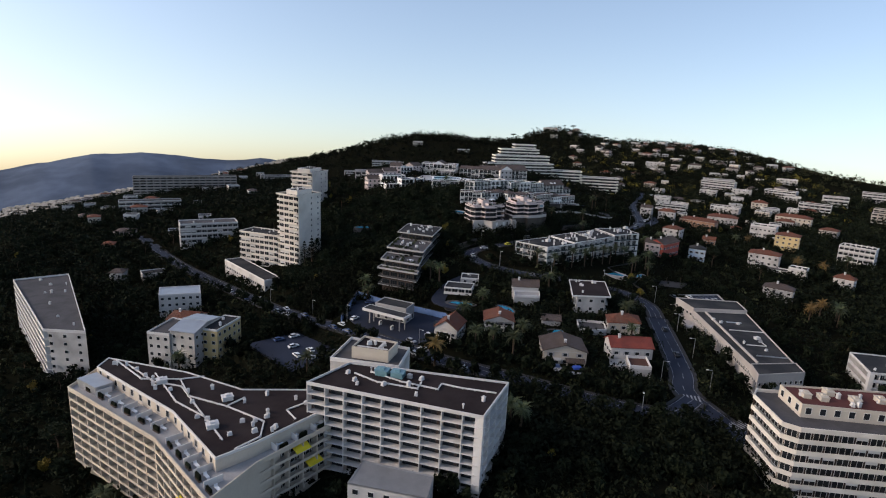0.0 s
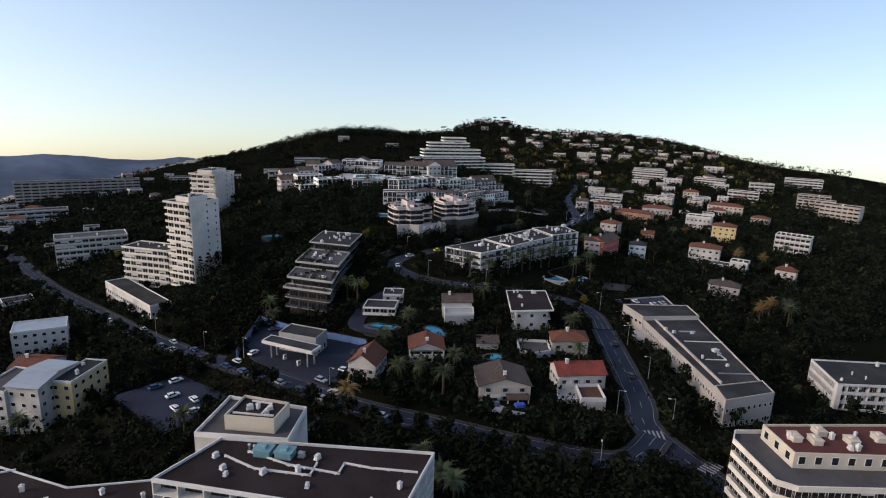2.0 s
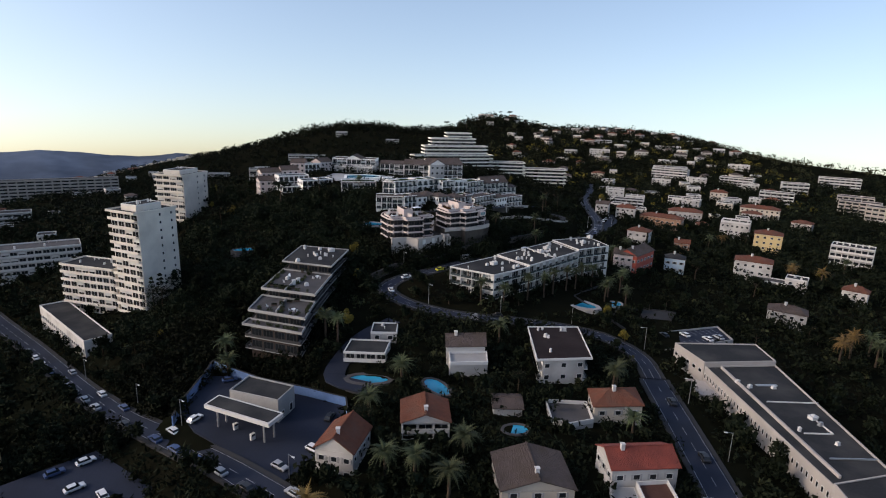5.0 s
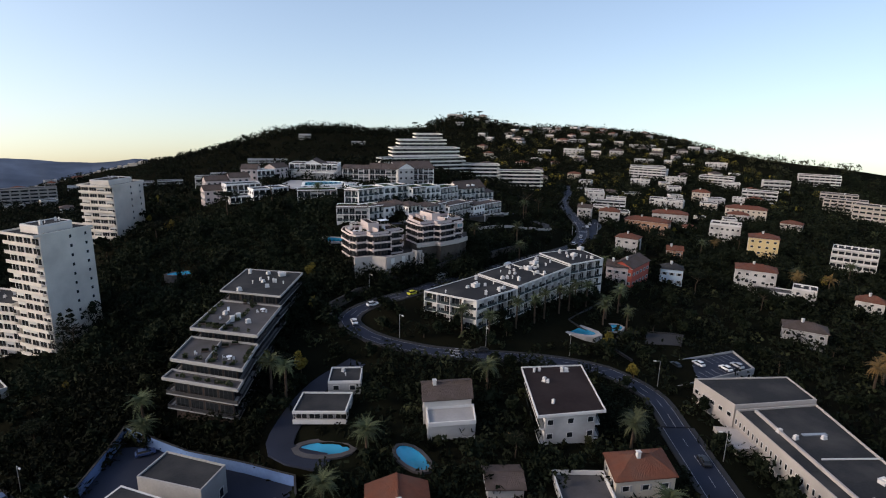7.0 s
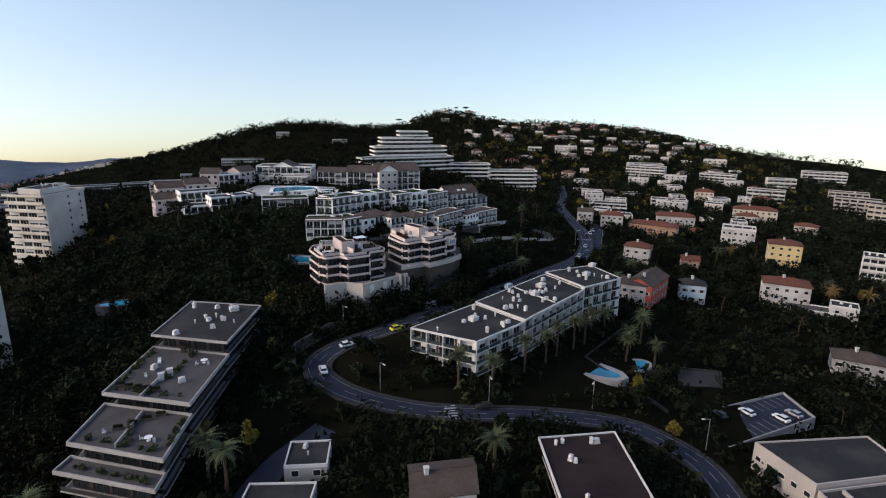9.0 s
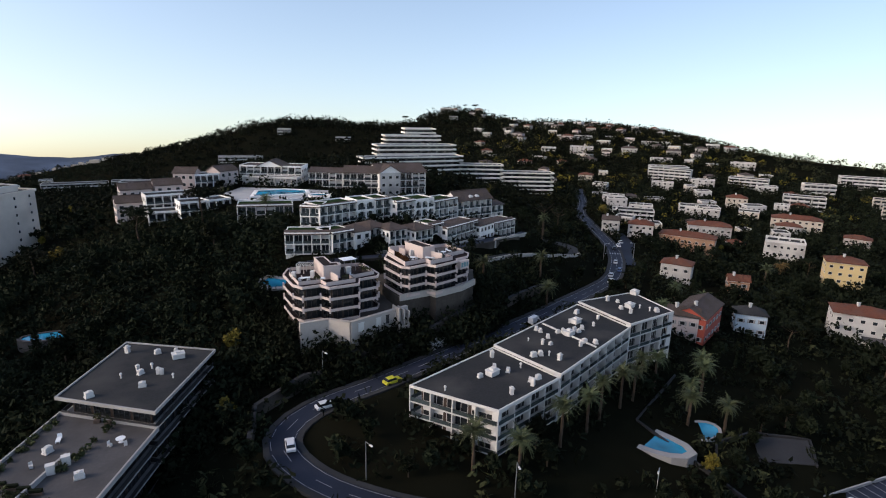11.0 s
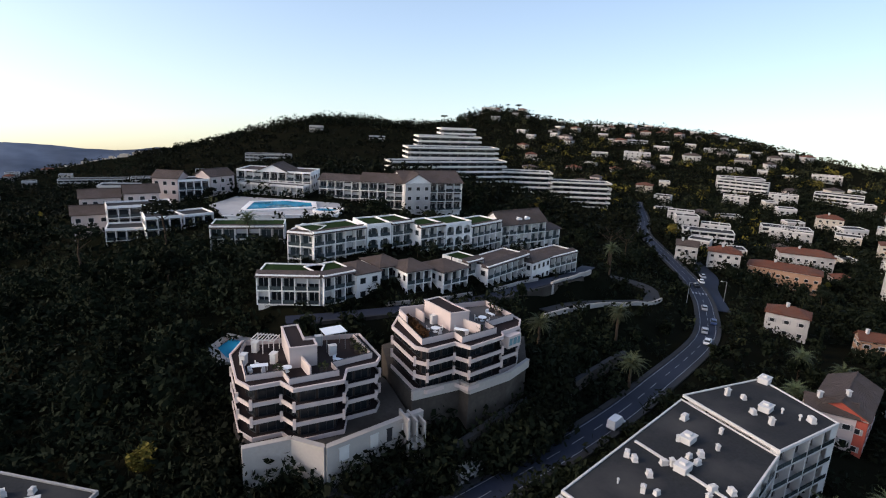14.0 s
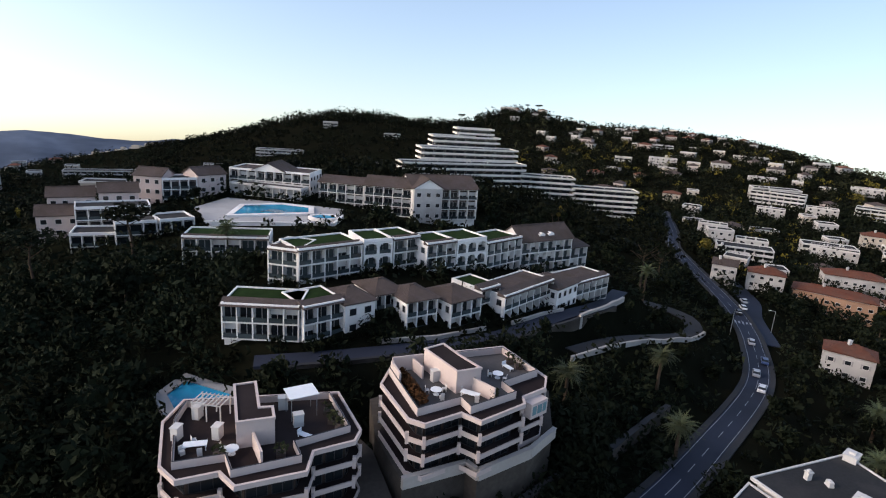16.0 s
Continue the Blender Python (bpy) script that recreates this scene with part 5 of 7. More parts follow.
for kind, x, y, z, turn in (("cabinet", -9.5, 270, 13.55, 20), ("cabinet", -8.2, 272, 13.55, 20), ("chair", -3.5, 276, 13.55, 60), ("table", -2.2, 277, 13.55, 0), ("chair", -1.2, 276, 13.55, 200), ("chair", -13, 272, 13.55, 30), ("lounger", -12, 279, 13.55, 10), ("planter", -6, 283, 13.55, 0), ("planter", -8, 284, 13.55, 0), ("table", -7.5, 251, 10.95, 0), ("chair", -8.8, 251.4, 10.95, 90), ("chair", -6.4, 250.4, 10.95, 200), ("planter", -12, 257, 10.95, 0), ("planter", -11.4, 254, 10.95, 0), ("planter", -10.8, 251.4, 10.95, 0), ("chair", -16, 255, 10.95, 60)):
    terrace_piece(ter, kind, x, y, z, turn)
for p, q, z in (((-11.6, 262.6), (-9, 274), 13.55), ((-12.6, 249.6), (-11, 261.4), 10.95)):
    o = ter.matrix_basis.translation
    length, m = edge_frame((p[0] - o.x, p[1] - o.y), (q[0] - o.x, q[1] - o.y))
    bm = bmesh.new()
    box(bm, 0, length, -0.15, 0.15, 0, 0.8)
    part("terrace_divider", bm, GREYWALL, ter, at=m @ pose(0, 0, z - o.z))
v, f = leaf_cloud([(48.6 + 0.23 * k, 326.6 - 0.66 * k, 30.7, 0.7, 0.6, 0.75) for k in range(11)], 90, 0.2, 5)
me = bpy.data.meshes.new("terrace_hedge")
me.from_pydata(v, [], f)
me.materials.append(material("russet_hedge", (0.12, 0.055, 0.025), 0.8, 0.8, 0.2, 0.4, 0.3, spec=0.05))
tagged(new("terrace_hedge", me), "russet hedge along the roof terrace", "hedge", kind="stuff")
awn = thing("parasol_awning", 36.5, 320.5, 28.41, "white square awning over the roof terrace", "awning", turn=24)
for x, y in ((-1.5, -1.2), (1.5, -1.2), (1.5, 1.2), (-1.5, 1.2)):
    bm = bmesh.new()
    cyl(bm, x, y, 0, 2.9, 0.05, 0.05)
    part("post", bm, METAL, awn)
bm = bmesh.new()
box(bm, -1.75, 1.75, -1.4, 1.4, 2.9, 3.0)
part("cloth", bm, CLOTH, awn)
# steps between the two houses
steps = thing("garden_stairs", 48.6, 311.5, 17.5, "pale concrete stairs between the two terraces", "stairs", turn=20)
for k in range(3):
    bm = bmesh.new()
    box(bm, k * 1.3 - 1.6, k * 1.3 - 1.3, -1.6, 1.9, -4, 4.4 - 0.5 * k)
    part("stair_wall", bm, BEIGE, steps)
for k in range(10):
    bm = bmesh.new()
    box(bm, -1.3, 1.0, -1.5 + 0.3 * k, -1.2 + 0.3 * k, -4, 0.3 + 0.19 * k)
    part("step", bm, BEIGE, steps)

# ---- residential towers ----
tA = block("apartment_tower", "tall beige apartment tower with balcony bands", "apartment tower", [(-84.7, 313.9), (-72, 306), (-61.9, 322.1), (-74.7, 330.1)], -11, 30.2, 13, "dppp", wall=TOWERCREAM, band=TOWERCREAM, roof=GREYROOF, parapet=0.6, recess=1.6, bay=4.2, vents=0, lower=6, overhang=0.4)
block("", "", "", [(-79.5, 314.5), (-72.5, 310.2), (-66.5, 319.8), (-73.5, 324.2)], 30.5, 32.6, 1, "pppp", wall=TOWERCREAM, roof=GREYROOF, parapet=0.3, root=tA, vents=4, occupy=False)
block("apartment_wing", "lower beige apartment wing with long balconies", "apartment block", [(-110, 325), (-85.6, 314.8), (-80.5, 326.5), (-105, 337)], -20, 5.5, 8, "dppw", wall=TOWERCREAM, band=TOWERCREAM, roof=GREYROOF, parapet=0.6, vents=5, lower=5, seed=41)
tB = block("apartment_tower", "tall beige apartment tower with balcony bands", "apartment tower", [(-100, 411.8), (-84, 406), (-76.1, 427.6), (-92.1, 433.4)], -2, 32.2, 11, "dppp", wall=TOWERCREAM, band=TOWERCREAM, roof=GREYROOF, parapet=0.6, recess=1.6, bay=4.2, lower=8, overhang=0.4)
block("", "", "", [(-95.5, 414), (-86, 410.6), (-80.5, 425.5), (-90, 429)], 32.5, 34.4, 1, "pppp", wall=TOWERCREAM, roof=GREYROOF, parapet=0.3, root=tB, vents=4, occupy=False)
block("commercial_building", "long white two-storey commercial building with ribbon windows beside the boulevard", "shops", [(-118, 322), (-84, 283), (-77, 289), (-110, 328)], -22, -11.5, 2, "wwpp", roof=GREYROOF, parapet=0.5, bay=2.4, lower=5, win_h=1.6)
block("apartment_block", "white apartment block with set-back upper floors", "apartment block", [(-168, 380), (-134, 396), (-141, 410), (-175, 394)], -24, -4, 6, "dwpw", roof=TERRACE, parapet=0.7, vents=4, lower=6, seed=42)
block("house", "white-roofed town house among trees", "house", [(-130, 264), (-112, 270), (-117, 282), (-135, 276)], -28, -15, 4, "wwpw", roof=METAL, parapet=0.4, lower=5)
block("apartment_slab", "very long pale apartment slab on the ridge", "apartment block", poly=[(-345, 668), (-240, 716), (-245, 728), (-350, 680)], z0=-36, z1=-10, floors=8, edges="dwpw", far=True, wall=BEIGE, band=BEIGE, recess=1.4, bay=7, lower=8, fins=False)
block("apartment_block", "white apartment block with balcony bands", "apartment block", poly=[(-288, 528), (-240, 552), (-246, 564), (-294, 540)], z0=-38, z1=-16, floors=6, edges="dwpw", far=True, recess=1.4, bay=6, lower=8)

for tower, p, q, z0, z1, n in ((tA, (-72, 306), (-61.9, 322.1), -11, 30.2, 13), (tB, (-84, 406), (-76.1, 427.6), -2, 32.2, 11)):
    o = tower.matrix_basis.translation
    length, m = edge_frame((p[0] - o.x, p[1] - o.y), (q[0] - o.x, q[1] - o.y))
    for f in range(n):
        for u in (0.6, 0.88):
            part("window", window_mesh(1.0, 1.2, "sill"), None, tower, at=m @ pose(length * u, -0.06, f * (z1 - z0) / n + 1.0))

# ---- hillside resort: two stepped rows, main house, pool terrace ----
ROW_ONE = [((20.1, 347.8), (32.6, 347.0), 32.0, "green"), ((33.4, 346.8), (39.7, 351.0), 32.0, "green"), ((39.9, 350.4), (44.9, 353.6), 31.6, "tile"), ((45.0, 355.6), (50.3, 358.6), 31.6, "tile"), ((50.6, 353.2), (56.4, 356.3), 31.3, "tile"),
           ((58.9, 355.6), (65.3, 359.9), 30.5, "tile"), ((65.9, 363.4), (70.4, 367.0), 30.3, "green"), ((70.6, 362.6), (84.4, 375.0), 29.3, "eave"), ((84.7, 372.8), (91.6, 379.2), 27.9, "tile"), ((91.9, 380.2), (102.8, 387.9), 26.9, "eave")]
for k, (p, q, z1, kind) in enumerate(ROW_ONE):
    poly = back_of(p, q, 8.5)
    z1 -= 0.9 if kind == "tile" else 0.7
    lab = "white two-storey resort terrace with balconies"
    if kind == "tile":
        r = block("resort_terrace", lab + " and low brown tiled roof", "resort wing", poly, z1 - 5.8, z1, 2, "bwpw" if k not in (2, 8) else "wwpw", wall=RESORTWHITE, band=RESORTWHITE, roof=BROWNTILE, parapet=0, bay=2.4, recess=1.2, rail="glass", lower=2.5, group="resort terraces", shade=True)
        pitched_roof(r, poly, z1 + 0.45, 1.5, "hip", BROWNTILE, gable=RESORTWHITE)
    else:
        r = block("resort_terrace", lab + (" and planted roof" if kind == "green" else " under a tiled eave"), "resort wing", poly, z1 - 5.8, z1, 2, "bwpw", wall=RESORTWHITE, band=RESORTWHITE, roof=GREENROOF if kind == "green" else BROWNTILE, parapet=0.3, bay=2.6, recess=1.3, rail="glass", lower=2.5, group="resort terraces", shade=True)
        length, m = edge_frame((poly[0][0] - r.location.x, poly[0][1] - r.location.y), (poly[1][0] - r.location.x, poly[1][1] - r.location.y))
        bm = bmesh.new()
        v = [(-0.2, -0.45, 5.95), (length + 0.2, -0.45, 5.95), (length + 0.2, 1.9, 6.85), (-0.2, 1.9, 6.85)]
        hi = [bm.verts.new(c) for c in v]
        lo = [bm.verts.new((c[0], c[1], 5.9)) for c in v]
        bm.faces.new(hi)
        bm.faces.new(lo[::-1])
        for i in range(4):
            bm.faces.new((lo[i], lo[(i + 1) % 4], hi[(i + 1) % 4], hi[i]))
        part("tiled_eave", bm, BROWNTILE, r, at=m)
ROW_TWO = [((2.9, 382.3), (21.0, 383.6), 33.2, 2, "eave"), ((23.8, 367.4), (29.8, 365.6), 35.6, 3, "pink"), ((30.0, 365.4), (41.9, 373.2), 35.8, 3, "eave"), ((42.2, 374.3), (48.2, 377.0), 35.9, 3, "arch"), ((48.6, 377.3), (54.5, 381.0), 35.8, 3, "eave"),
           ((55.9, 377.8), (62.9, 382.2), 34.8, 3, "eave"), ((63.2, 382.6), (70.9, 387.4), 34.6, 3, "arch"), ((71.2, 387.2), (81.7, 395.4), 33.2, 3, "eave"), ((82.0, 396.1), (98.0, 403.7), 31.6, 3, "gable"), ((98.4, 405.0), (104.5, 408.5), 28.4, 2, "tile")]
for k, (p, q, z1, fl, kind) in enumerate(ROW_TWO):
    poly = back_of(p, q, 9)
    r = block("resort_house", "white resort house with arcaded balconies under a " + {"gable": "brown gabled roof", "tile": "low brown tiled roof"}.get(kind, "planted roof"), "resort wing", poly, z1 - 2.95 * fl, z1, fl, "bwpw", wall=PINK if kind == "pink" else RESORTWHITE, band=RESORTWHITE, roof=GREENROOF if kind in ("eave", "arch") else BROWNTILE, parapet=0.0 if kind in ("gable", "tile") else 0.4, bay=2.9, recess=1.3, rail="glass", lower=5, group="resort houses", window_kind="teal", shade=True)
    length, m = edge_frame((poly[0][0] - r.location.x, poly[0][1] - r.location.y), (poly[1][0] - r.location.x, poly[1][1] - r.location.y))
    if kind in ("gable", "tile"):
        pitched_roof(r, poly, z1 + 0.4, 3.4 if kind == "gable" else 1.0, "x", BROWNTILE, gable=RESORTWHITE)
    if kind == "gable":
        for u in (0.42, 0.6):
            bm = bmesh.new()
            for j in range(5):
                a0, a1 = math.pi * j / 5, math.pi * (j + 1) / 5
                w0, w1 = 1.2, 1.2
                prism(bm, [(u * length - w0 * math.cos(a0), 0.9), (u * length - w1 * math.cos(a1), 0.9), (u * length - w1 * math.cos(a1), 4.2), (u * length - w0 * math.cos(a0), 4.2)], 9.0, 9.6 + 1.4 * math.sin((a0 + a1) / 2))
            part("dormer", bm, RESORTWHITE, r, "white vaulted dormer", at=m)
    if kind in ("eave", "pink"):
        bm = bmesh.new()
        h0 = 2.95 * fl
        hi = [bm.verts.new(c) for c in ((-0.1, -0.4, h0 + 0.12), (length + 0.1, -0.4, h0 + 0.12), (length + 0.1, 1.4, h0 + 0.85), (-0.1, 1.4, h0 + 0.85))]
        lo = [bm.verts.new((c.co.x, c.co.y, h0 + 0.06)) for c in hi]
        bm.faces.new(hi)
        bm.faces.new(lo[::-1])
        for i in range(4):
            bm.faces.new((lo[i], lo[(i + 1) % 4], hi[(i + 1) % 4], hi[i]))
        part("tiled_eave", bm, BROWNTILE, r, at=m)
    if kind == "arch":
        # a white screen with arched openings before the upper loggias
        n_arch = max(2, round(length / 3.0))
        bw = length / n_arch
        for f0 in (1, 2):
            bm = bmesh.new()
            zb = 2.95 * f0
            for j in range(n_arch):
                x0, x1 = j * bw, (j + 1) * bw
                box(bm, x0, x0 + 0.3, -0.1, 0.15, zb, zb + 2.9)
                box(bm, x1 - 0.3, x1, -0.1, 0.15, zb, zb + 2.9)
                cx_, rad = (x0 + x1) / 2, bw / 2 - 0.3
                for i in range(6):
                    a0, a1 = math.pi * i / 6, math.pi * (i + 1) / 6
                    xa, xb = cx_ - rad * math.cos(a0), cx_ - rad * math.cos(a1)
                    box(bm, xa, xb, -0.1, 0.15, zb + 1.7 + 0.9 * math.sin((a0 + a1) / 2), zb + 2.9)
            part("arcade_screen", bm, RESORTWHITE, r, at=m)
for k, (p, q, z1, fl) in enumerate((((25, 450), (40, 446.3), 36.6, 3), ((40.2, 446), (55.8, 442.6), 36.8, 3))):
    poly = back_of(p, q, 12)
    r = block("resort_main_house", "white resort main wing with loggias", "resort wing", poly, z1 - 9.3, z1, fl, "bwpw", roof=BROWNTILE, parapet=0, bay=3.0, recess=1.4, rail="glass", lower=5, shade=True, wall=RESORTWHITE, band=RESORTWHITE)
    pitched_roof(r, poly, z1 + 0.4, 1.6 + k, "x", BROWNTILE, gable=RESORTWHITE)
poly = back_of((56, 441.5), (78.5, 446.5), 17)
r = block("resort_main_house", "white resort main house with gable and brown tiled roof", "resort wing", poly, 27.0, 37.0, 3, "bwpw", roof=BROWNTILE, parapet=0, bay=3.4, recess=1.4, rail="glass", lower=5, shade=True, wall=RESORTWHITE, band=RESORTWHITE)
pitched_roof(r, poly, 37.4, 3.6, "x", BROWNTILE, gable=RESORTWHITE)
poly = back_of((56.5, 440.0), (66, 442.0), 10)
r = block("resort_gable_house", "white gabled pavilion with small windows", "resort wing", poly, 27.0, 37.4, 3, "wpppw"[:4], roof=BROWNTILE, parapet=0, bay=3.2, lower=5)
pitched_roof(r, poly, 37.7, 3.2, "y", BROWNTILE, gable=RESORTWHITE)
ctr = block("resort_pavilion", "white central resort building with colonnaded balconies and pediment", "resort wing", back_of((-5.5, 456.5), (22, 451), 13), 29, 38.6, 3, "bwpw", roof=BROWNTILE, parapet=0.4, bay=3.1, recess=1.6, rail="glass", lower=4, shade=True, wall=RESORTWHITE, band=RESORTWHITE)
pitched_roof(ctr, back_of((2.5, 454.6), (13.5, 452.4), 12), 39.0, 2.6, "y", BROWNTILE, gable=RESORTWHITE)
block("resort_arcade", "low white glazed arcade facing the pool", "resort wing", back_of((-4, 451.5), (20, 444), 6), 30, 34.4, 1, "bwpw", roof=TERRACE, parapet=0.5, bay=2.4, recess=1.0, lower=3, window_kind="teal")
for p, q, z1, fl, lab, wl_, gb in (((-30, 441), (-21.5, 440), 37, 3, "pink gabled resort house", PINK, True), ((-21.3, 440), (-12.2, 444.5), 36.2, 3, "white resort house with loggias", RESORTWHITE, False), ((-12, 445), (-5.5, 452.5), 37.2, 3, "pink gabled resort house", PINK, True),
                                   ((-44, 420), (-34, 424.5), 33, 3, "pale pink gabled resort house", PINK, True), ((-33, 425), (-24, 429), 34, 3, "pale pink gabled resort house", PINK, True), ((-44, 414), (-35, 418), 29, 2, "pink resort house with low roof", PINK, True),
                                   ((-33, 411.5), (-17, 419), 32, 3, "white resort house with loggias", RESORTWHITE, False), ((-19, 401.5), (-10.5, 405.5), 31, 3, "white resort house with loggias", RESORTWHITE, False), ((-10, 406), (-3, 411), 31, 3, "white resort house with loggias", RESORTWHITE, False), ((-30, 402), (-20, 405), 27.5, 2, "low white resort house", RESORTWHITE, False)):
    poly = back_of(p, q, 8.5)
    r = block("resort_house", lab, "resort wing", poly, z1 - 3.0 * fl, z1, fl, "bwpw" if wl_ is RESORTWHITE else "wwpw", far=True, wall=wl_, band=wl_, roof=BROWNTILE if gb else GREYROOF, parapet=0 if gb else 0.5, bay=2.9, recess=1.2, rail="glass", lower=5, group="resort houses", shade=True)
    if gb:
        pitched_roof(r, poly, z1 + 0.4, 2.2, "x", BROWNTILE, gable=wl_)
pad("pool_deck", PADS["pool_deck"][1], 30.4, DECK, "pale paved deck round the resort pool", "deck", 4)
swimming_pool([(4.5, 420), (24.5, 427), (23.5, 435), (15, 438), (4.5, 434)], 31.0, "large turquoise resort pool with pale rim", 1.6, RESORTWHITE)
swimming_pool(ellipse(29.5, 421, 3.4, 2.8, 0), 31.2, "round turquoise side pool", 1.0, RESORTWHITE)
garden_wall([(0, 408.5), (16, 410.5), (33, 412.5), (35, 425)], 1.5, RESORTWHITE, "white retaining wall below the pool deck", 0.6, 31.3, 4)
garden_wall([(25.5, 338), (38, 340.4), (55, 345), (70, 352), (85, 364), (101, 378)], 0.7, STONE, "long stone retaining wall below the resort", 0.6)
garden_wall([(46, 348.8), (56, 351.6), (66, 357.2)], 0.8, BEIGE, "pale rendered wall beside the resort road", 0.4)
garden_wall([(72, 361), (80, 367.5), (86, 371.5)], 0.8, BEIGE, "pale rendered wall beside the resort road", 0.4)
garden_wall([(88, 366.5), (98, 376), (107, 387)], 1.3, BEIGE, "pale rendered wall below the resort road", 0.5)
garden_wall([(82, 353), (96, 362), (106, 369), (121, 377.5), (130, 386)], 1.1, BEIGE, "pale parapet wall along the drive", 0.4)
garden_wall([(27, 301.5), (43, 304.5), (58, 314.5), (79, 330), (100, 348)], 2.0, STONE, "high rubble stone wall above the avenue", 0.9)
block("gatehouse", "small white gatehouse with two dark doors in the stone wall", "gatehouse", [(55.5, 308.6), (59.6, 311.4), (58.6, 313.0), (54.5, 310.2)], 8.5, 12.6, 1, "wppp", roof=FASCIA, parapet=0.2, lower=2, win_h=2.4)
garden_wall([(17, 281), (17, 291), (26, 299), (30, 300)], 2.6, STONE, "curved stone wall at the road bend", 0.8)

# ---- the long stepped residence on the hill ----
ZIG = [((157, 573), (195, 568), 21.5, 6), ((125, 577), (158, 573), 26.5, 6), ((57, 553), (128, 572), 33, 6), ((68, 575), (126, 586), 39.5, 5), ((76, 596), (118, 602), 45, 4), ((92, 610), (116, 612), 49.5, 4)]
for p, q, z1, fl in ZIG:
    block("stepped_residence", "long cream apartment residence with continuous balcony bands", "apartment block", back_of(p, q, 13), z1 - 3 * fl, z1, fl, "ddpd", wall=GREYWALL, band=BRIGHTCREAM, roof=GREYROOF, parapet=0.7, recess=1.9, bay=6, lower=12, shade=True, group="stepped residence", vents=4, far=True, seed=int(z1))

# ---- houses on the slopes, row by row: x, y, width, height, turn ----
def facing(x, y, w, d, turn):
    c, s = math.cos(radians(turn)), math.sin(radians(turn))
    return [(x + u * c - v * s, y + u * s + v * c) for u, v in ((-w / 2, 0), (w / 2, 0), (w / 2, d), (-w / 2, d))]


def slope_block(x, y, w, h, turn, label, floors, edges="dwpw", **kw):
    poly = facing(x, y, w, min(14, max(8, w * 0.45)), turn)
    z = ground(x, y) - 0.5
    return block(kw.pop("name", "apartment_block"), label, kw.pop("category", "apartment block"), poly, z, z + h, floors, edges, bay=kw.pop("bay", 4.5), recess=1.3, lower=6, vents=kw.pop("vents", 2), seed=int(x + y), far=True, **kw)


for x, y, w, h, turn in [(339, 644, 41, 14, -20), (382, 597, 38, 11, -45), (420, 562, 28, 14, -30), (378, 533, 34, 13, -40), (483, 580, 44, 15, -38), (286, 526, 32, 12, -30), (330, 632, 44, 15, -42), (226, 510, 32, 11, -28), (342, 855, 54, 7, -20), (415, 790, 40, 6, -28)]:
    slope_block(x, y, w * 0.8, h * 0.72, turn, "white hillside apartment block with long balconies", max(2, round(h * 0.72 / 3.0)), group="hillside blocks")
for x, y, w, h, turn in [(417, 487, 32, 15, -50), (413, 456, 33, 18, -58), (440, 515, 30, 12, -45)]:
    slope_block(x, y, w * 0.9, h * 0.75, turn, "beige hillside apartment block with balconies", max(3, round(h * 0.75 / 3.0)), wall=CREAM, band=BEIGE, group="beige hillside blocks")
for x, y, w, h, turn in [(344, 604, 22, 9, -35), (242, 528, 18, 10, -30), (229, 536, 15, 12, -20), (350, 523, 11, 9, -40), (219, 452, 18, 6, -30), (221, 316, 11, 8, -45), (312, 770, 29, 9, -22), (431, 664, 26, 7, -38), (367, 702, 25, 5, -30), (307, 605, 20, 9, -36), (285, 522, 26, 10, -41), (237, 557, 18, 10, -30)]:
    slope_block(x, y, w * 0.85, h * 0.85, turn, "white flat-roofed hillside villa", max(1, round(h * 0.85 / 3.0)), "wwpw", name="hillside_villa", category="house", group="hillside villas")
for x, y, w, h, turn, wl_, tl in [(259, 478, 24, 8, -30, WHITE, TILE), (329, 543, 14, 9, -35, CREAM, TILE), (326, 484, 28, 9, -40, CREAM, TILE), (200, 458, 13, 9, -32, WHITE, TILE), (237, 299, 10, 7, -50, WHITE, TILE), (356, 746, 16, 7, -25, WHITE, BROWNTILE), (186, 278, 14, 6, -40, GREYWALL, BROWNTILE)]:
    p = facing(x, y, w, min(11, w * 0.6), turn)
    z = ground(x, y) - 0.5
    villa("hillside villa with tiled roof", p, z, z + h, 2.2, "hip", wall=wl_, tile=tl, floors=max(2, round(h / 3.2)), lower=5, group="hillside houses", far=True)
for x, y, w, h, turn, wl_, tl, lab in [(257, 384, 15, 13, -38, YELLOW, TILE, "ochre yellow villa with terracotta roof"), (210, 333, 17, 10, -38, WHITE, TILE, "white villa with terracotta roof and side terrace"), (170, 338, 9.5, 7, -30, PALEBLUE, GREYROOF, "pale blue villa with grey roof"),
                                       (197, 377, 8, 6, -30, ORANGE, TILE, "small orange rendered villa among trees"), (138, 330, 9, 7, -36, PINK, BROWNTILE, "small pink house with brown roof"), (174, 387, 12, 7, -42, WHITE, TILE, "white villa with orange tiled roof"), (221, 447, 28, 8, -42, ORANGE, TILE, "long orange-brown house with terrace"), (184, 462, 9, 7, -33, WHITE, BROWNTILE, "small white house with dark roof")]:
    p = facing(x, y, w, min(11, w * 0.7), turn)
    z = ground(x, y) - 0.5
    villa(lab, p, z, z + h, 2.0, "hip" if w > 9 else "x", wall=wl_, tile=tl, floors=max(2, round(h / 3.2)), lower=5, far=x > 200)
villa("long red rendered house with dark red tiled roof", back_of((143, 326), (158, 338), 10), -1, 7.0, 2.6, "x", wall=RED, tile=BROWNTILE, lower=5)
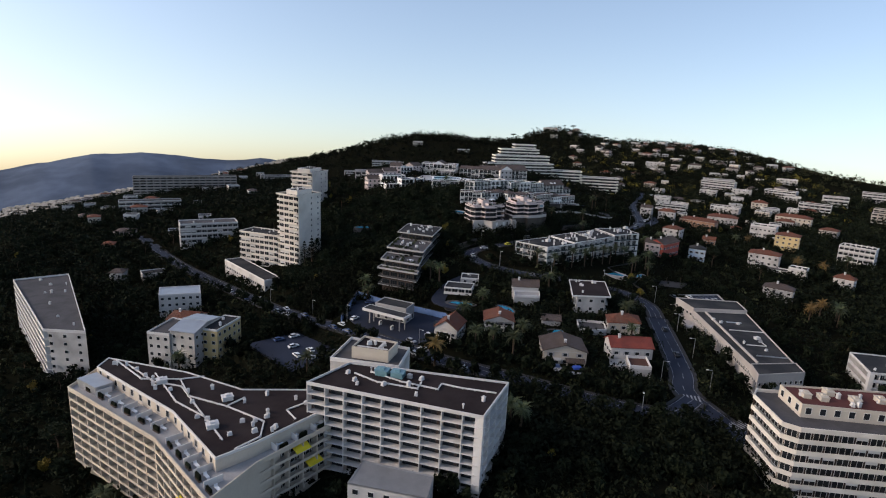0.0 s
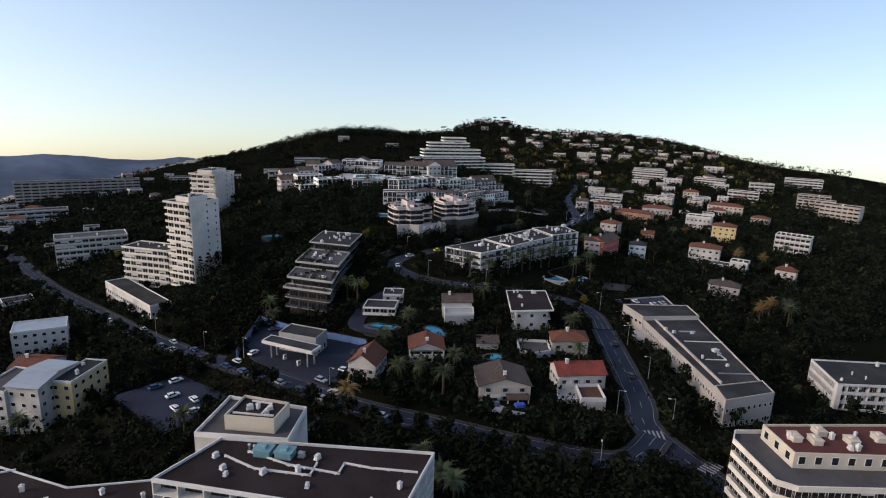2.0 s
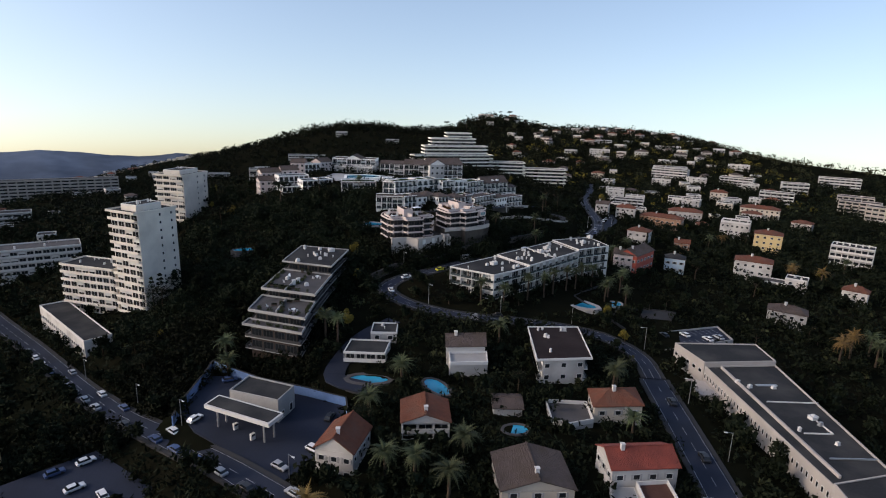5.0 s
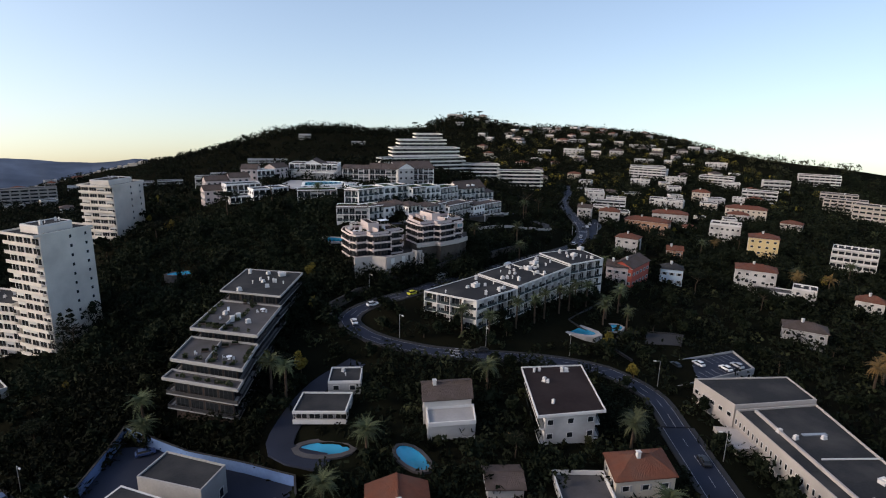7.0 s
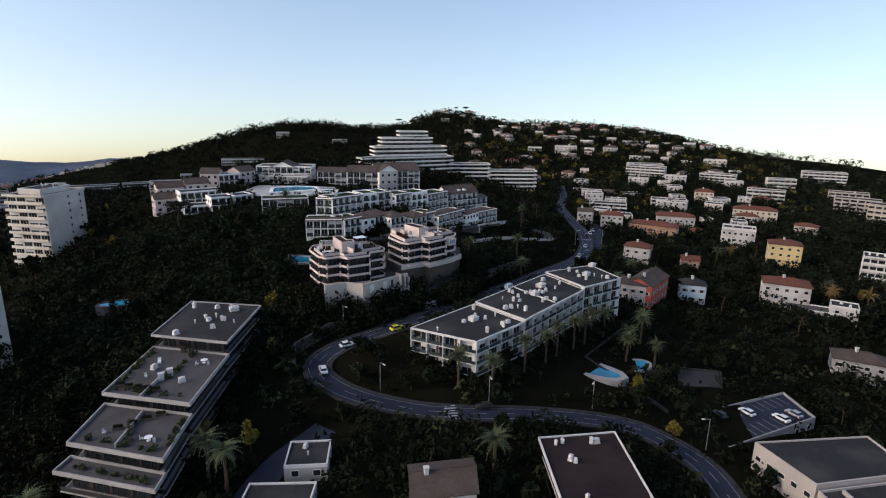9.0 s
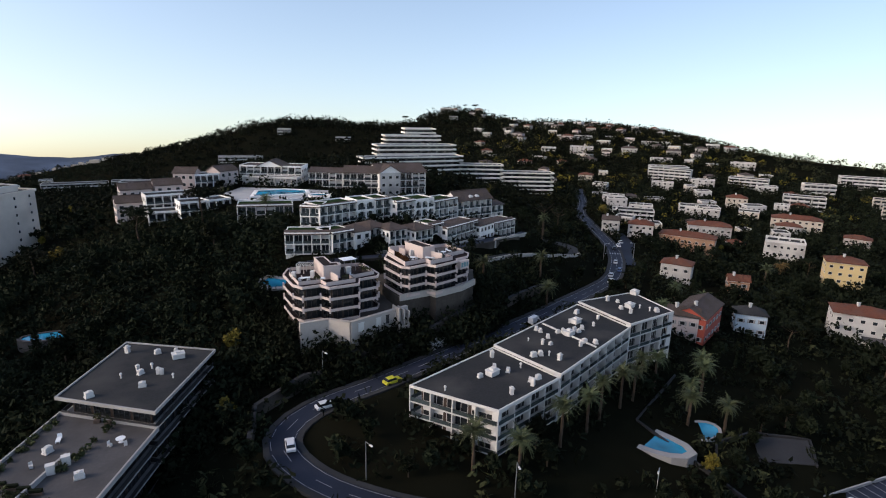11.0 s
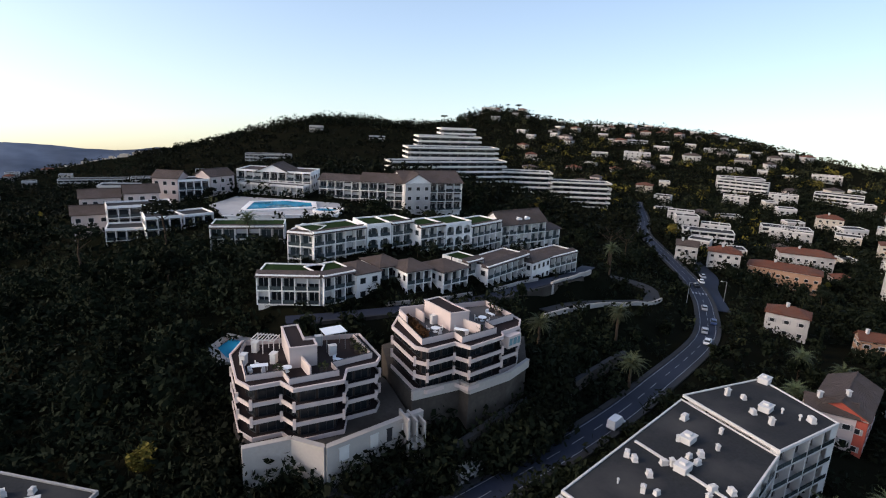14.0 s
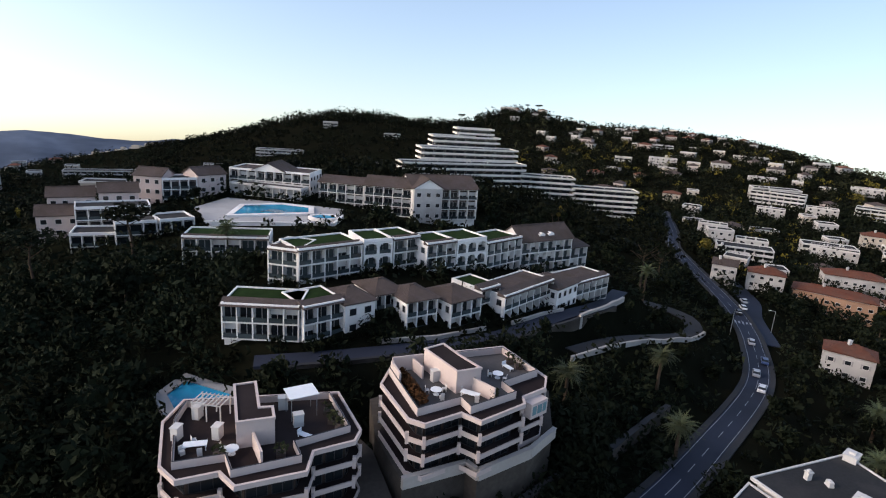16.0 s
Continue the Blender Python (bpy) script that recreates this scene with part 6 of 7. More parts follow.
crown_villa = block("villa", "white villa with a row of chimneys along the roof", "house", facing(282, 350, 20, 11, -48), ground(282, 350) - 0.5, ground(282, 350) + 13, 4, "bwpw", bay=3, recess=1.2, lower=6, far=True)
for k in range(6):
    roof_vent(crown_villa, (k - 2.5) * 2.2, 0.5 - (k - 2.5) * 2.0, 13.8, 1, -48, 1.0)
tower_villa = block("villa", "white turreted villa with battlements", "house", facing(265, 427, 18, 12, -40), ground(265, 427) - 0.5, ground(265, 427) + 11, 3, "wwpw", bay=3, lower=6, parapet=1.0, far=True)
for k in range(4):
    roof_vent(tower_villa, (k - 1.5) * 4, 1 - (k - 1.5) * 3.2, 11.8, 1, -40, 0.9)
block("hillside_villa", "low white annexe with pale terrace", "house", facing(212, 322, 18, 8, -40), ground(212, 322) - 1, ground(212, 322) + 3, 1, "wwpw", roof=TERRACE, lower=5)
for x, y, w, h, turn, lab in [(-62, 892, 50, 7, 5, "long white villa high on the wooded hill"), (-32, 796, 34, 9, 6, "white apartment block among trees"), (-109, 811, 18, 9, 10, "white house among trees"), (-158, 795, 26, 6, 15, "pale slab on the ridge"), (-203, 793, 56, 6, 18, "long pale slab on the ridge"), (-18, 1004, 18, 8, 0, "cream villa on the hilltop"), (60, 958, 20, 6, 0, "white villa on the hilltop"), (43, 806, 11, 7, 0, "white house in the woods"), (280, 787, 16, 7, -24, "white villa on the slope"), (-53, 471, 15, 7, 8, "white gabled house above the woods")]:
    slope_block(x, y, w, h, turn, lab, max(1, round(h / 3.2)), "dwpw", name="hill_house", category="house", vents=0)
rng = random.Random(11)


def scatter_house(x, y, turn):
    w, h = rng.uniform(7, 15), rng.choice((3.4, 4, 6.2, 6.4, 7))
    p = facing(x, y, w, rng.uniform(8, 11), turn)
    z = ground(x, y) - 0.5
    if rng.random() < 0.5:
        villa("small pale hillside house with tiled roof", p, z, z + h, 1.8, "hip", wall=rng.choice((WHITE, CREAM, BEIGE, PINK)), tile=rng.choice((TILE, BROWNTILE)), floors=max(1, round(h / 3.1)), lower=6, group="scattered houses", edges="wppp", chimney=False, far=True)
    else:
        block("house", "small pale flat-roofed hillside house", "house", p, z, z + h, max(1, round(h / 3.1)), "wppw", wall=rng.choice((WHITE, CREAM, BEIGE)), lower=6, group="scattered houses", vents=0, far=True)


def free(x, y, gap):
    for poly in FOOTPRINTS:
        if abs(poly[0][0] - x) < 120 and abs(poly[0][1] - y) < 120:
            if inside(poly, x, y) or min(math.hypot(p[0] - x, p[1] - y) for p in poly) < gap:
                return False
    return True


count = 0
while count < 118:
    y = rng.uniform(430, 1130)
    x = rng.uniform(190 + max(0, (y - 700) * 0.1), 330 + (y - 430) * 0.5)
    if free(x, y, 11) and road_gap(x, y) > 10:
        scatter_house(x, y, rng.uniform(-55, -5))
        count += 1
count = 0
while count < 38:
    y = rng.uniform(330, 900)
    x = -100 - (y - 200) * rng.uniform(0.2, 0.72)
    if free(x, y, 14) and road_gap(x, y) > 8 and x < -95:
        scatter_house(x, y, rng.uniform(5, 40))
        count += 1

# far town at the foot of the mountain: too many and too small to count
verts, fcs = [], []
for k in range(2600):
    a = rng.uniform(-46, -14)
    d = rng.uniform(1050, 2560)
    x, y = d * math.sin(radians(a)), d * math.cos(radians(a))
    if x > -330 and y < 900:
        continue
    z = float(hills([x], [y])[0]) - 2
    if d > 1700:
        z = max(z, -425 + 235 * (1 - min(1, abs(d - 2800) / 540) ** 1.4) if d > 2260 else -420)
    w, e, h = rng.uniform(4, 9), rng.uniform(4, 8), rng.uniform(3, 7)
    b = len(verts)
    verts += [(x + i * w, y + j * e, z + l * h) for l in (0, 1) for i, j in ((0, 0), (1, 0), (1, 1), (0, 1))]
    fcs += [(b + 4, b + 5, b + 6, b + 7), (b, b + 1, b + 5, b + 4), (b + 1, b + 2, b + 6, b + 5), (b + 3, b, b + 4, b + 7)]
town = bpy.data.meshes.new("far_town")
town.from_pydata(verts, [], fcs)
town.materials.append(CREAM)
tagged(new("far_town", town), "tiny pale houses of the town below the mountain", "town", kind="stuff")

# ---- plants ----
def leaf_mesh(name, blobs, per, size, seed, mat, flat=1.0):
    v, f = leaf_cloud(blobs, per, size, seed, flat)
    me = bpy.data.meshes.new(name)
    me.from_pydata(v, [], f)
    me.materials.append(mat)
    return me


def trunk_mesh(h, r, limbs, seed, lean=0.3):
    """A tapered trunk with limbs."""
    rr = random.Random(seed)
    bm = bmesh.new()

    def limb(p, q, r0, r1, n=6):
        ax = (q - p).normalized()
        u = ax.orthogonal().normalized()
        w = ax.cross(u)
        a = [bm.verts.new(p + (u * math.cos(i * math.tau / n) + w * math.sin(i * math.tau / n)) * r0) for i in range(n)]
        b = [bm.verts.new(q + (u * math.cos(i * math.tau / n) + w * math.sin(i * math.tau / n)) * r1) for i in range(n)]
        for i in range(n):
            bm.faces.new((a[i], a[(i + 1) % n], b[(i + 1) % n], b[i]))
        bm.faces.new(b)

    mid = Vector((rr.uniform(-lean, lean), rr.uniform(-lean, lean), h * 0.55))
    top = Vector((rr.uniform(-lean, lean), rr.uniform(-lean, lean), h))
    limb(Vector((0, 0, -1)), mid, r, r * 0.75)
    limb(mid, top, r * 0.75, r * 0.35)
    for i in range(limbs):
        a = i * math.tau / limbs + rr.uniform(-0.4, 0.4)
        s = mid.lerp(top, rr.uniform(0.1, 0.8))
        limb(s, s + Vector((math.cos(a), math.sin(a), rr.uniform(0.4, 0.9))) * h * 0.38, r * 0.35, r * 0.12, 5)
    return mesh_of(bm, "trunk", BARK)


def round_blobs(seed, h, w, n=9):
    rr = random.Random(seed)
    out = [(0, 0, h * 0.62, w * 0.55, w * 0.55, h * 0.3)]
    for i in range(n):
        a, e = rr.uniform(0, math.tau), rr.uniform(0.1, 0.75)
        out.append((math.cos(a) * w * e * 0.72, math.sin(a) * w * e * 0.72, h * rr.uniform(0.42, 0.92), w * rr.uniform(0.28, 0.42), w * rr.uniform(0.28, 0.42), h * rr.uniform(0.1, 0.18)))
    return out


def pine_blobs(seed, h, w):
    rr = random.Random(seed)
    return [(math.cos(i * 2.4) * w * 0.55 * (i > 0), math.sin(i * 2.4) * w * 0.55 * (i > 0), h * rr.uniform(0.86, 0.97), w * rr.uniform(0.35, 0.5), w * rr.uniform(0.35, 0.5), h * 0.08) for i in range(8)]


def cypress_blobs(h, w):
    return [(0, 0, h * (0.12 + 0.125 * i), w * (1 - 0.11 * i) * 0.55, w * (1 - 0.11 * i) * 0.55, h * 0.11) for i in range(7)]


TREES = {}
for i in range(4):
    TREES["oak%d" % i] = (trunk_mesh(5.5, 0.32, 5, i), leaf_mesh("crown", round_blobs(i, 9.0, 4.6), 52, 0.5, i, LEAF))
for i in range(2):
    TREES["olive%d" % i] = (trunk_mesh(4, 0.25, 5, i + 20), leaf_mesh("crown", round_blobs(i + 20, 6.5, 3.6, 8), 70, 0.36, i + 20, OLIVE))
    TREES["gold%d" % i] = (trunk_mesh(4, 0.22, 5, i + 30), leaf_mesh("crown", round_blobs(i + 30, 7.0, 3.2, 8), 65, 0.36, i + 30, GOLDLEAF))
    TREES["pine%d" % i] = (trunk_mesh(10.5, 0.35, 6, i + 40, 0.9), leaf_mesh("crown", pine_blobs(i + 40, 12.0, 5.2), 95, 0.42, i + 40, LEAF, 0.5))
TREES["cypress0"] = (trunk_mesh(3, 0.22, 0, 50), leaf_mesh("crown", cypress_blobs(11.5, 2.0), 90, 0.3, 50, LEAF))
TREES["cedar0"] = (trunk_mesh(10, 0.35, 8, 51), leaf_mesh("crown", [(0, 0, 13.5 - 1.5 * k, 0.5 + 0.55 * k, 0.5 + 0.55 * k, 0.5) for k in range(8)], 80, 0.42, 51, LEAF, 0.4))
LABELS = {"oak": "dense dark evergreen tree on the hillside", "olive": "small rounded grey-green olive tree", "gold": "small tree with yellowing leaves", "pine": "umbrella pine with a flat dark crown", "cypress": "slender dark cypress among houses", "cedar": "tall tiered dark cedar tree"}


def tree(kind, x, y, scale, z=None):
    z = ground(x, y) if z is None else z
    base = kind.rstrip("0123456789")
    root = thing({"oak": "evergreen_tree", "olive": "olive_tree", "gold": "autumn_tree", "pine": "umbrella_pine", "cypress": "cypress", "cedar": "cedar"}[base], x, y, z, LABELS[base], "tree", base + " trees", rng.uniform(0, 360))
    tr, cr = TREES[kind]
    m = Matrix.Scale(scale, 4)
    part("trunk", tr, None, root, at=m)
    part("crown", cr, None, root, at=m @ Matrix.Diagonal((1, 1, rng.uniform(0.85, 1.15), 1)))


def frond_mesh(length, mat, droop):
    bm = bmesh.new()
    n = 9
    for side in (-1, 1):
        for i in range(n):
            t0 = (i + 0.6) / n
            x, z = length * t0, math.sin(t0 * 2.2) * length * 0.28 - droop * t0 * t0 * length
            reach = 0.62 * math.sin(min(1, t0 * 1.15 + 0.12) * math.pi) ** 0.6 + 0.12
            a = bm.verts.new((x - 0.17, 0, z))
            b = bm.verts.new((x + 0.17, 0, z))
            c = bm.verts.new((x + 0.5, side * reach, z - 0.28 * reach))
            bm.faces.new((a, b, c) if side > 0 else (b, a, c))
    for i in range(n):
        t0, t1 = i / n, (i + 1) / n
        p = [(length * t, math.sin(t * 2.2) * length * 0.28 - droop * t * t * length) for t in (t0, t1)]
        v = [bm.verts.new(c) for c in ((p[0][0], -0.05, p[0][1]), (p[1][0], -0.04, p[1][1]), (p[1][0], 0.04, p[1][1]), (p[0][0], 0.05, p[0][1]))]
        bm.faces.new(v)
    return bm


def palm_crown(mat, seed, fronds=34, length=3.4):
    rr = random.Random(seed)
    big = bmesh.new()
    for i in range(fronds):
        tilt = rr.uniform(-65, 42) * (1 if i > 8 else 0.4)
        fb = frond_mesh(length * rr.uniform(0.8, 1.1), mat, rr.uniform(0.25, 0.7))
        me = bpy.data.meshes.new("frond")
        bmesh.ops.transform(fb, matrix=pose(0, 0, 0, 0, tilt, i * 137.5), verts=fb.verts)
        fb.to_mesh(me)
        fb.free()
        big.from_mesh(me)
        bpy.data.meshes.remove(me)
    return mesh_of(big, "crown", mat)


def palm_trunk(h, r):
    bm = bmesh.new()
    for k in range(7):
        cyl(bm, 0.04 * math.sin(k), 0.04 * math.cos(k * 2), -1 + (h + 1) * k / 7, -1 + (h + 1) * (k + 1) / 7, r * (1.15 - 0.05 * k), r * (1.0 - 0.05 * k), 8)
    return mesh_of(bm, "trunk", BARK)


PALMS = [palm_crown(PALMLEAF, 1), palm_crown(PALMLEAF, 2, 30, 3.0), palm_crown(PALMDRY, 3)]
PALM_TRUNK = palm_trunk(6, 0.34)


def palm(x, y, h, kind=0, scale=1.0):
    root = thing("palm_tree", x, y, ground(x, y), "date palm with a wide feathery crown" if kind < 2 else "palm with golden drying fronds", "palm", "palms", rng.uniform(0, 360))
    part("trunk", PALM_TRUNK, None, root, at=Matrix.Diagonal((scale, scale, h / 6, 1)))
    part("crown", PALMS[kind], None, root, at=pose(0, 0, h - 0.1) @ Matrix.Scale(scale, 4))


for x, y, h, k in [(3.5, 172, 8, 2), (30, 176, 8, 0), (24, 183, 7, 1), (35, 188, 7, 0), (18, 186, 6, 0), (20, 143, 8, 1), (26, 133, 8, 1), (24, 138, 6, 0), (56, 243, 7, 0), (83, 218, 7, 1), (86, 222, 6, 0), (24, 223, 6, 0), (78, 196, 6, 1), (6, 246, 10, 1), (2, 251, 9, 0), (-28, 250, 7, 0), (-26, 243, 6, 0), (15, 208, 6, 0)]:
    palm(x, y, h, k, 1.1)
for x, y, h, k in [(56, 272, 8, 0), (64, 270, 8, 0), (75, 277, 9, 0), (83, 282, 8, 1), (88, 286, 9, 1), (95, 290, 9, 1), (100, 293, 8, 1), (104, 297, 9, 1), (110, 300, 8, 0), (114, 292, 7, 1), (110, 286, 7, 0), (118, 284, 7, 1), (122, 298, 8, 0), (126, 304, 7, 0)]:
    palm(x, y, h, k, 1.0)
for x, y, h, k in [(-70, 112, 7, 1), (-62, 105, 6, 0), (-76, 118, 7, 1), (-55, 98, 6, 0), (-83, 214, 8, 0), (-92, 197, 7, 0), (-40, 178, 6, 0), (100, 353, 7, 1), (77, 341, 6, 0), (96, 337, 6, 0), (152, 355, 7, 0), (160, 350, 7, 0), (136, 338, 6, 0), (120, 402, 10, 1), (12, 384, 7, 0)]:
    palm(x, y, h, k, 1.0)
for x, y, h, k in [(190, 250, 9, 2), (183, 247, 8, 2), (195, 244, 8, 0), (200, 252, 8, 1), (230, 330, 8, 2), (236, 337, 8, 1), (244, 326, 7, 2), (238, 400, 7, 2), (226, 395, 7, 0), (270, 340, 8, 0)]:
    palm(x, y, h, k, 1.15)
for x, y in [(104, 340 - 70), (-1, 263), (9, 258), (12, 290), (102, 251)]:
    if free(x, y, 3):
        tree("gold%d" % rng.randint(0, 1), x, y, 0.8)
tree("cedar0", -63, 301, 1.05)
tree("cedar0", -68, 306, 0.9)
tree("cedar0", 128, 420, 1.2)
tree("cedar0", 140, 432, 1.0)
tree("gold0", 202, 505, 1.3)
tree("gold1", 205, 512, 1.4)
tree("gold0", 10, 312, 0.9)


def clear(x, y):
    """Open view strips: streets, courts and the ground close under house fronts."""
    return road_gap(x, y) > (0.2 if x < 60 and y < 260 else 1.2) and free(x, y, 2.6)


placed = 0
tries = 0
oaks = others = 0
spare = []
while placed < 1300 and tries < 12000:
    tries += 1
    y = 80 + 420 * rng.random()
    x = rng.uniform(-60 - y * 0.6, 70 + y * 0.55)
    if not clear(x, y):
        continue
    if -50 < x < 8 and 388 < y < 420 or 8 < x < 112 and 340 < y < 352:
        continue
    wild = -65 < x < 16 and 285 < y < 420
    s = rng.uniform(0.7, 1.15) if wild else rng.uniform(0.42, 0.82)
    if road_gap(x, y) < 5:
        s = min(s, 0.5)
    if 150 < y < 262 and 0 < x < 100:
        s = min(s, 0.52)
    if 300 < y < 345 and 15 < x < 110:
        s = min(s, 0.45)
    if 340 < y < 410 and 5 < x < 115:
        s = min(s, 0.3)
    u = rng.random()
    if u < 0.76:
        oaks += 1
        if oaks > 165:
            spare.append((x, y, s))
            placed += 1
            continue
    others += u >= 0.76
    if u >= 0.76 and others > 110:
        spare.append((x, y, s))
        placed += 1
        continue
    tree("oak%d" % rng.randint(0, 3) if u < 0.76 else "olive%d" % rng.randint(0, 1) if u < 0.80 else "cypress0" if u < 0.86 else "pine%d" % rng.randint(0, 1) if u < 0.93 else "gold%d" % rng.randint(0, 1), x, y, s)
    placed += 1


bl = ROAD_LINES["boulevard"][1]
for i in range(4, len(bl) - 1, 2):
    d = bl[i + 1] - bl[i]
    for sgn in (-1, 1):
        n = Vector((-d.y, d.x, 0)).normalized() * sgn * rng.uniform(5.2, 6.4)
        if bl[i].x > -5 or rng.random() < 0.35:
            if free(bl[i].x + n.x, bl[i].y + n.y, 1.5):
                spare.append((bl[i].x + n.x, bl[i].y + n.y, rng.uniform(0.55, 0.8)))
blobs = []
for x, y, s in spare:
    z = ground(x, y)
    blobs += [(x + bx * s, y + by * s, z + bz * s, rx * s, ry * s, rz * s) for bx, by, bz, rx, ry, rz in round_blobs(rng.randint(0, 60), 9.0, 4.6, 6)]
v, f = leaf_cloud(blobs, 32, 0.5, 77)
me = bpy.data.meshes.new("dense_trees")
me.from_pydata(v, [], f)
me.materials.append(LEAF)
tagged(new("dense_trees", me), "dense dark evergreen trees filling the gardens", "vegetation", kind="stuff")


def wood(name, count, region, blob, per, size, mat, label, seed, avoid=True):
    """Undergrowth or far woods as one mass of clumps."""
    r = random.Random(seed)
    blobs = []
    k = t = 0
    while k < count and t < count * 6:
        t += 1
        x, y = region(r)
        if avoid and (road_gap(x, y) < 1.0 or not free(x, y, 1.6)):
            continue
        s = r.uniform(*blob)
        h = s * r.uniform(0.6, 1.1)
        z = ground(x, y) if y < 560 else float(hills([x], [y])[0])
        blobs.append((x, y, z + h * 0.55, s, s, h))
        k += 1
    v, f = leaf_cloud(blobs, per, size, seed)
    me = bpy.data.meshes.new(name)
    me.from_pydata(v, [], f)
    me.materials.append(mat)
    return tagged(new(name, me), label, "vegetation", kind="stuff")


def near_region(r):
    y = r.uniform(70, 480)
    return r.uniform(-60 - y * 0.6, 70 + y * 0.6), y


def mid_region(r):
    y = r.uniform(470, 800)
    return r.uniform(-150 - (y - 470) * 0.75, 280 + (y - 470) * 0.7), y


def far_region(r):
    y = r.uniform(780, 1250)
    return r.uniform(-150 - (y - 780) * 0.4, 520 + (y - 780) * 0.25), y


def left_region(r):
    y = r.uniform(250, 1000)
    return -90 - (y - 100) * r.uniform(0.1, 0.85), y


def right_region(r):
    return r.uniform(200, 560), r.uniform(230, 620)


def crest_region(r):
    return r.uniform(-230, 640), r.uniform(1040, 1130)


wood("crest_trees", 420, crest_region, (3.0, 9.5), 50, 1.1, LEAF, "dark trees along the crest of the hill", 77, avoid=False)
wood("undergrowth", 6500, near_region, (1.5, 3.4), 22, 0.52, LEAF, "dark undergrowth and hedges between the houses", 5)

# trees close before the houses of the slopes, and shrubs at the foot of the villas
r = random.Random(40)
near_blobs, slope_blobs = [], []
for poly in FOOTPRINTS:
    (ax, ay), (bx, by) = poly[0], poly[1]
    far_off = ax > 180 or ay > 450 or ax < -110
    for k in range(15 if far_off else max(3, int(math.hypot(bx - ax, by - ay) / 3))):
        u = r.uniform(-0.15, 1.15)
        d = Vector((by - ay, ax - bx)).normalized() * (r.uniform(2.0, 9) if far_off else r.uniform(1.0, 2.6))
        x, y = ax + (bx - ax) * u + d.x, ay + (by - ay) * u + d.y
        if road_gap(x, y) < 0.8 or any(inside(q, x, y) for q in FOOTPRINTS if abs(q[0][0] - x) < 60 and abs(q[0][1] - y) < 60):
            continue
        s = r.uniform(1.8, 4.6) if far_off else r.uniform(0.7, 1.5)
        (slope_blobs if far_off else near_blobs).append((x, y, ground(x, y) + s * 0.6, s, s, s * r.uniform(0.7, 1.1)))
for nm, bl, per, sz, lab in (("front_shrubs", near_blobs, 44, 0.3, "dark shrubs at the foot of the houses"), ("front_trees", slope_blobs, 40, 0.6, "dark trees before the hillside houses")):
    v, f = leaf_cloud(bl, per, sz, 41)
    me = bpy.data.meshes.new(nm)
    me.from_pydata(v, [], f)
    me.materials.append(LEAF)
    tagged(new(nm, me), lab, "vegetation", kind="stuff")
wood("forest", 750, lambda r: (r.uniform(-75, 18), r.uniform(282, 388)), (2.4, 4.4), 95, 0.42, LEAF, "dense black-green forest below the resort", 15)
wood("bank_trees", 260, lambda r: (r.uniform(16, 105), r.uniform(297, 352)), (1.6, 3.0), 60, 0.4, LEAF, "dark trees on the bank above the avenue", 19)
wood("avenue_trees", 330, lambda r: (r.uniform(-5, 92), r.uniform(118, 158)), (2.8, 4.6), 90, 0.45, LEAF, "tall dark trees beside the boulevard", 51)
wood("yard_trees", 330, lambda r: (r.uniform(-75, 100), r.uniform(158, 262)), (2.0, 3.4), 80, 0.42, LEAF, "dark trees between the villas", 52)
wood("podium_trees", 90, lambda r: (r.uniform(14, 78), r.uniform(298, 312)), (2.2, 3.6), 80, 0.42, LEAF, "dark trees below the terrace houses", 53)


def along(pts, near, deep):
    """A region in front of a line, on its outer side."""
    def region(r):
        k = r.randrange(len(pts) - 1)
        (ax, ay), (bx, by) = pts[k], pts[k + 1]
        u, d = r.random(), r.uniform(near, deep)
        length = math.hypot(bx - ax, by - ay)
        return ax + (bx - ax) * u + (by - ay) / length * d, ay + (by - ay) * u - (bx - ax) / length * d
    return region


wood("wall_trees", 130, along([(18, 322), (22.6, 313), (25.3, 305.4), (36.2, 304.8), (50, 313.4)], 1.0, 3.6), (2.4, 4.2), 90, 0.4, LEAF, "dark trees close below the retaining wall", 54)
wood("bank_thicket", 150, along([(50, 313), (58, 315), (65.4, 319.8), (71, 325.5), (74, 337)], 2.2, 4.6), (3.4, 5.4), 110, 0.42, LEAF, "dark trees close below the upper terrace", 55)
# pot plants and hedges along the edges of the stepped roof terraces
r = random.Random(61)
blobs = []
for (ax, ay), (bx, by), z in (((-17.8, 267.5), (-3.2, 261), 13.6), ((-18, 268), (-14.6, 285.5), 13.6), ((-19.6, 254), (-5, 247), 11.0), ((-3.6, 247), (-2.4, 257), 11.0), ((-20.6, 250), (-5.4, 242.6), 8.0), ((-9, 268), (-5, 282), 13.6)):
    for k in range(14):
        u = r.random()
        s = r.uniform(0.3, 0.7)
        blobs.append((ax + (bx - ax) * u + r.uniform(-0.4, 0.4), ay + (by - ay) * u + r.uniform(-0.4, 0.4), z + s * 0.8, s, s, s * r.uniform(0.8, 1.3)))
v, f = leaf_cloud(blobs, 40, 0.2, 62)
me = bpy.data.meshes.new("terrace_plants")
me.from_pydata(v, [], f)
me.materials.append(OLIVE)
tagged(new("terrace_plants", me), "green pot plants and hedges on the stepped roof terraces", "vegetation", kind="stuff")
wood("park_trees", 420, lambda r: (r.uniform(-60, 100), r.uniform(60, 150)), (2.2, 3.8), 80, 0.42, LEAF, "dark park trees round the hotel", 16)
wood("slope_thicket", 420, lambda r: (r.uniform(-60, 0), r.uniform(215, 290)), (2.2, 3.8), 80, 0.42, LEAF, "dark thicket beside the stepped apartments", 17)
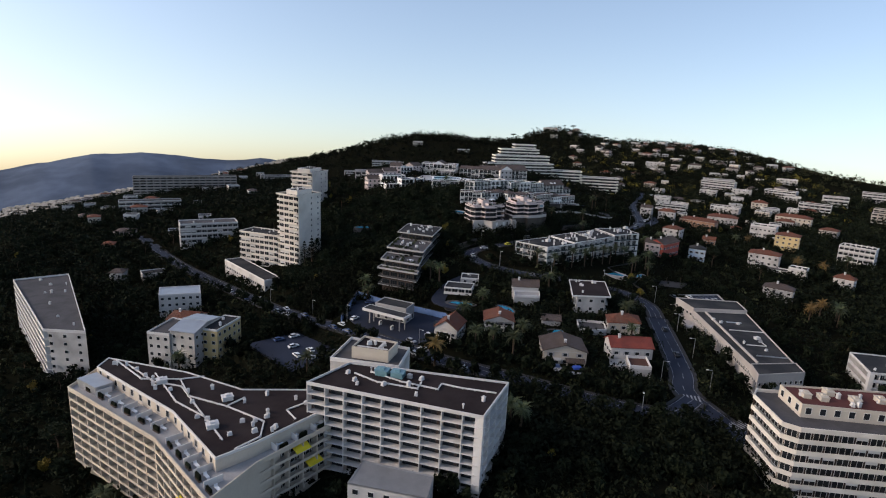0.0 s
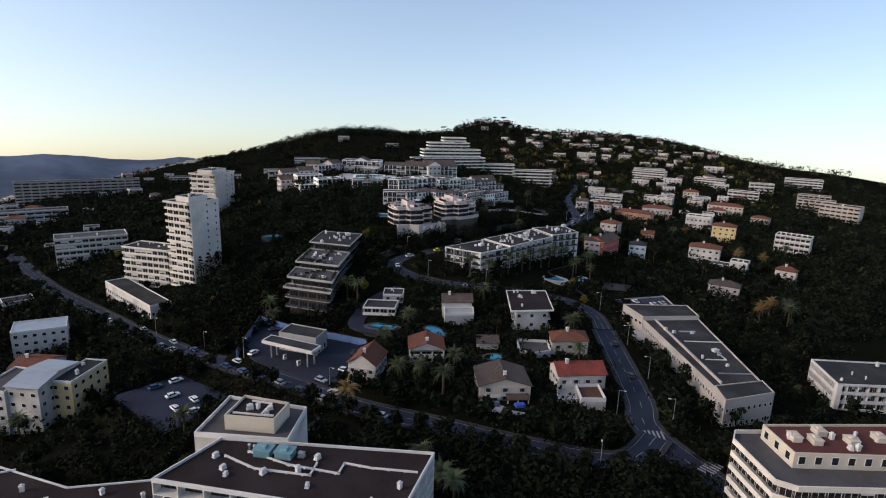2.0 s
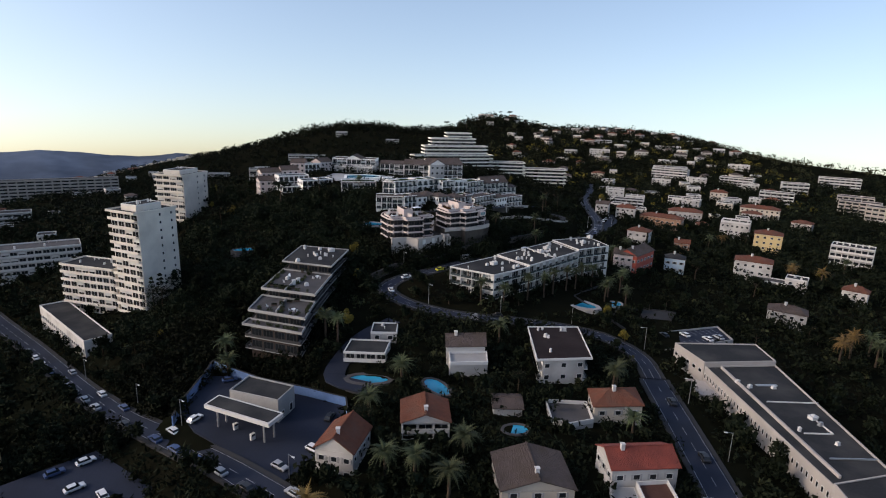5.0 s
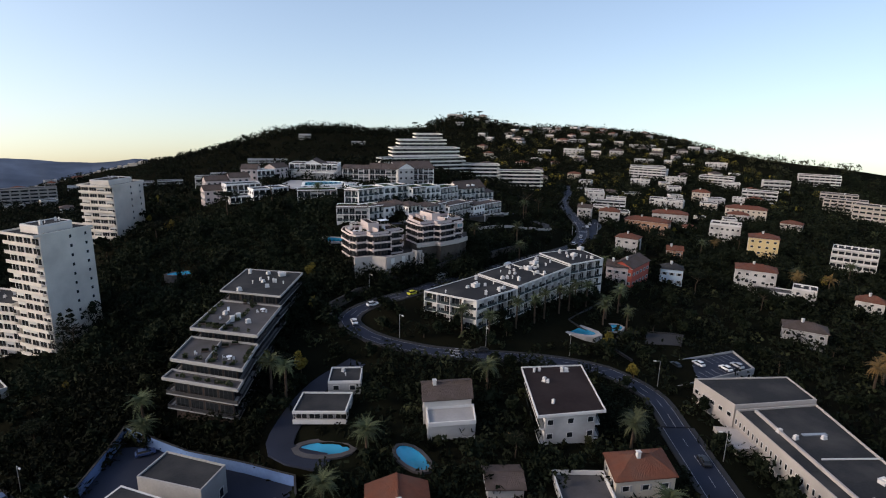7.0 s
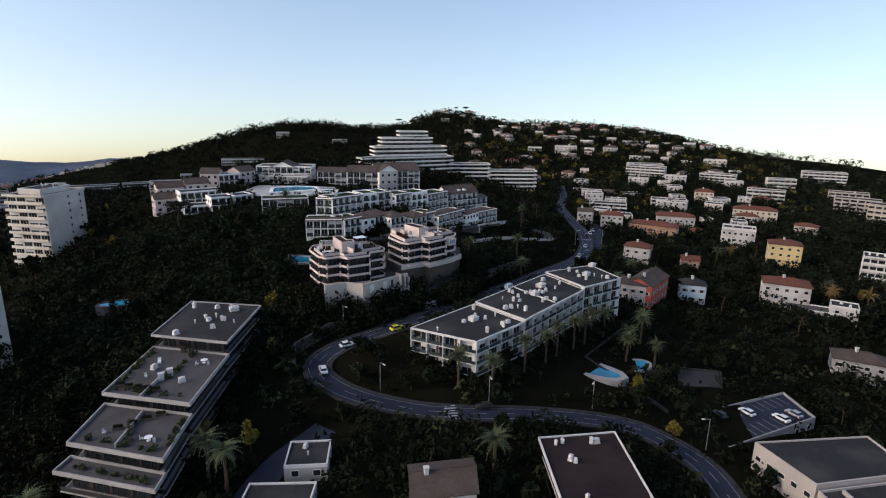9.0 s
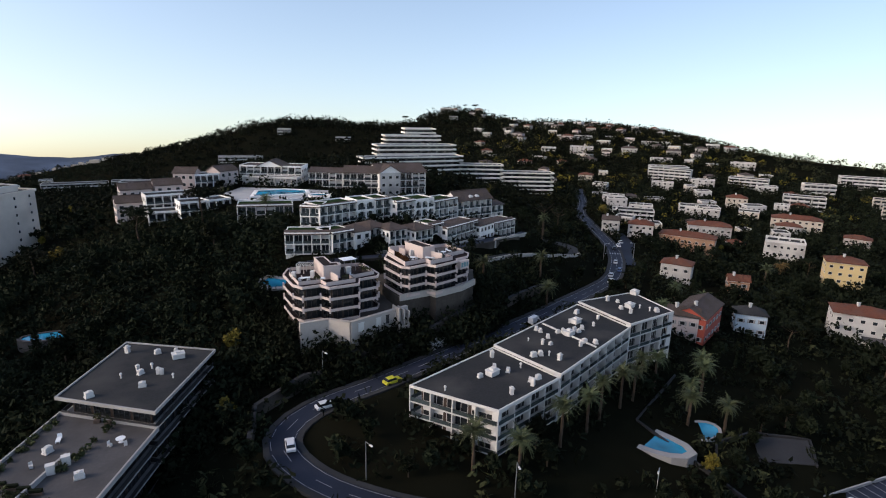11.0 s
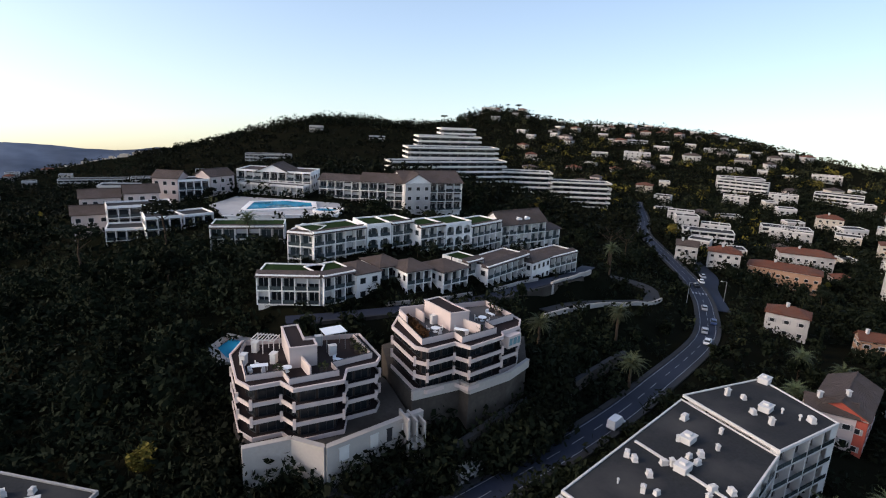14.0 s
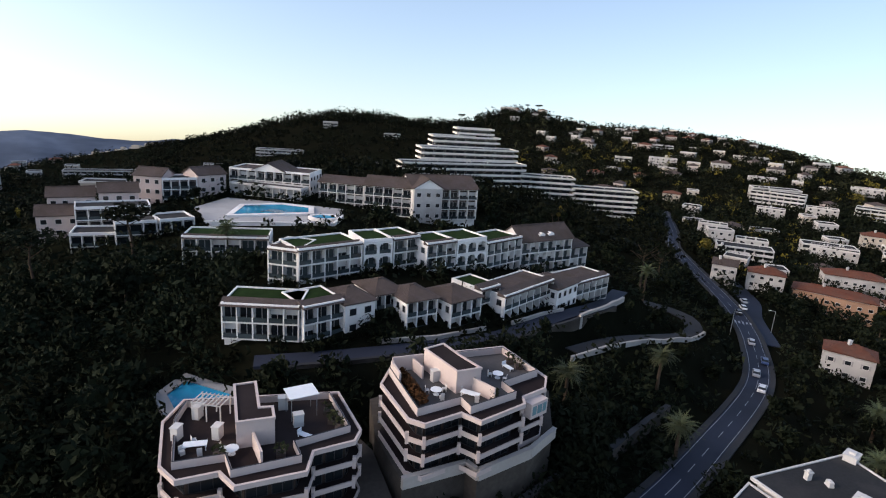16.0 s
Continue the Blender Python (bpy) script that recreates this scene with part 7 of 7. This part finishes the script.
wood("hill_wood", 2700, mid_region, (2.6, 5.2), 38, 0.8, LEAF, "dark wood on the hillside", 6)
wood("far_wood", 2600, far_region, (3.2, 5.8), 32, 0.95, LEAF, "dark wood along the far ridge", 7, False)
wood("valley_wood", 2400, left_region, (2.6, 5.0), 34, 0.8, LEAF, "dark trees between the houses of the valley", 8)
wood("slope_wood", 3400, right_region, (2.2, 4.6), 40, 0.65, LEAF, "dark trees between the villas of the slope", 9)
wood("garden_shrubs", 420, near_region, (1.2, 2.6), 40, 0.5, OLIVE, "lighter grey-green garden shrubs", 18)
wood("olive_groves", 260, right_region, (2.0, 3.6), 44, 0.6, OLIVE, "lighter olive trees on the slope", 10)
# The paler leaf colour paints the light that these upper trees catch.
wood("green_clumps", 420, lambda r: (r.uniform(190, 620), r.uniform(560, 1090)), (3.0, 6.0), 44, 0.85, OLIVE, "green trees on the upper slope, caught light painted as paler leaves", 31, False)
wood("slope_clumps", 420, right_region, (4.2, 6.8), 60, 0.7, LEAF, "broad dark tree crowns between the villas", 32)
wood("yellow_trees", 170, lambda r: (r.uniform(180, 480), r.uniform(480, 900)), (2.5, 4.5), 40, 0.7, GOLDLEAF, "yellowing trees on the slope", 12)
for k in range(14):
    x, y = rng.uniform(150, 560), rng.uniform(1040, 1160)
    z = float(hills([x], [y])[0])
    tree("pine%d" % (k % 2), x, y, rng.uniform(0.7, 1.1), z)

# ---- cars, lamps and small things ----
def car_meshes(paint, van=False):
    bm = bmesh.new()
    h = 1.25 if van else 0.78
    side = [(-2.1, 0.3), (2.1, 0.3), (2.15, 0.62), (1.95, 0.8), (0.95, 0.92), (-1.75, 0.95), (-2.1, 0.85)]
    n = len(side)
    a = [bm.verts.new((x, -0.85, z)) for x, z in side]
    b = [bm.verts.new((x, 0.85, z)) for x, z in side]
    bm.faces.new(a)
    bm.faces.new(b[::-1])
    for i in range(n):
        bm.faces.new((a[i], b[i], b[(i + 1) % n], a[(i + 1) % n]))
    bmesh.ops.recalc_face_normals(bm, faces=bm.faces)
    bmesh.ops.bevel(bm, geom=bm.edges[:], offset=0.07, segments=1, affect="EDGES")
    body = mesh_of(bm, "body", paint)
    top = 1.95 if van else 1.45
    bm = bmesh.new()
    lo = [(-1.75, -0.78), (1.0, -0.78), (1.0, 0.78), (-1.75, 0.78)] if not van else [(-2.05, -0.8), (1.5, -0.8), (1.5, 0.8), (-2.05, 0.8)]
    hi = [(-1.35, -0.62), (0.3, -0.62), (0.3, 0.62), (-1.35, 0.62)] if not van else [(-2.0, -0.72), (0.8, -0.72), (0.8, 0.72), (-2.0, 0.72)]
    prism(bm, lo, 0.9, top - 0.06, 0, hi)
    cabin = mesh_of(bm, "windows_and_cabin", GLASS if not van else paint)
    bm = bmesh.new()
    prism(bm, [(p[0] * 1.02, p[1] * 1.03) for p in hi], top - 0.06, top + 0.02)
    roof = mesh_of(bm, "roof", paint)
    return body, cabin, roof


wb = bmesh.new()
cyl(wb, 0, 0, -0.1, 0.1, 0.32, 0.32, 12)
bmesh.ops.transform(wb, matrix=pose(0, 0, 0, 90), verts=wb.verts)
WHEEL = mesh_of(wb, "wheel", RUBBER)
CARS = [car_meshes(p) for p in CARPAINTS] + [car_meshes(CARPAINTS[0], True)]
CAR_LABELS = ["white parked hatchback on the asphalt", "silver parked car on the asphalt", "black parked car on the asphalt", "dark blue parked car on the asphalt", "yellow-green car on the avenue", "white delivery van on the avenue"]


def car(x, y, turn, kind=None, z=None):
    kind = rng.choice((0, 0, 1, 1, 2, 3)) if kind is None else kind
    root = thing("van" if kind == 5 else "car", x, y, (ground(x, y) + 0.27) if z is None else z, CAR_LABELS[kind], "van" if kind == 5 else "car", "cars", turn)
    body, cabin, roof = CARS[kind]
    part("body", body, None, root)
    part("cabin", cabin, None, root)
    part("roof", roof, None, root)
    for sx in (-1.3, 1.3):
        for sy in (-0.82, 0.82):
            part("wheel", WHEEL, None, root, at=pose(sx, sy, 0.32))


for x, y, turn in [(-57, 207, 40), (-50, 201, 42), (-47, 193, 130), (-43, 198, 128), (-52, 211, 42), (-41, 191, 40)]:
    car(x, y, turn, z=-11.78)
for x, y, turn, k in [(-29, 219, 60, 0), (-5, 197, -40, 1), (2, 203, -38, 0), (5, 217, 70, 2), (-25, 240, 20, 3)]:
    car(x, y, turn, k, z=-6.38)
for x, y, turn, k in [(131, 261.5, 100, 0), (137.5, 257.2, 100, 0), (142.5, 258.4, 100, 1), (123, 261.8, 100, 2)]:
    car(x, y, turn, k, z=-5.5)
for half, line, picks, s in ((4.8, ROAD_LINES["boulevard"][1], range(24, 84, 3), 1), (4.8, ROAD_LINES["boulevard"][1], range(30, 80, 5), -1)):
    for i in picks:
        if rng.random() < 0.72 and i + 1 < len(line):
            d = line[i + 1] - line[i]
            n = Vector((-d.y, d.x, 0)).normalized() * s * 2.3
            car(line[i].x + n.x, line[i].y + n.y, math.degrees(math.atan2(d.y, d.x)), z=line[i].z + 0.02)
for x, y, k in [(86.5, 322.5, 5), (30.5, 290.5, 0), (44.5, 296.2, 4), (133, 366, 0), (138, 375, 1), (146, 383, 3), (171, 429, 0), (176, 436, 1), (166, 424, 2), (93, 189, 2), (99, 214, 2), (24, 281, 0), (60, 263.5, 2), (152, 397, 1)]:
    lane = min((ROAD_LINES["avenue"][1], ROAD_LINES["lower_avenue"][1]), key=lambda l: min((p.xy - Vector((x, y))).length for p in l))
    a = min(range(len(lane) - 1), key=lambda i: (lane[i].xy - Vector((x, y))).length)
    d = lane[a + 1] - lane[a]
    car(x, y, math.degrees(math.atan2(d.y, d.x)), k, z=lane[a].z + 0.02)


def street_lamp(x, y, h, turn):
    root = thing("street_lamp", x, y, ground(x, y), "slim grey street lamp with curved arm", "street lamp", "street lamps", turn)
    bm = bmesh.new()
    cyl(bm, 0, 0, -0.5, h, 0.11, 0.07)
    part("pole", bm, METAL, root)
    bm = bmesh.new()
    prism(bm, [(0, -0.04), (1.4, -0.03), (1.4, 0.03), (0, 0.04)], h - 0.06, h + 0.03)
    part("arm", bm, METAL, root)
    bm = bmesh.new()
    box(bm, 1.2, 1.95, -0.16, 0.16, h - 0.08, h + 0.08)
    part("lamp_head", bm, FASCIA, root)


for x, y, turn in [(37, 272.3, -60), (62, 266, -95), (88, 264, -130), (107.5, 247, 170), (92, 162, 165), (98.5, 188, 165), (104, 214, 165), (78.5, 168, -20), (62, 142, 70), (-32, 218, -45), (-50, 238, -45), (-76, 265, -45), (30, 300, -60), (-2, 190, -45), (150, 404, -30), (168, 410, 150)]:
    street_lamp(x, y, 7.5, turn)
for x, y, z, turn, wd in [(-28.4, 117.2, -0.6, 50, 4.2), (-26.2, 120.2, -6.0, 50, 4.2), (-52.5, 105.2, -7.0, -46, 4.0)]:
    root = thing("awning", x, y, z, "bright yellow cloth awning over a balcony", "awning", "yellow awnings", turn)
    bm = bmesh.new()
    v = [bm.verts.new(c) for c in ((-wd / 2, -0.9, 0), (wd / 2, -0.9, 0), (wd / 2, 1.2, 0.9), (-wd / 2, 1.2, 0.9), (-wd / 2, -0.9, -0.06), (wd / 2, -0.9, -0.06), (wd / 2, 1.2, 0.84), (-wd / 2, 1.2, 0.84))]
    for f in ((0, 1, 2, 3), (7, 6, 5, 4), (0, 4, 5, 1), (1, 5, 6, 2), (2, 6, 7, 3), (3, 7, 4, 0)):
        bm.faces.new([v[i] for i in f])
    part("cloth", bm, AWNING, root)
    bm = bmesh.new()
    box(bm, -wd / 2, wd / 2, -0.94, -0.86, -0.1, 0.0)
    part("front_bar", bm, FASCIA, root)
